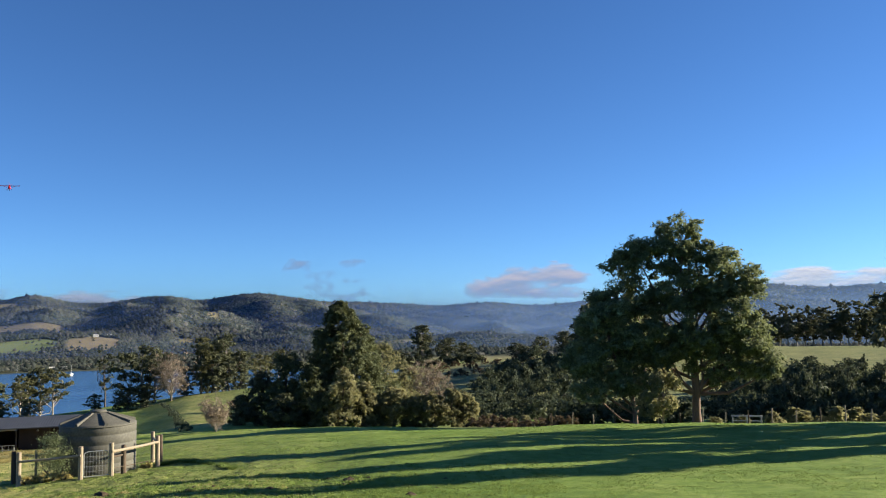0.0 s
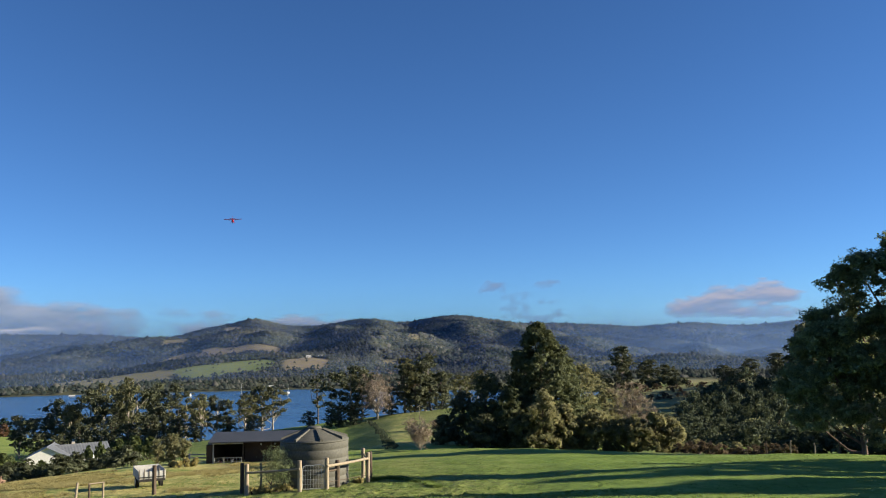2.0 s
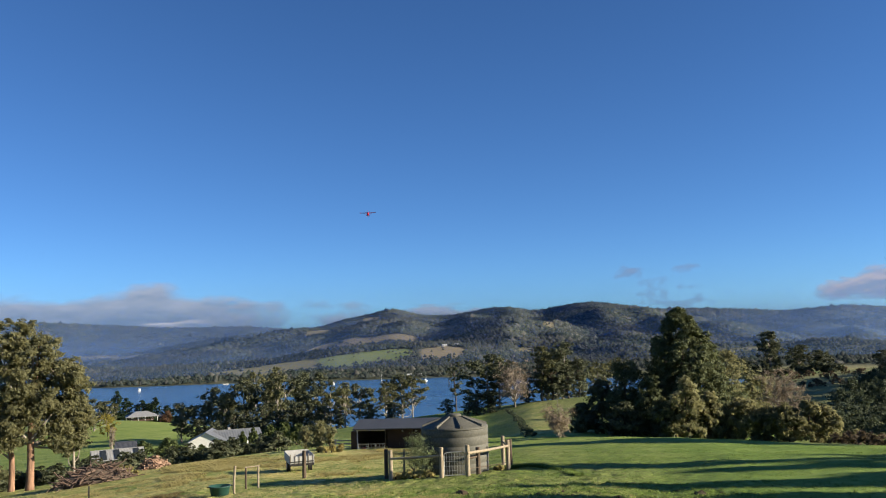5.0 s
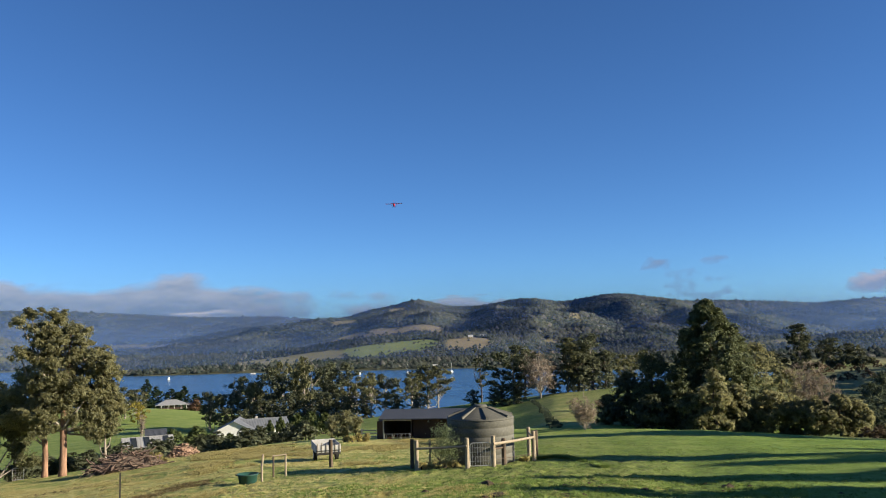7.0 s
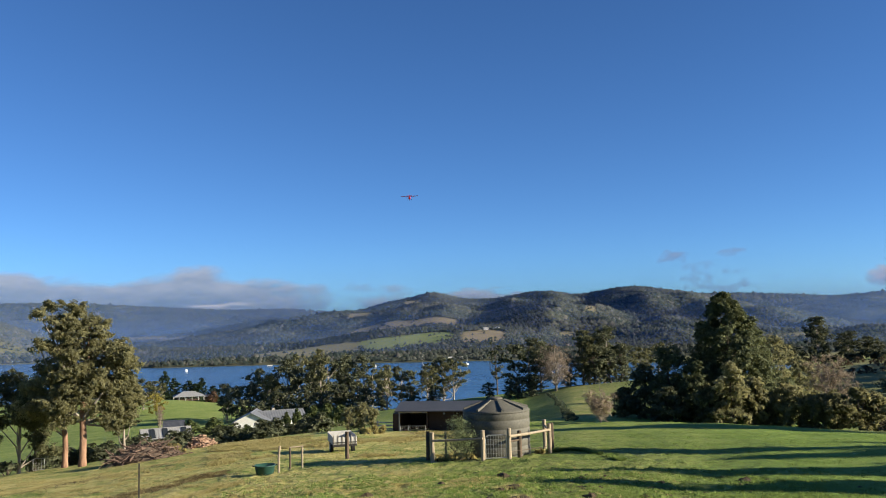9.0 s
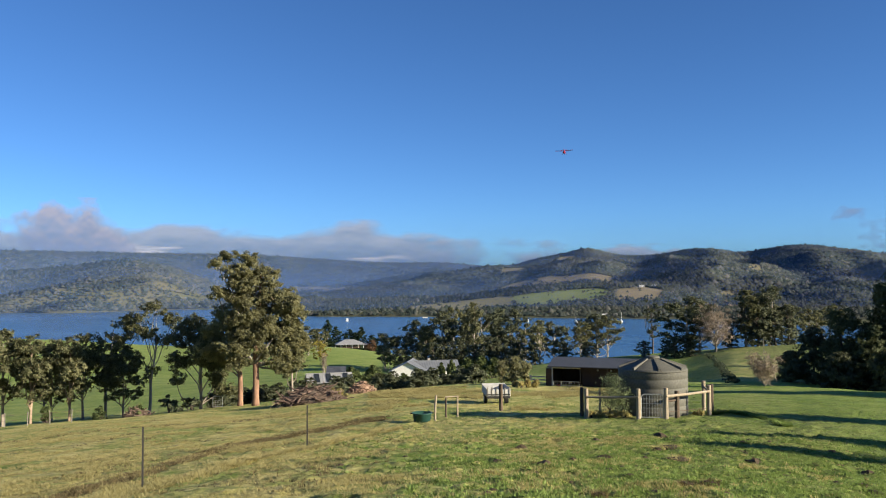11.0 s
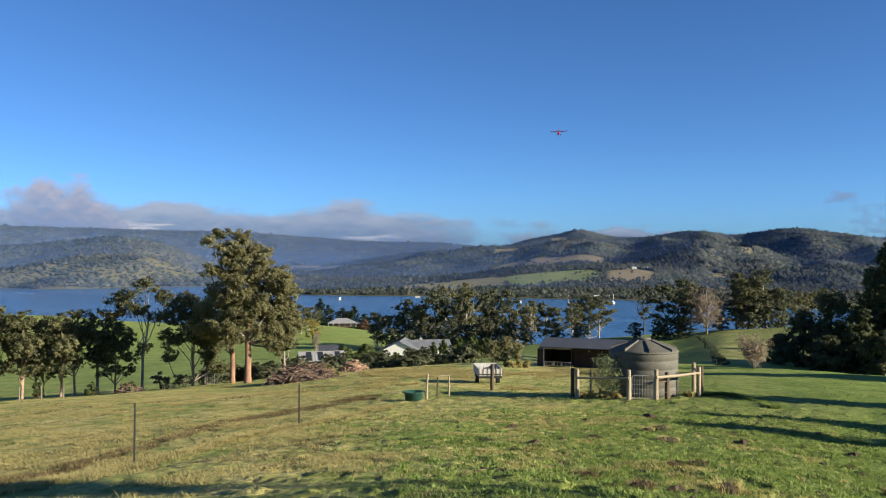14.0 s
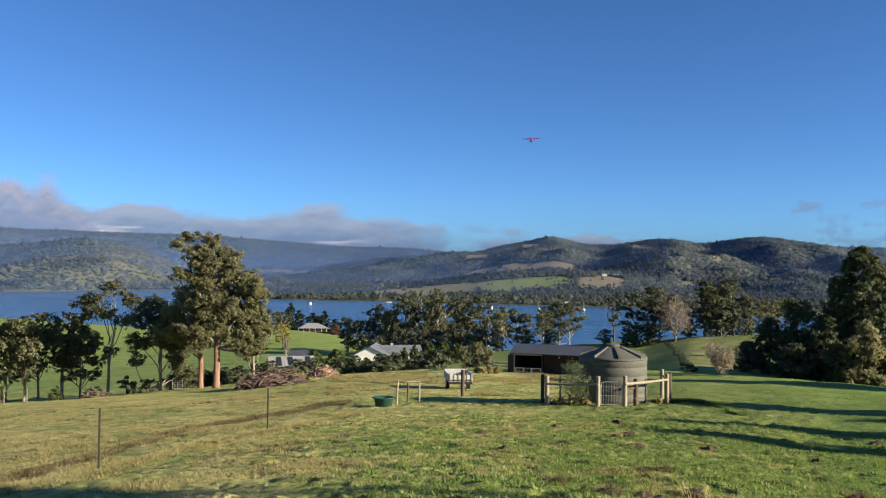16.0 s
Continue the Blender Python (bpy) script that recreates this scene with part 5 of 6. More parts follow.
def hummocks(name, n, bearings, sizes, heights, seed, mat, label):
    """Low dense cushions of turf blades that catch the low sun."""
    r = np.random.default_rng(seed)
    k = 15
    a, d = r.uniform(*bearings, n * 3), np.sqrt(r.uniform(8.5 ** 2, 32 ** 2, n * 3))
    x, y = -d * np.sin(np.radians(a)), d * np.cos(np.radians(a))
    keep = np.argsort(-(fractal(x * 0.45, y * 0.45, seed + 1, 4) + r.uniform(0, 0.6, len(x)) - 0.035 * np.clip(a - 32, 0, 99)))[:n]
    x, y = np.repeat(x[keep], k), np.repeat(y[keep], k)
    s = np.repeat(r.uniform(*sizes, n), k)
    m = n * k
    w, q = r.uniform(0, 6.283, m), np.sqrt(r.uniform(0, 1, m))
    bx, by = x + np.cos(w) * q * s, y + np.sin(w) * q * s
    h = s * r.uniform(*heights, m) * (1.25 - q * q)
    yaw = r.uniform(0, 6.283, m)
    base = np.stack([bx, by, ground_at(bx, by) + relief(bx, by, np.degrees(np.arctan2(-bx, by)), np.hypot(bx, by)) - 0.01], -1)
    side = np.stack([np.cos(yaw), np.sin(yaw), 0 * yaw], -1) * (s * 0.16)[:, None]
    tip = base + np.stack([np.cos(w) * q * h, np.sin(w) * q * h, h], -1)
    v = np.stack([base - side, base + side, tip], 1).reshape(-1, 3)
    tagged(new(name, quads_mesh(name, v, np.arange(m * 3).reshape(m, 3), mat)), label, "grass", kind="stuff")


hummocks("turf_hummocks", 6500, (2, 66), (0.05, 0.16), (0.25, 0.6), 77, GRASS, "low humps of short green turf")
hummocks("grass_clumps", 1500, (-8, 52), (0.05, 0.12), (0.35, 0.75), 87, GRASS, "upright clumps of ungrazed grass in the turf")
hummocks("straw_clumps", 600, (10, 56), (0.06, 0.13), (0.3, 0.7), 97, STRAW, "clumps of bleached straw-coloured grass in the turf")


def tussock(b, d, wide, tall, mat, label, seed):
    """A rank clump of grass on a lump of trodden earth."""
    r = np.random.default_rng(seed)
    p = spot(b, d)
    ob = thing("grass_tussock", pose(p.x, p.y, p.z + 0.01), label, "grass", "tussocks in the pasture")
    n = 5 if wide < 0.2 else 7
    lump = Shape()
    v = [(math.cos(w) * wide * q * r.uniform(0.7, 1.2), math.sin(w) * wide * q * r.uniform(0.7, 1.2), tall * z * r.uniform(0.7, 1.2)) for q, z in ((0.62, -0.2), (0.5, 0.3), (0.22, 0.5)) for w in np.arange(n) * 6.2832 / n]
    lump.put(v, [(i * n + k, i * n + (k + 1) % n, i * n + n + (k + 1) % n, i * n + n + k) for i in range(2) for k in range(n)] + [tuple(range(2 * n, 3 * n))])
    part("earth_lump", lump, EARTH, ob)
    m = 260
    w, q = r.uniform(0, 6.283, m), np.sqrt(r.uniform(0, 1, m)) * wide * 0.55
    h, out = tall * r.uniform(0.5, 1.1, m) * (1.1 - 0.8 * (q / wide)), r.uniform(0.2, 1.1, m)
    base = np.stack([np.cos(w) * q, np.sin(w) * q, 0 * w], -1)
    tip = base + np.stack([np.cos(w) * out * h, np.sin(w) * out * h, h], -1)
    side = np.stack([-np.sin(w), np.cos(w), 0 * w], -1) * 0.008
    part("blades", quads_mesh("blades", np.stack([base - side, base + side, tip], 1).reshape(-1, 3), np.arange(m * 3).reshape(m, 3), mat), mat, ob)


for k, (b, d, wide, tall, mat) in enumerate(((26.1, 12.2, 0.22, 0.17, BROWN_GRASS), (24.56, 11.2, 0.24, 0.13, GRASS), (22.8, 11.5, 0.34, 0.14, BROWN_GRASS), (21.4, 24.0, 0.55, 0.20, STRAW), (20.65, 14.6, 0.30, 0.12, BROWN_GRASS), (19.2, 15.0, 0.32, 0.14, BROWN_GRASS),
        (17.5, 12.4, 0.38, 0.20, STRAW), (15.0, 19.9, 0.28, 0.12, GRASS), (12.9, 22.3, 0.28, 0.16, GRASS), (16.95, 27.4, 0.3, 0.16, GRASS), (24.1, 16.2, 0.26, 0.12, GRASS), (10.3, 19.2, 0.3, 0.14, GRASS), (9.7, 18.1, 0.3, 0.15, GRASS), (7.9, 15.1, 0.34, 0.2, BROWN_GRASS), (20.9, 21.4, 0.6, 0.14, STRAW), (22.3, 23.4, 0.4, 0.15, STRAW))):
    tussock(b, d, wide, tall, mat, "rank brown tussock on trodden earth in the pasture" if mat is BROWN_GRASS else "bleached straw-coloured tussock in the pasture" if mat is STRAW else "dark green grass tussock in the pasture", 500 + k)


# ---- woods on the hills across the water ----
HORIZON = np.maximum.accumulate((Z - EYE) / np.maximum(GR, 5.0), axis=1)


def in_sight(a, d, z, tall=9.0):
    """Whether a tree on a far slope shows over the land in front of it."""
    i = np.clip(((a + 180) / 0.5).astype(int), 0, len(AZS) - 2)
    j = np.clip((U_OF(d) / US[1]).astype(int) - 2, 0, len(US) - 1)
    return (z + tall - EYE) / d > np.minimum(HORIZON[i, j], HORIZON[i + 1, j])


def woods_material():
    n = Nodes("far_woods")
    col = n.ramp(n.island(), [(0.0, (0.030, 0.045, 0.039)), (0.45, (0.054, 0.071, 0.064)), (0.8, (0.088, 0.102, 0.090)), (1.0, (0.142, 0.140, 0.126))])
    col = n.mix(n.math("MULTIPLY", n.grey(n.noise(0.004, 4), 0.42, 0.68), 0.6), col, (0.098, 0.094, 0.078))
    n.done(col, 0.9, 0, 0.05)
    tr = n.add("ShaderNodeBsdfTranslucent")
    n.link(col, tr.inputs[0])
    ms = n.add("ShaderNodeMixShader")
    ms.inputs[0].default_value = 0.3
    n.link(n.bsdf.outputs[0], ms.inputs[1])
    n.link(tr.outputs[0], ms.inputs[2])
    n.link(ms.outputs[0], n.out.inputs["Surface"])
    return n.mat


def far_woods(n, near, far_, seed, size, mat, label, hedges=False):
    """Crowns by the thousand: low domes with a broken rim."""
    r = np.random.default_rng(seed)
    a, d = r.uniform(-33, 72, n), np.sqrt(r.uniform(near ** 2, far_ ** 2, n))
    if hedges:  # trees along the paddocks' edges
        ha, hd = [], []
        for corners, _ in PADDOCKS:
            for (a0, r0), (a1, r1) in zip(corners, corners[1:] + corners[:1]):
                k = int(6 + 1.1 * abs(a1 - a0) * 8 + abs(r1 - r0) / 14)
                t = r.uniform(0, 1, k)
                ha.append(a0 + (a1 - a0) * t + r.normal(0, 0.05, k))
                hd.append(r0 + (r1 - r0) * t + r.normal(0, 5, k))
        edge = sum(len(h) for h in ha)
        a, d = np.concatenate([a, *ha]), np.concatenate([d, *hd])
    n = len(a)
    x, y = -d * np.sin(np.radians(a)), d * np.cos(np.radians(a))
    z = ground_at(x, y)
    keep = r.uniform(0.05, 0.95, n) < forest_cover(x, y, a, d)
    keep |= (z < LAKE + EYE + 7) & (r.uniform(0, 1, n) < 0.5)
    if hedges:
        keep[-edge:] = fractal(x[-edge:] / 60, y[-edge:] / 60, 31, 3) > 0.46
    keep &= (z > LAKE + EYE + 0.6) & in_sight(a, d, z)
    x, y, z, d = x[keep], y[keep], z[keep], d[keep]
    n = len(x)
    s = size * r.uniform(0.5, 1.25, n) * np.where(r.uniform(0, 1, n) < 0.06, 1.5, 1.0)
    ring = np.arange(5) * 1.2566
    turn = r.uniform(0, 1.2566, n)[:, None] + ring
    wide = s[:, None] * r.uniform(0.7, 1.2, (n, 5))
    v = np.zeros((n, 6, 3))
    v[:, :5, 0], v[:, :5, 1], v[:, :5, 2] = np.cos(turn) * wide, np.sin(turn) * wide, s[:, None] * r.uniform(-0.1, 0.25, (n, 5))
    v[:, 5] = np.stack([s * r.normal(0, 0.2, n), s * r.normal(0, 0.2, n), s * r.uniform(0.9, 1.5, n)], -1)
    e = 18.0
    slope = np.stack([(ground_at(x - e, y) - ground_at(x + e, y)) / (2 * e), (ground_at(x, y - e) - ground_at(x, y + e)) / (2 * e), np.ones(n)], -1)
    soft = 0.55 * v / s[:, None, None] + 1.3 * slope[:, None, :] * np.array([1.6, 1.6, 0.55])
    v += np.stack([x, y, z + s * 0.3], -1)[:, None]
    tri = np.array([(k, (k + 1) % 5, 5) for k in range(5)])
    me = quads_mesh("far_woods", v.reshape(-1, 3), (tri[None] + 6 * np.arange(n)[:, None, None]).reshape(-1, 3), mat, True)
    # leafy crowns have no facets: their light turns softly round each one
    soft = (soft / np.linalg.norm(soft, axis=2, keepdims=True)).reshape(-1, 3)
    me.normals_split_custom_set_from_vertices(soft.tolist())
    tagged(new("far_woods", me), label, "woods", kind="stuff")


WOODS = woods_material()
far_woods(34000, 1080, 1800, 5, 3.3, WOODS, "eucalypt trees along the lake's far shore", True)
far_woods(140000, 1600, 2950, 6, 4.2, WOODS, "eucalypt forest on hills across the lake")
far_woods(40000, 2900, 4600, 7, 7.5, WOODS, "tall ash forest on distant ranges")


# ---- mist and painted distance haze on sheets over the lake's far side, lit by sun and sky ----
def mist_haze_material():
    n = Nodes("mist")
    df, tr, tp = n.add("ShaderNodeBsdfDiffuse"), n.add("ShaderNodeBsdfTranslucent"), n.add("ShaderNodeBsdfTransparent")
    # the blue of distance haze is put into this colour
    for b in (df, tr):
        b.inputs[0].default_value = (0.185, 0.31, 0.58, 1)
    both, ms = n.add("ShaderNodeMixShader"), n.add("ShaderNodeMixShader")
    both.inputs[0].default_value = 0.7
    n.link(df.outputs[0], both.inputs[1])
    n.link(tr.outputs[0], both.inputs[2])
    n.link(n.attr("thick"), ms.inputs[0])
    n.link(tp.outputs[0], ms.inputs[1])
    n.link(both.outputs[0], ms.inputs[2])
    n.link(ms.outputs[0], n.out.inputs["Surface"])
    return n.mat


MIST_HAZE = mist_haze_material()


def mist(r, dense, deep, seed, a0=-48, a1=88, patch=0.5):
    """A sheet of mist and painted distance haze across the valley: dense at the water, thinning upward with its scale
    height.
    """
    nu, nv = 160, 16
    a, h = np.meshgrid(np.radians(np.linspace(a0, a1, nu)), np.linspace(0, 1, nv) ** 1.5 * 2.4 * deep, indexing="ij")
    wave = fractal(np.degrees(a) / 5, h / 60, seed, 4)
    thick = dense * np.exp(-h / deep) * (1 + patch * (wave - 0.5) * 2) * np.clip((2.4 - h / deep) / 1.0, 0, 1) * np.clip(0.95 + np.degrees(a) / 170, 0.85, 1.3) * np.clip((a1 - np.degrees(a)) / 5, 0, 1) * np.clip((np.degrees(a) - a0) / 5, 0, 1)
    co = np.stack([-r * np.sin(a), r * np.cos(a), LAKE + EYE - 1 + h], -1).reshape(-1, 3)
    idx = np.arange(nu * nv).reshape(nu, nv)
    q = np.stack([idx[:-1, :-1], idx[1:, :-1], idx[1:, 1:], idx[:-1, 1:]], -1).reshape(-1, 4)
    me = quads_mesh("mist", co, q, MIST_HAZE, True)
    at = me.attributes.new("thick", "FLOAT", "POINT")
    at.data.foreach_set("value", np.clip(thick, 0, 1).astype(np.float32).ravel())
    tagged(new("backdrop_mist_haze", me), "bluish sheet of mist and painted haze over the valley", "mist", kind="structure")


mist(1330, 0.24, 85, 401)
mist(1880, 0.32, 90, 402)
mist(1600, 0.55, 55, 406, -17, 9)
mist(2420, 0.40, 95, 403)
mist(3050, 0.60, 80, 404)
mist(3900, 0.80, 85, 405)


# ---- clouds low over the hills ----
def cloud_bank(a0, a1, e0, e1, mat, label, seed, stretch, middle, cut, flat=0.5, tilt=0.0, deep=3.0, r=4850, over=1.0):
    """A bank of cloud as a ragged sheet: middle is the height of its core, cut how much of it is open sky."""
    nu, nv = 300, 56
    u, v = np.meshgrid(np.linspace(0, 1, nu), np.linspace(0, 1, nv), indexing="ij")
    core = fractal(u * stretch * 0.5, 0 * v + 3.3, seed + 1, 4)
    top = middle + flat * (core - 0.25) + tilt * (0.5 - u)
    body = fractal(u * stretch, v * deep, seed, 6, 0.52)
    side = 1 - np.clip(np.abs(2 * u - 1) * 1.25 - 0.25, 0, 1) ** 2
    low = np.clip((v - 0.0) / 0.12, 0, 1)
    high = np.clip((top - v) / 0.22, -over, 1)
    d = (body - cut) * 3.2 + np.minimum(high, 0.45) - 0.7 * (1 - low) - 2.2 * (1 - side)
    thick = np.clip(d / 0.75, 0, 1)
    rim = np.roll(body, -3, axis=1) - body
    # painted sunlight: brighter glow towards the top and along rims
    sunny = np.clip(0.35 + (v - top + 0.25) * 1.6 - rim * 5, 0, 1)
    a = np.radians(a1 + (a0 - a1) * u)
    e = np.tan(np.radians(e0 + (e1 - e0) * v))
    co = np.stack([-r * np.sin(a), r * np.cos(a), EYE + r * e], -1).reshape(-1, 3)
    idx = np.arange(nu * nv).reshape(nu, nv)
    q = np.stack([idx[:-1, :-1], idx[1:, :-1], idx[1:, 1:], idx[:-1, 1:]], -1).reshape(-1, 4)
    t = thick.ravel()
    q = q[(t[q] > 0.01).any(axis=1)]
    used = np.unique(q)
    back = np.zeros(nu * nv, dtype=int)
    back[used] = np.arange(len(used))
    me = quads_mesh("cloud", co[used], back[q], mat)
    for key, val in (("thick", t * 0.93), ("sunny", sunny.ravel())):
        at = me.attributes.new(key, "FLOAT", "POINT")
        at.data.foreach_set("value", val[used].astype(np.float32))
    tagged(new("backdrop_cloud", me), label, "cloud", kind="structure")


MAUVE = cloud_material("mauve_cloud", (0.170, 0.190, 0.238), (0.088, 0.120, 0.180))
PINK = cloud_material("pink_cloud", (0.205, 0.195, 0.230), (0.108, 0.140, 0.215))
PALE = cloud_material("pale_cloud", (0.315, 0.300, 0.310), (0.180, 0.200, 0.245))
DUSK = cloud_material("blue_grey_cloud", (0.095, 0.130, 0.205), (0.078, 0.110, 0.190))
cloud_bank(25.5, 84, 0.8, 4.4, MAUVE, "long grey-mauve cloud bank lying along the hills", 301, 14, 0.58, 0.14, 0.10, 0.12, 1.8, over=2.2)
cloud_bank(55.5, 66, 1.5, 5.4, PINK, "rounded pinkish head of the cloud bank", 311, 5, 0.62, 0.30, 0.35, 0.25, 2.0, r=4800)
cloud_bank(54, 63.5, 1.5, 2.5, PALE, "bright gap of sunlit cloud over the range", 313, 3, 0.8, 0.30, 0.2, r=4820)
cloud_bank(38, 44, 0.9, 1.7, PALE, "bright gap of sunlit cloud over the range", 314, 3, 0.8, 0.36, 0.2, r=4820)
cloud_bank(17, 33, 0.7, 2.35, MAUVE, "low grey cloud behind the hills", 312, 7, 0.62, 0.26, 0.3, 0.2, 1.6)
cloud_bank(-13.5, 0.0, 1.2, 4.0, PINK, "pinkish broken clouds low in the sky", 302, 5, 0.65, 0.38, 0.5)
cloud_bank(-31, -19.5, 1.6, 3.4, PALE, "small pale clouds above a far ridge", 305, 5, 0.6, 0.50, 0.4)
cloud_bank(0.0, 15, 1.4, 5.2, DUSK, "thin blue-grey wisps of cloud", 307, 7, 0.8, 0.60, 0.2)


# ---- trees and shrubs of the middle distance ----
def plant(make, places, seed):
    """Grows one tree by make(pose) at the first place and sets copies at the others: bearing, distance, height against the first, breadth."""
    r = np.random.default_rng(seed)
    first = None
    for b, d, k, w in places:
        m = stand(b, d, r.uniform(0, 360)) @ Matrix.Diagonal((w, w, k, 1))
        if first is None:
            first = make(m)
        else:
            copy_thing(first, m @ Matrix.Diagonal([1 / c for c in first.scale] + [1]))


# gums round the white house
plant(lambda m: lobed("gum_tree", m, ((0.5, 12.0, 2.2, 0.8), (-2.6, 10.8, 2.1, 0.9), (3.2, 10.4, 2.1, 0.9), (0.2, 9.2, 3.0, 1.2), (-4.2, 8.2, 1.5, 0.8), (4.3, 7.8, 1.4, 0.8), (-1.8, 6.6, 2.4, 1.0), (2.2, 6.2, 2.3, 1.0), (-3.4, 4.4, 1.7, 0.8), (3.6, 4.0, 1.4, 0.7), (0.2, 3.6, 1.9, 0.9)),
      "broad dark gum tree in a stand near the lake", GUM_DARK, BARK_PALE, 0.42, 6.4, 68, 0.225, 1.0, 201, 0.2, "gums below the pasture", 0.6),
      ((33.9, 195, 1.12, 1.0), (39.2, 205, 0.72, 0.9), (36.7, 198, 1.1, 0.95), (31.9, 200, 1.1, 0.9), (40.6, 200, 0.7, 0.8), (38.2, 215, 1.0, 1.0), (32.9, 212, 1.2, 0.9), (28.9, 172, 0.66, 0.75), (26.0, 180, 0.75, 0.8), (20.1, 156, 0.84, 1.0), (15.0, 160, 0.84, 1.0), (45.9, 290, 0.8, 1.0)), 1)
plant(lambda m: lobed("gum_tree", m, ((0.0, 11.8, 1.8, 0.55), (-2.6, 10.6, 1.6, 0.6), (2.4, 10.4, 1.9, 0.65), (-0.6, 9.3, 2.2, 0.7), (3.6, 8.3, 1.4, 0.6), (-3.8, 8.2, 1.3, 0.6), (1.2, 7.4, 1.8, 0.7), (-1.8, 6.6, 1.7, 0.7), (2.8, 5.6, 1.2, 0.5), (-3.0, 4.8, 1.1, 0.5)),
      "gum tree with clumped olive foliage and pale limbs", GUM, BARK_PALE, 0.40, 8.5, 68, 0.215, 0.85, 202, 0.3, "gums below the pasture", 0.6),
      ((35.2, 204, 1.0, 1.0), (37.9, 196, 0.86, 0.9), (34.4, 188, 1.25, 0.8), (35.9, 212, 1.3, 0.8), (30.9, 192, 0.8, 0.75), (29.9, 168, 0.72, 0.75), (27.1, 174, 0.64, 0.8), (25.3, 178, 0.72, 0.7), (16.4, 157, 0.82, 0.95), (19.3, 160, 0.78, 0.85), (45.2, 285, 0.75, 0.9), (12.6, 235, 0.9, 1.0), (11.4, 240, 1.0, 1.0), (47.2, 270, 0.8, 1.0)), 2)
plant(lambda m: grow("gum_tree", m, 9.0, 7.0, "dense round-headed evergreen tree", leaf=GUM_DARK, bark=BARK_DARK, clumps=50, per=64, size=0.25, trunk=0.35, bottom=0.06, shape="round", seed=203, clump=0.15, limbs=8, group="round trees below the pasture"),
      ((13.9, 158, 0.85, 1.0), (20.9, 154, 0.45, 0.8), (19.9, 153, 0.5, 0.8), (17.3, 156, 0.6, 0.8), (15.7, 155, 0.85, 1.1), (14.6, 156, 0.7, 1.0), (21.4, 158, 0.40, 0.55), (22.9, 160, 0.36, 0.6), (16.0, 162, 0.9, 0.8), (34.4, 178, 0.7, 0.8), (38.5, 182, 0.55, 0.8), (31.3, 176, 0.65, 0.8), (36.0, 180, 0.6, 0.8), (26.6, 168, 0.42, 0.8), (28.2, 166, 0.45, 0.8), (33.2, 182, 0.85, 1.0), (35.4, 184, 0.9, 1.0), (37.3, 184, 0.8, 1.0), (32.2, 184, 0.8, 1.0), (30.2, 178, 0.7, 0.9), (39.6, 186, 0.6, 0.9), (36.7, 190, 0.95, 1.0), (34.0, 192, 1.0, 1.1)), 3)
grow("gum_tree", stand(22.3, 198), 13.5, 4.2, "tall slender gum standing alone against the lake", leaf=GUM_DARK, bark=BARK_DARK, clumps=26, per=80, size=0.2, trunk=0.34, bottom=0.30, shape="open", seed=204, clump=0.15, limbs=12)
twiggy("bare_tree", stand(18.3, 152), 8.4, 7.4, "leafless pale-twigged tree on the slope", seed=42, twigs=5000, trunk=0.22, rods=44)
twiggy("bare_shrub", stand(15.4, 77.5), 4.5, 2.7, "leafless pale shrub below the slope", seed=43, twigs=1900, trunk=0.05, category="shrub", rods=46, forks=(0.0, 0.16))
twiggy("bare_poplar", stand(44.85, 152), 4.8, 1.4, "narrow leafless poplar by a paddock", seed=44, twigs=700, trunk=0.10)
grow("yellow_tree", stand(45.1, 255), 7.0, 6.5, "tree in yellow leaf beside a paddock", leaf=GOLD, bark=BARK_DARK, clumps=40, per=60, size=0.22, trunk=0.25, bottom=0.12, shape="round", seed=45, clump=0.16, limbs=10)
bush("russet_tree", stand(41.6, 432), 6.5, 6.5, "rust-coloured tree beside a farmhouse", RUSSET, 46, 14, 40, 0.6, "tree")
plant(lambda m: grow("pine_tree", m, 13, 8.5, "dark conifer behind a farmhouse", leaf=PINE, bark=BARK_DARK, clumps=90, per=36, size=0.44, trunk=0.4, bottom=0.02, shape="cone", seed=205, clump=0.13, limbs=4, group="conifers behind the farmhouse"),
      ((44.6, 452, 1.15, 1.3), (44.0, 455, 0.9, 1.5), (43.1, 458, 0.85, 1.9), (42.3, 460, 1.0, 1.5), (41.5, 452, 0.7, 1.8), (45.3, 455, 0.6, 1.7), (42.7, 448, 0.7, 1.6)), 4)

# row of gums along the paddock's lower fence
plant(lambda m: lobed("gum_tree", m, ((-1.3, 7.0, 1.5, 0.9), (0.9, 7.5, 1.5, 0.8), (0.1, 5.9, 2.1, 1.1), (-2.0, 4.9, 1.3, 0.9), (1.9, 5.0, 1.3, 1.1), (0.3, 3.8, 1.2, 0.7), (-1.1, 3.0, 1.2, 0.8), (1.4, 3.2, 1.0, 0.8)), "bushy gum tree with a slim trunk and rounded crown", GUM, BARK, 0.24, 11.0, 84, 0.135, 0.62, 211, 0.3, "row of gums along the fence"),
      ((63.2, 84, 1.0, 1.0), (61.0, 83, 0.95, 0.85), (57.8, 84, 0.68, 0.8), (66.2, 82, 1.02, 1.1), (69, 84, 1.0, 1.0), (62.0, 90, 0.8, 0.9)), 5)
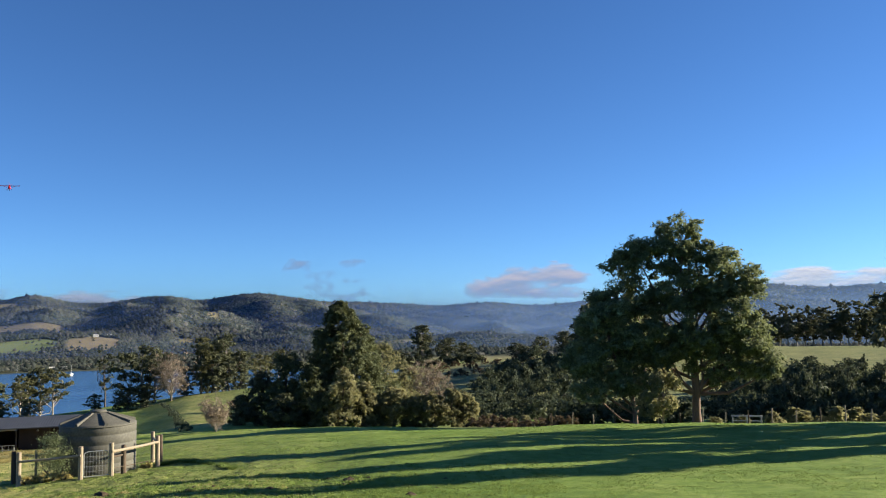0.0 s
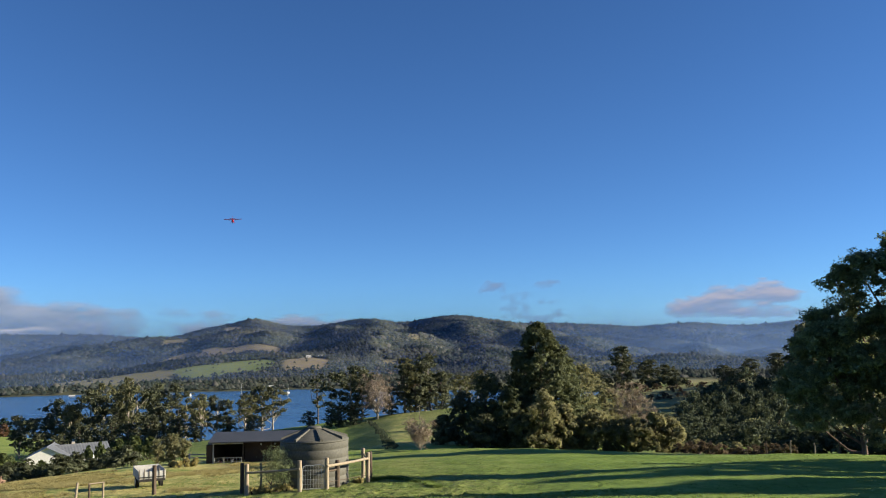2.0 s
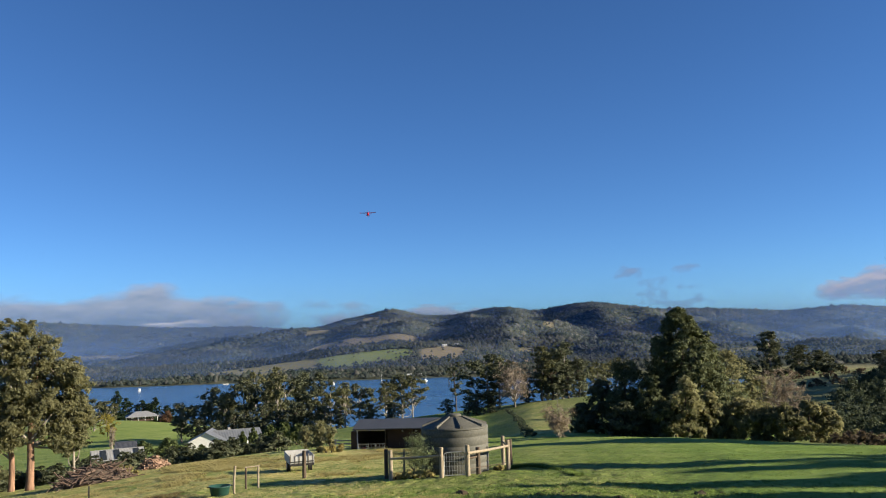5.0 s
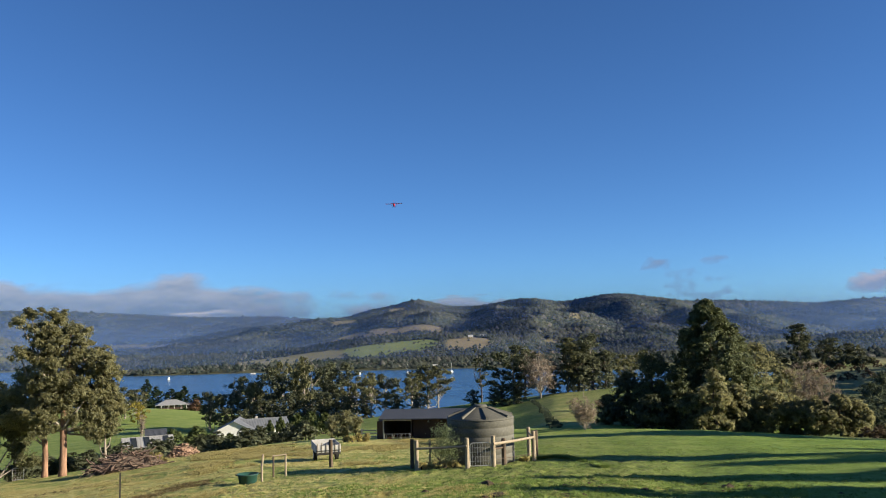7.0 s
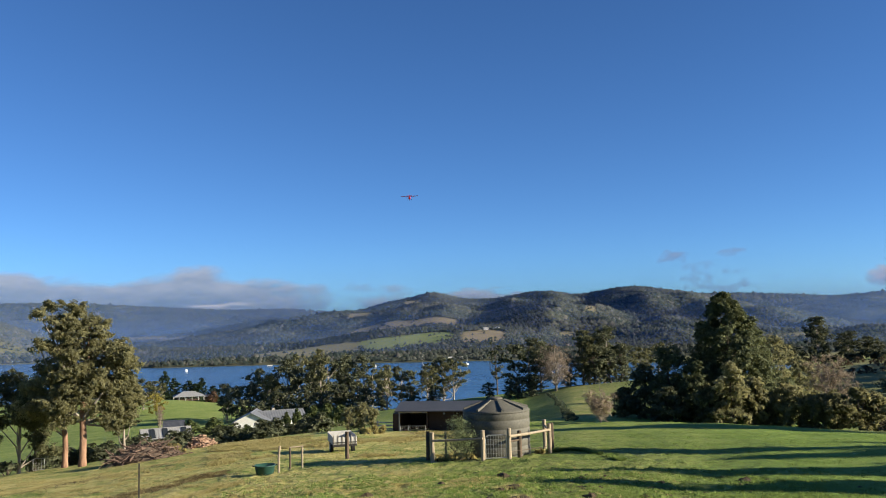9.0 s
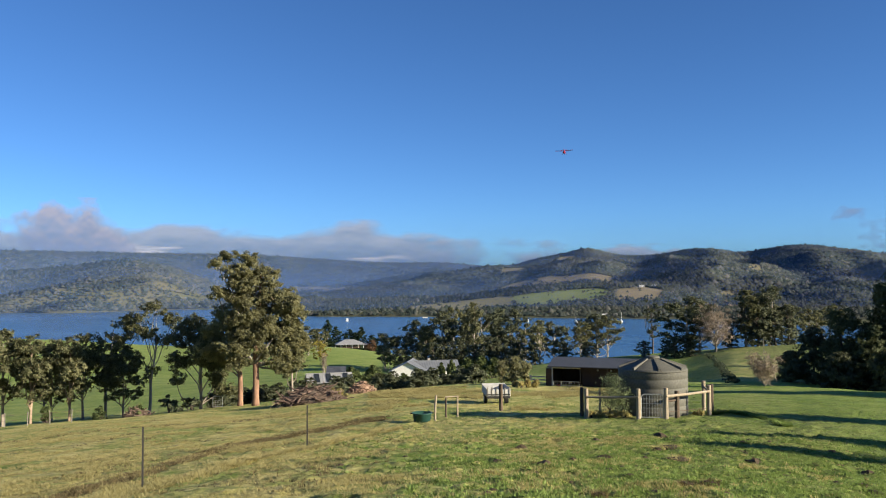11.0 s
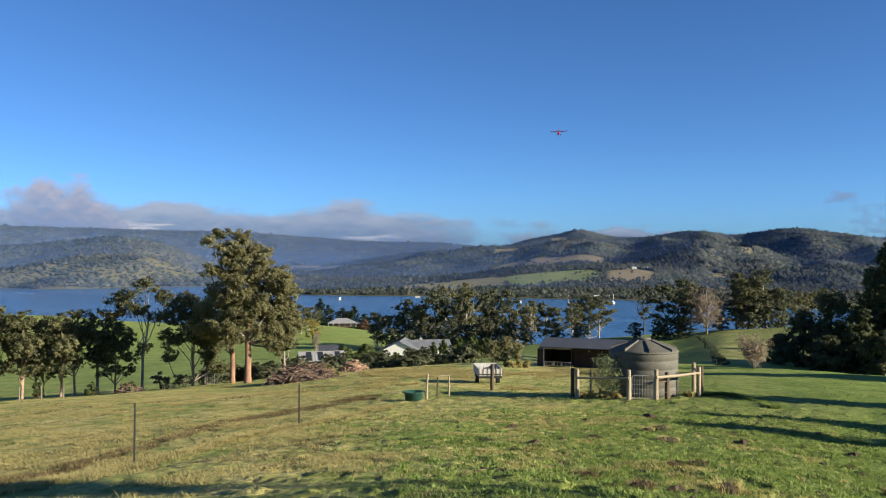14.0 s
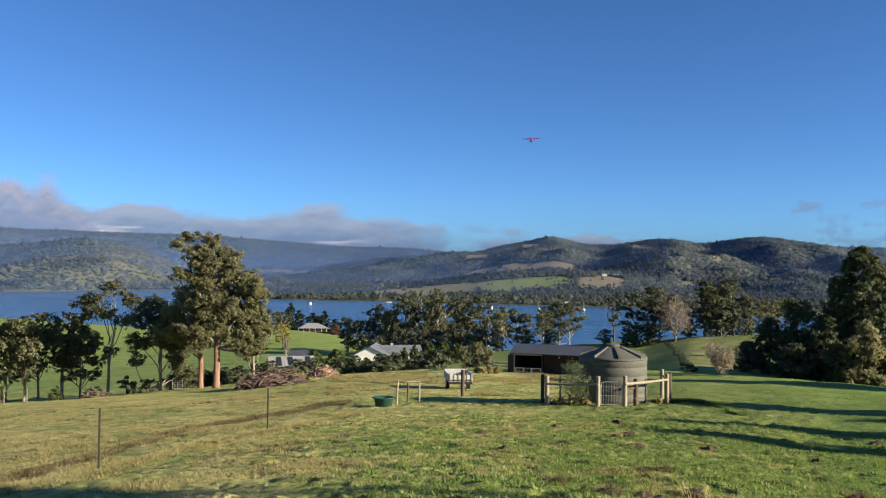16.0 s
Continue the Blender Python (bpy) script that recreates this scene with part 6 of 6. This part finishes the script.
plant(lambda m: lobed("gum_tree", m, ((0.4, 8.4, 1.3, 0.7), (-1.2, 7.4, 1.3, 0.8), (1.5, 6.6, 1.5, 0.9), (-0.4, 6.0, 1.7, 1.0), (-1.8, 4.8, 1.0, 0.8), (1.2, 4.6, 1.2, 0.7), (0.2, 3.6, 1.2, 0.7)), "gum tree with a pale trunk and open olive crown", GUM, BARK_PALE, 0.25, 11.0, 84, 0.135, 0.6, 212, 0.36, "row of gums along the fence"),
      ((64.7, 88, 1.0, 1.0), (60.2, 87, 0.9, 0.85), (67.5, 88, 1.0, 1.0), (62.4, 93, 0.85, 0.9)), 6)
lobed("gum_tree", stand(56.2, 83), ((0.5, 10.2, 1.1, 0.6), (1.9, 8.8, 0.9, 0.8), (-0.2, 7.9, 0.8, 0.5), (1.0, 7.0, 0.6, 0.45), (-1.0, 9.3, 0.6, 0.4), (0.1, 4.2, 0.6, 0.4)), "tall thin gum with an airy crown on a bare trunk", GUM, BARK_PALE, 0.26, 16.0, 150, 0.095, 0.5, 213, 0.42, bend=0.2)
lobed("gum_tree", stand(58.9, 85), ((1.9, 9.2, 1.3, 0.6), (3.0, 8.2, 1.2, 0.8), (0.6, 7.2, 1.9, 1.0), (-0.6, 5.4, 2.0, 1.4), (1.9, 5.4, 1.6, 1.4), (0.4, 3.9, 1.3, 0.8)), "gum tree with a pale trunk and a spreading olive crown", GUM, BARK_PALE, 0.28, 15.0, 160, 0.1, 0.6, 214, 0.3)
for k, (b, d, h, w) in enumerate(((62.3, 76, 1.5, 1.4), (59.2, 77, 1.2, 1.5), (57.0, 77, 1.0, 1.8), (55.0, 78, 1.6, 2.6), (53.6, 79, 1.4, 2.8), (52.2, 80, 1.6, 3.0))):
    bush("scrub_bush", stand(b, d), h, w, "low scrubby bush along a fence", SHRUB if k < 3 else GUM_DARK, 220 + k, 9, 60, 0.16, group="scrub along the fence")
upright(1.1, 0.05, "fence_post", stand(66.0, 72), "thin grey fence post at the paddock's edge", GREY_WOOD, group="posts of the lower fence")
for k in range(4):
    b = 64.6 - k * 1.25
    upright(1.1, 0.05, "fence_post", stand(b, 72.5 + 0.25 * k), "thin grey fence post at the paddock's edge", GREY_WOOD, group="posts of the lower fence", tilt=(0.03 * math.sin(k * 2.3), 0))
lw = thing("fence_rails", Matrix.Identity(4), "long thin rails of the paddock's lower fence", "fence rail")
for z in (0.5, 0.9):
    pts = [spot(66 - k * 1.25, 72 + 0.25 * k) + Vector((0, 0, z)) for k in range(6)]
    part("rail", Shape().tube(pts, [0.011] * 6, 5), POST_DARK, lw)

# ---- hedges and shrubs ----
plant(lambda m: bush("hedge_bush", m, 3.0, 3.6, "dark leafy bush in a hedge", GUM_DARK, 231, 18, 95, 0.2, group="hedge below the pasture"),
      [(47.8 - 0.95 * k, 92 + 5 * math.sin(k * 1.7), 0.45 + 0.3 * math.sin(k * 2.1) ** 2, 0.9 + 0.2 * math.cos(k * 3.1)) for k in range(15)] + [(51.5, 84, 0.6, 0.9), (50.3, 86, 0.7, 1), (49, 85, 0.6, 1), (48, 83, 0.6, 0.9)], 7)
plant(lambda m: bush("garden_bush", m, 3.2, 3.0, "rounded green bush in a garden hedge", SHRUB, 232, 16, 110, 0.2, group="bushes round the white house"),
      ((40.9, 128, 0.42, 0.9), (39.3, 130, 0.5, 0.6), (38.4, 131, 0.72, 0.5), (36.75, 138, 0.95, 0.6), (36.0, 136, 1.1, 0.6), (35.0, 132, 1.2, 1.1), (34.1, 126, 1.25, 1.2), (33.1, 122, 1.1, 1.2), (37.5, 134, 0.6, 0.5), (41.8, 130, 0.6, 1.1), (42.9, 142, 0.9, 1.1), (41.4, 146, 0.9, 1.2)), 8)
plant(lambda m: bush("olive_bush", m, 3.0, 2.8, "brownish olive bush near a shed", OLIVE, 233, 16, 150, 0.14, group="olive bushes by the shed"),
      ((31.7, 92, 1.1, 1.0), (32.5, 95, 0.95, 0.9), (31.0, 97, 0.9, 0.9)), 9)
plant(lambda m: bush("wattle_bush", m, 4.6, 7.5, "large dark wattle bush on a slope", WATTLE, 234, 34, 34, 0.28, group="bushes on the far slope"),
      [(-2.6 - 0.46 * k, 138 + 14 * math.sin(k * 2.4), 0.75 + 0.35 * math.sin(k * 1.9) ** 2, 0.6 + 0.15 * math.sin(k * 3.1)) for k in range(20)] + [(-18.6 - 0.45 * k, 128 + 13 * math.sin(k * 2.2), 0.8 + 0.4 * math.sin(k * 2.7) ** 2, 0.62 + 0.16 * math.sin(k * 3.4)) for k in range(29)]
      + [(-18.2 - 0.8 * k, 150 + 8 * math.sin(k * 1.1), 0.5 + 0.4 * math.sin(k * 2.3) ** 2, 0.62) for k in range(16)], 10)
plant(lambda m: bush("wattle_bush", m, 4.0, 6.4, "rounded green wattle bush on a slope", WATTLE, 235, 28, 36, 0.28, group="bushes on the far slope"),
      [(-3.6 - 0.6 * k, 172 + 12 * math.sin(k * 3.3), 0.8 + 0.2 * math.sin(k * 1.3), 0.66) for k in range(10)] + [(-19.2 - 2.3 * k, 176 + 6 * math.sin(k * 1.2), 0.4 + 0.2 * math.sin(k * 2.9) ** 2, 0.7) for k in range(5)] + [(-4.6 - 0.8 * k, 194 + 6 * math.sin(k * 2.1), 0.55 + 0.2 * math.sin(k * 1.7) ** 2, 0.8) for k in range(7)] + [(-6.2, 214, 0.95, 0.85), (0.3, 132, 0.5, 0.8), (-0.8, 127, 0.6, 0.9), (-1.8, 123, 0.6, 0.9), (-2.7, 119, 0.7, 0.9), (-2.2, 150, 0.55, 0.8)], 11)
plant(lambda m: bush("wattle_bush", m, 3.4, 6.2, "dark shaded wattle bush in a gully", WATTLE, 236, 27, 36, 0.27, group="bushes in the gully"),
      [(-17.8 - 0.7 * k, 98 + 8 * math.sin(k * 1.9), 0.85 + 0.35 * math.sin(k * 2.3), 0.8) for k in range(18)] + [(-1.4 - 0.6 * k, 110 + 9 * math.sin(k * 2.9), 0.65 + 0.2 * math.sin(k * 1.7), 0.66) for k in range(15)] + [(-8.5 - 1.2 * k, 92, 0.9, 1.0) for k in range(7)], 12)
plant(lambda m: bush("heath_scrub", m, 1.3, 2.6, "low brown heath scrub at the field's edge", HEATH, 237, 10, 70, 0.14, group="heath at the field's edge"),
      [(-2.1 - 0.75 * k, 73 + 2.5 * math.sin(k * 2.2), 0.75 + 0.25 * math.sin(k * 1.1), 1.0) for k in range(9)], 13)
plant(lambda m: bush("heath_scrub", m, 1.4, 2.6, "low olive heath scrub at the field's edge", OLIVE, 238, 9, 70, 0.18, group="heath at the field's edge"),
      [(-21.6 - 0.95 * k, 74 + 2.5 * math.sin(k * 2.6), 0.8 + 0.25 * math.sin(k * 1.7), 1.0) for k in range(9)] + [(-3.0, 76, 0.9, 1.0), (-5.6, 75, 0.8, 0.9), (-17.8, 71, 0.5, 0.8), (-19.8, 74, 0.6, 0.9)], 14)
# brown bushes for the hedge there, scattered wider to imitate the slope's shade
plant(lambda m: bush("bracken", m, 1.5, 4.2, "low brown scrub set to darken a grassy slope", HEATH, 239, 12, 60, 0.2, group="bracken on the far slope"),
      [(0.6 - 0.42 * k, 196 + 17 * math.sin(k * 2.6), 0.7 + 0.4 * math.sin(k * 1.3) ** 2, 0.9 + 0.3 * math.sin(k * 2.1)) for k in range(17)], 18)

# trees along the ridge
plant(lambda m: grow("gum_tree", m, 13.0, 9.5, "dark round gum tree on a ridge", leaf=GUM_DARK, bark=BARK_PALE, clumps=45, per=75, size=0.36, trunk=0.36, bottom=0.16, shape="round", seed=241, clump=0.17, limbs=14, group="gums on the ridge"),
      ((1.6, 236, 1.0, 1.0), (-0.1, 240, 0.64, 0.95), (-1.4, 246, 0.5, 0.8), (2.9, 240, 0.45, 0.8), (-5.0, 255, 0.42, 0.8), (-6.6, 262, 0.55, 0.8), (-8.2, 258, 0.62, 0.9), (-9.6, 260, 0.5, 0.9), (4.6, 216, 0.56, 1.0), (5.7, 210, 0.5, 1.0), (3.6, 224, 0.5, 0.9)), 15)
plant(lambda m: grow("gum_tree", m, 13.0, 7.5, "flat-topped gum tree in a row on a ridge", leaf=GUM_DARK, bark=BARK_PALE, clumps=66, per=60, size=0.34, trunk=0.32, bottom=0.22, shape="umbrella", seed=242, clump=0.13, limbs=14, group="row of gums on the ridge"),
      [(-20.6 - 0.5 * k, 262 + 9 * math.sin(k * 2.7), 0.80 + 0.13 * math.sin(k * 1.9) + 0.009 * k, 1.0 + 0.15 * math.cos(k * 2.2)) for k in range(22)], 16)
plant(lambda m: bush("hedge_bush", m, 3.0, 7.0, "long dark hedge bush on a ridge", GUM_DARK, 243, 16, 70, 0.4, group="hedge on the ridge"),
      [(2.6 - 0.95 * k, 228 + 2 * math.sin(k), 0.8 + 0.15 * math.sin(k * 2.0), 1.0) for k in range(6)], 17)


# drain running down the slope, its shaded bank imitated by a strip of dark leaves
def drain():
    r = np.random.default_rng(9)
    cs = []
    for k in range(170):
        t = k / 169
        cs.append(spot(18.85 - 1.6 * t, 150 - 68 * t) + Vector((r.normal() * 0.22, r.normal() * 0.22, 0.12)))
    o = thing("drain_hedge", Matrix.Identity(4), "strip of dark leaves standing in for a drain's shaded bank", "hedge")
    part("foliage", leaf_cloud("foliage", [tuple(c) for c in cs], [0.36] * len(cs), 44, 0.10, WATTLE, 0.55, 91, whole=0.0), WATTLE, o)


drain()


# ---- buildings ----
def gable(ob, L, D, H, rise, wall, roof, over=0.4, at=(0, 0, 0), turn=0):
    """Walls and a pitched roof; the ridge runs along x, the front faces -y."""
    m = Matrix.Translation(at) @ pose(0, 0, 0, 0, 0, turn)
    T = 0.18
    for y in (0.0, D):
        part("wall", Shape().box((L / 2, y, H / 2 - 0.3), (L, T, H + 0.6), 0.01), wall, ob, m=m)
    for x in (0.0, L):
        part("gable_wall", Shape().put([(x - T / 2, 0, -0.6), (x - T / 2, D, -0.6), (x - T / 2, D, H), (x - T / 2, D / 2, H + rise), (x - T / 2, 0, H), (x + T / 2, 0, -0.6), (x + T / 2, D, -0.6), (x + T / 2, D, H), (x + T / 2, D / 2, H + rise), (x + T / 2, 0, H)],
             [(0, 4, 3, 2, 1), (5, 6, 7, 8, 9), (0, 5, 9, 4), (1, 2, 7, 6), (4, 9, 8, 3), (3, 8, 7, 2)]), wall, ob, m=m)
    for y0, y1 in ((-over, D / 2), (D + over, D / 2)):
        dz = rise * over / (D / 2)
        sh, n, v, f = Shape(), 36, [], []
        for k in range(n + 1):
            x, up = -over + (L + 2 * over) * k / n, (0.03 if k % 2 else 0.0)
            v += [(x, y0, H - dz + 0.05 + up), (x, y1, H + rise + 0.05 + up), (x, y0, H - dz - 0.03 + up), (x, y1, H + rise - 0.03 + up)]
        for k in range(n):
            a, b = 4 * k, 4 * k + 4
            f += [(a, b, b + 1, a + 1), (a + 2, a + 3, b + 3, b + 2), (a, a + 2, b + 2, b), (a + 1, b + 1, b + 3, a + 3)]
        f += [(0, 1, 3, 2), (4 * n, 4 * n + 2, 4 * n + 3, 4 * n + 1)]
        part("roof", sh.put(v, f), roof, ob, m=m)
    part("ridge_cap", Shape().tube([(-over, D / 2, H + rise + 0.07), (L + over, D / 2, H + rise + 0.07)], [0.1, 0.1], 6), roof, ob, m=m)
    return m


def window(ob, m, x, z, w, h, y=-0.1):
    f = part("window", Shape().box((x, y, z), (w + 0.14, 0.05, h + 0.14), 0.01), WHITE, ob, m=m)
    for s in (-0.25, 0.25):
        part("pane", Shape().box((x + s * w, y - 0.03, z), (w * 0.46, 0.02, h), 0.004), GLASS_DARK, f)


def white_house():
    ob = thing("farmhouse", stand(40.5, 150, 4, 0.9, 0.9), "low white farmhouse with pale gables and grey roofs", "house")
    m = gable(ob, 8.0, 6.5, 2.3, 1.6, WHITE, ROOF_MID, 0.5, (7.4, 0, 0.0), 76)
    window(ob, m, 2.4, 1.3, 1.4, 1.1)
    m = gable(ob, 8.5, 6.0, 2.2, 1.4, WHITE, ROOF_MID, 0.5, (6.6, 2.5, 0.0), 4)
    for x in (2.0, 5.0):
        window(ob, m, x, 1.2, 1.2, 1.1)
    part("door", Shape().box((6.9, -0.11, 1.0), (0.9, 0.06, 2.0), 0.01), CLAD, ob, m=m)
    part("chimney", Shape().box((3.0, 4.2, 3.5), (0.55, 0.55, 1.1), 0.02), STONE, ob, m=m)
    part("verandah", Shape().box((3.2, -0.9, 2.05), (6.2, 1.8, 0.08), 0.01), ROOF, ob, m=m)
    for x in (0.4, 2.2, 4.2, 6.2):
        part("verandah_post", Shape().box((x, -1.7, 1.0), (0.1, 0.1, 2.1), 0.01), WHITE, ob, m=m)


white_house()


def far_house():
    ob = thing("farmhouse", stand(43.8, 430, 2, 0.0, 0.8), "long single-storey farmhouse with a pale hipped roof", "house")
    m = Matrix.Identity(4)
    for y in (0.0, 8.0):
        part("wall", Shape().box((6.75, y, 1.0), (13.5, 0.18, 3.2), 0.01), CLAD, ob)
    for x in (0.0, 13.5):
        part("wall", Shape().box((x, 4.0, 1.0), (0.18, 7.8, 3.2), 0.01), CLAD, ob)
    v = [(-2.6, -2.9, 2.1), (16.1, -2.9, 2.1), (16.1, 10.9, 2.1), (-2.6, 10.9, 2.1), (3.6, 4.0, 5.0), (9.9, 4.0, 5.0)]
    part("roof", Shape().put(v + [(x, y, z - 0.12) for x, y, z in v], [(0, 1, 5, 4), (1, 2, 5), (2, 3, 4, 5), (3, 0, 4), (6, 10, 11, 7), (7, 11, 8), (8, 11, 10, 9), (9, 10, 6), (0, 6, 7, 1), (1, 7, 8, 2), (2, 8, 9, 3), (3, 9, 6, 0)]), ROOF_PALE, ob)
    for x in (2, 5, 8, 11):
        window(ob, m, x, 1.5, 1.5, 1.2, -0.12)
    for x in (-2.2, 1.0, 4.8, 8.6, 12.4, 15.6):
        part("verandah_post", Shape().box((x, -2.6, 0.9), (0.16, 0.16, 2.5), 0.01), WHITE, ob)
    gable(ob, 5.0, 5.0, 1.7, 1.0, CLAD, ROOF_PALE, 0.4, (16.6, 1.0, -0.3))


far_house()


def panel_shed():
    ob = thing("garden_shed", stand(45.9, 120, 6, 0.35), "low grey shed roofed with pale sheets and dark panels", "shed")
    m = gable(ob, 6.4, 3.6, 1.3, 1.0, CLAD, ROOF_PALE, 0.2)
    for x in (1.0, 2.7, 5.2):
        part("roof_panel", Shape().put([(x, -0.15, 1.32), (x + 0.7, -0.15, 1.32), (x + 0.7, 1.7, 2.32), (x, 1.7, 2.32), (x, -0.15, 1.37), (x + 0.7, -0.15, 1.37), (x + 0.7, 1.7, 2.37), (x, 1.7, 2.37)],
             [(0, 3, 2, 1), (4, 5, 6, 7), (0, 1, 5, 4), (1, 2, 6, 5), (2, 3, 7, 6), (3, 0, 4, 7)]), GLASS_DARK, ob, "dark glossy roof panel", m=m @ Matrix.Translation((0, 0, 0.03)))
    hut = thing("small_hut", stand(44.6, 128, -5), "small dark hut with a dark roof", "hut")
    gable(hut, 2.6, 2.2, 1.9, 0.7, CLAD, ROOF, 0.2)


panel_shed()


# houses across the water
def cottage(m):
    ob = thing("cottage", m, "small pale house on a far hillside", "house", "houses across the water")
    mm = gable(ob, 13, 8, 3.2, 2.4, WHITE, GREY_PAINT, 0.5)
    for x in (2.5, 6.5, 10.5):
        window(ob, mm, x, 1.6, 1.6, 1.4, -0.12)
    return ob


HOME = cottage(stand(23.1, 1640, 10, -1.0, 0.7))
for b, d, t, k in ((22.3, 1655, -12, 1.3), (21.9, 1630, 20, 0.9), (28.2, 1900, 5, 1.2), (27.2, 1890, -15, 1.0), (17.4, 2080, 5, 1.2), (25.6, 1180, 10, 0.9), (24.9, 1185, -8, 0.8), (38.0, 1180, 0, 0.9), (12.1, 1750, 10, 1.4), (9.8, 1800, -10, 1.3), (46.6, 1350, 0, 1.2)):
    copy_thing(HOME, stand(b, d, t, -0.6, 0.85 * k))


# ---- boats moored along the far shore ----
def boat(m, mast, label):
    ob = thing("sailing_boat" if mast else "motor_boat", m, label, "boat")
    hull = Shape()
    rings = [(-5.5, 0.9), (-4.5, 1.5), (0, 1.7), (3.2, 1.2), (5.8, 0.05)]
    v, f = [], []
    for x, w in rings:
        v += [(x, -w, 1.2 + 0.04 * max(0, x)), (x, -w * 0.55, -0.3), (x, w * 0.55, -0.3), (x, w, 1.2 + 0.04 * max(0, x))]
    for k in range(len(rings) - 1):
        a, b = 4 * k, 4 * k + 4
        f += [(a, a + 1, b + 1, b), (a + 1, a + 2, b + 2, b + 1), (a + 2, a + 3, b + 3, b + 2), (a + 3, a, b, b + 3)]
    f += [(0, 3, 2, 1)]
    part("hull", hull.put(v, f), WHITE, ob)
    part("cabin", Shape().box((-0.5, 0, 1.75 if mast else 2.2), (4.4, 2.0, 1.0 if mast else 2.0), 0.2), WHITE, ob)
    part("cabin_window", Shape().box((-0.5, 0, 1.9 if mast else 2.5), (3.2, 2.04, 0.4), 0.02), GLASS_DARK, ob)
    if mast:
        part("mast", Shape().tube([(0.6, 0, 1), (0.6, 0, 12.5)], [0.14, 0.09], 8), WHITE, ob)
        part("boom", Shape().tube([(0.6, 0, 2.9), (-4.2, 0, 3.0)], [0.16, 0.14], 8), WHITE, ob)


for b, d, t, mast in ((24.35, 1055, 70, True), (27.4, 1050, 110, True), (30.7, 1060, 95, False), (43.25, 1120, 80, False), (36.4, 1080, 80, False)):
    p = sky_at(b, d, 0)
    boat(pose(p.x, p.y, LAKE + EYE, 0, 0, b + t), mast, "white sailing boat moored on the lake" if mast else "white motor boat moored on the lake")


# ---- rail, posts and bench at the field's edge ----
bn = thing("stock_rail", stand(-18.95, 68.5), "pale timber rail on short posts at the field's edge", "rail")
part("rail", Shape().box((1.1, 0, 0.68), (2.3, 0.12, 0.12), 0.015), GREY_PAINT, bn)
for x in (0.06, 1.1, 2.15):
    part("post", Shape().box((x, 0, 0.2), (0.11, 0.11, 1.0), 0.012), GREY_PAINT, bn)
part("lower_rail", Shape().box((1.1, 0.03, 0.3), (2.2, 0.06, 0.08), 0.01), GREY_PAINT, bn)
for k in range(16):
    b = -7.2 - 1.42 * k
    upright(1.05 + 0.15 * math.sin(k * 2.1), 0.055, "fence_post", stand(b, 68 + 1.2 * math.sin(k * 1.3)), "weathered thin fence post at the field's edge", POST if k % 3 else POST_DARK, tilt=(0.05 * math.sin(k * 1.9), 0), group="posts at the field's edge")


# ---- light aircraft climbing away over the lake ----
def aircraft(m):
    ob = thing("light_aircraft", m, "small red high-wing aircraft flying away in the sky", "aircraft")
    part("fuselage", Shape().tube([(0, 2.9, -0.25), (0, 2.6, -0.25), (0, 1.6, -0.15), (0, 0.0, -0.15), (0, -1.5, 0.0), (0, -3.9, 0.15)], [0.22, 0.42, 0.55, 0.6, 0.32, 0.1], 14), RED, ob, smooth=True)
    for s in (-1, 1):
        w = Shape()
        v = []
        for x, z in ((0.0, 0.52), (4.6, 0.72)):
            v += [(s * x, 1.0, z), (s * x, 0.6, z + 0.16), (s * x, -0.1, z + 0.12), (s * x, -0.7, z), (s * x, 0.1, z - 0.06)]
        w.put(v, [(k, (k + 1) % 5, (k + 1) % 5 + 5, k + 5) for k in range(5)] + [(0, 4, 3, 2, 1), (5, 6, 7, 8, 9)])
        part("wing", w, RED, ob)
        part("wing_strut", Shape().tube([(s * 0.5, 0.4, -0.5), (s * 2.5, 0.35, 0.58)], [0.04, 0.04], 6), RED, ob)
        part("tailplane", Shape().box((s * 0.75, -3.7, 0.2), (1.5, 0.75, 0.06), 0.02), RED, ob)
        part("gear_leg", Shape().tube([(s * 0.3, 0.3, -0.6), (s * 0.95, 0.3, -1.15)], [0.05, 0.04], 6), RED, ob)
        part("wheel", Shape().tube([(s * 0.9, 0.3, -1.2), (s * 1.08, 0.3, -1.2)], [0.27, 0.27], 14), RUBBER, ob)
    part("fin", Shape().put([(-0.03, -3.0, 0.2), (-0.03, -4.1, 0.2), (-0.03, -4.2, 1.45), (-0.03, -3.75, 1.45), (0.03, -3.0, 0.2), (0.03, -4.1, 0.2), (0.03, -4.2, 1.45), (0.03, -3.75, 1.45)], [(0, 1, 2, 3), (4, 7, 6, 5), (0, 4, 5, 1), (1, 5, 6, 2), (2, 6, 7, 3), (3, 7, 4, 0)]), RED, ob)
    part("windscreen", Shape().tube([(0, 1.55, 0.1), (0, 0.9, 0.35)], [0.42, 0.5], 10), GLASS_DARK, ob)
    part("nose_wheel", Shape().tube([(-0.08, 2.0, -1.15), (0.08, 2.0, -1.15)], [0.22, 0.22], 12), RUBBER, ob)
    part("nose_leg", Shape().tube([(0, 2.0, -0.5), (0, 2.0, -1.1)], [0.04, 0.04], 6), DARK_STEEL, ob)
    part("spinner", Shape().lathe([(0.16, 0), (0.12, 0.14), (0.02, 0.22)], 10), STEEL, ob, m=pose(0, 2.88, -0.25, -90))
    part("propeller", Shape().box((0, 2.98, -0.25), (1.7, 0.03, 0.14), 0.01), POST_DARK, ob)


p = sky_at(28.1, 440, 8.75)
aircraft(pose(*p, -3, -2, 27))
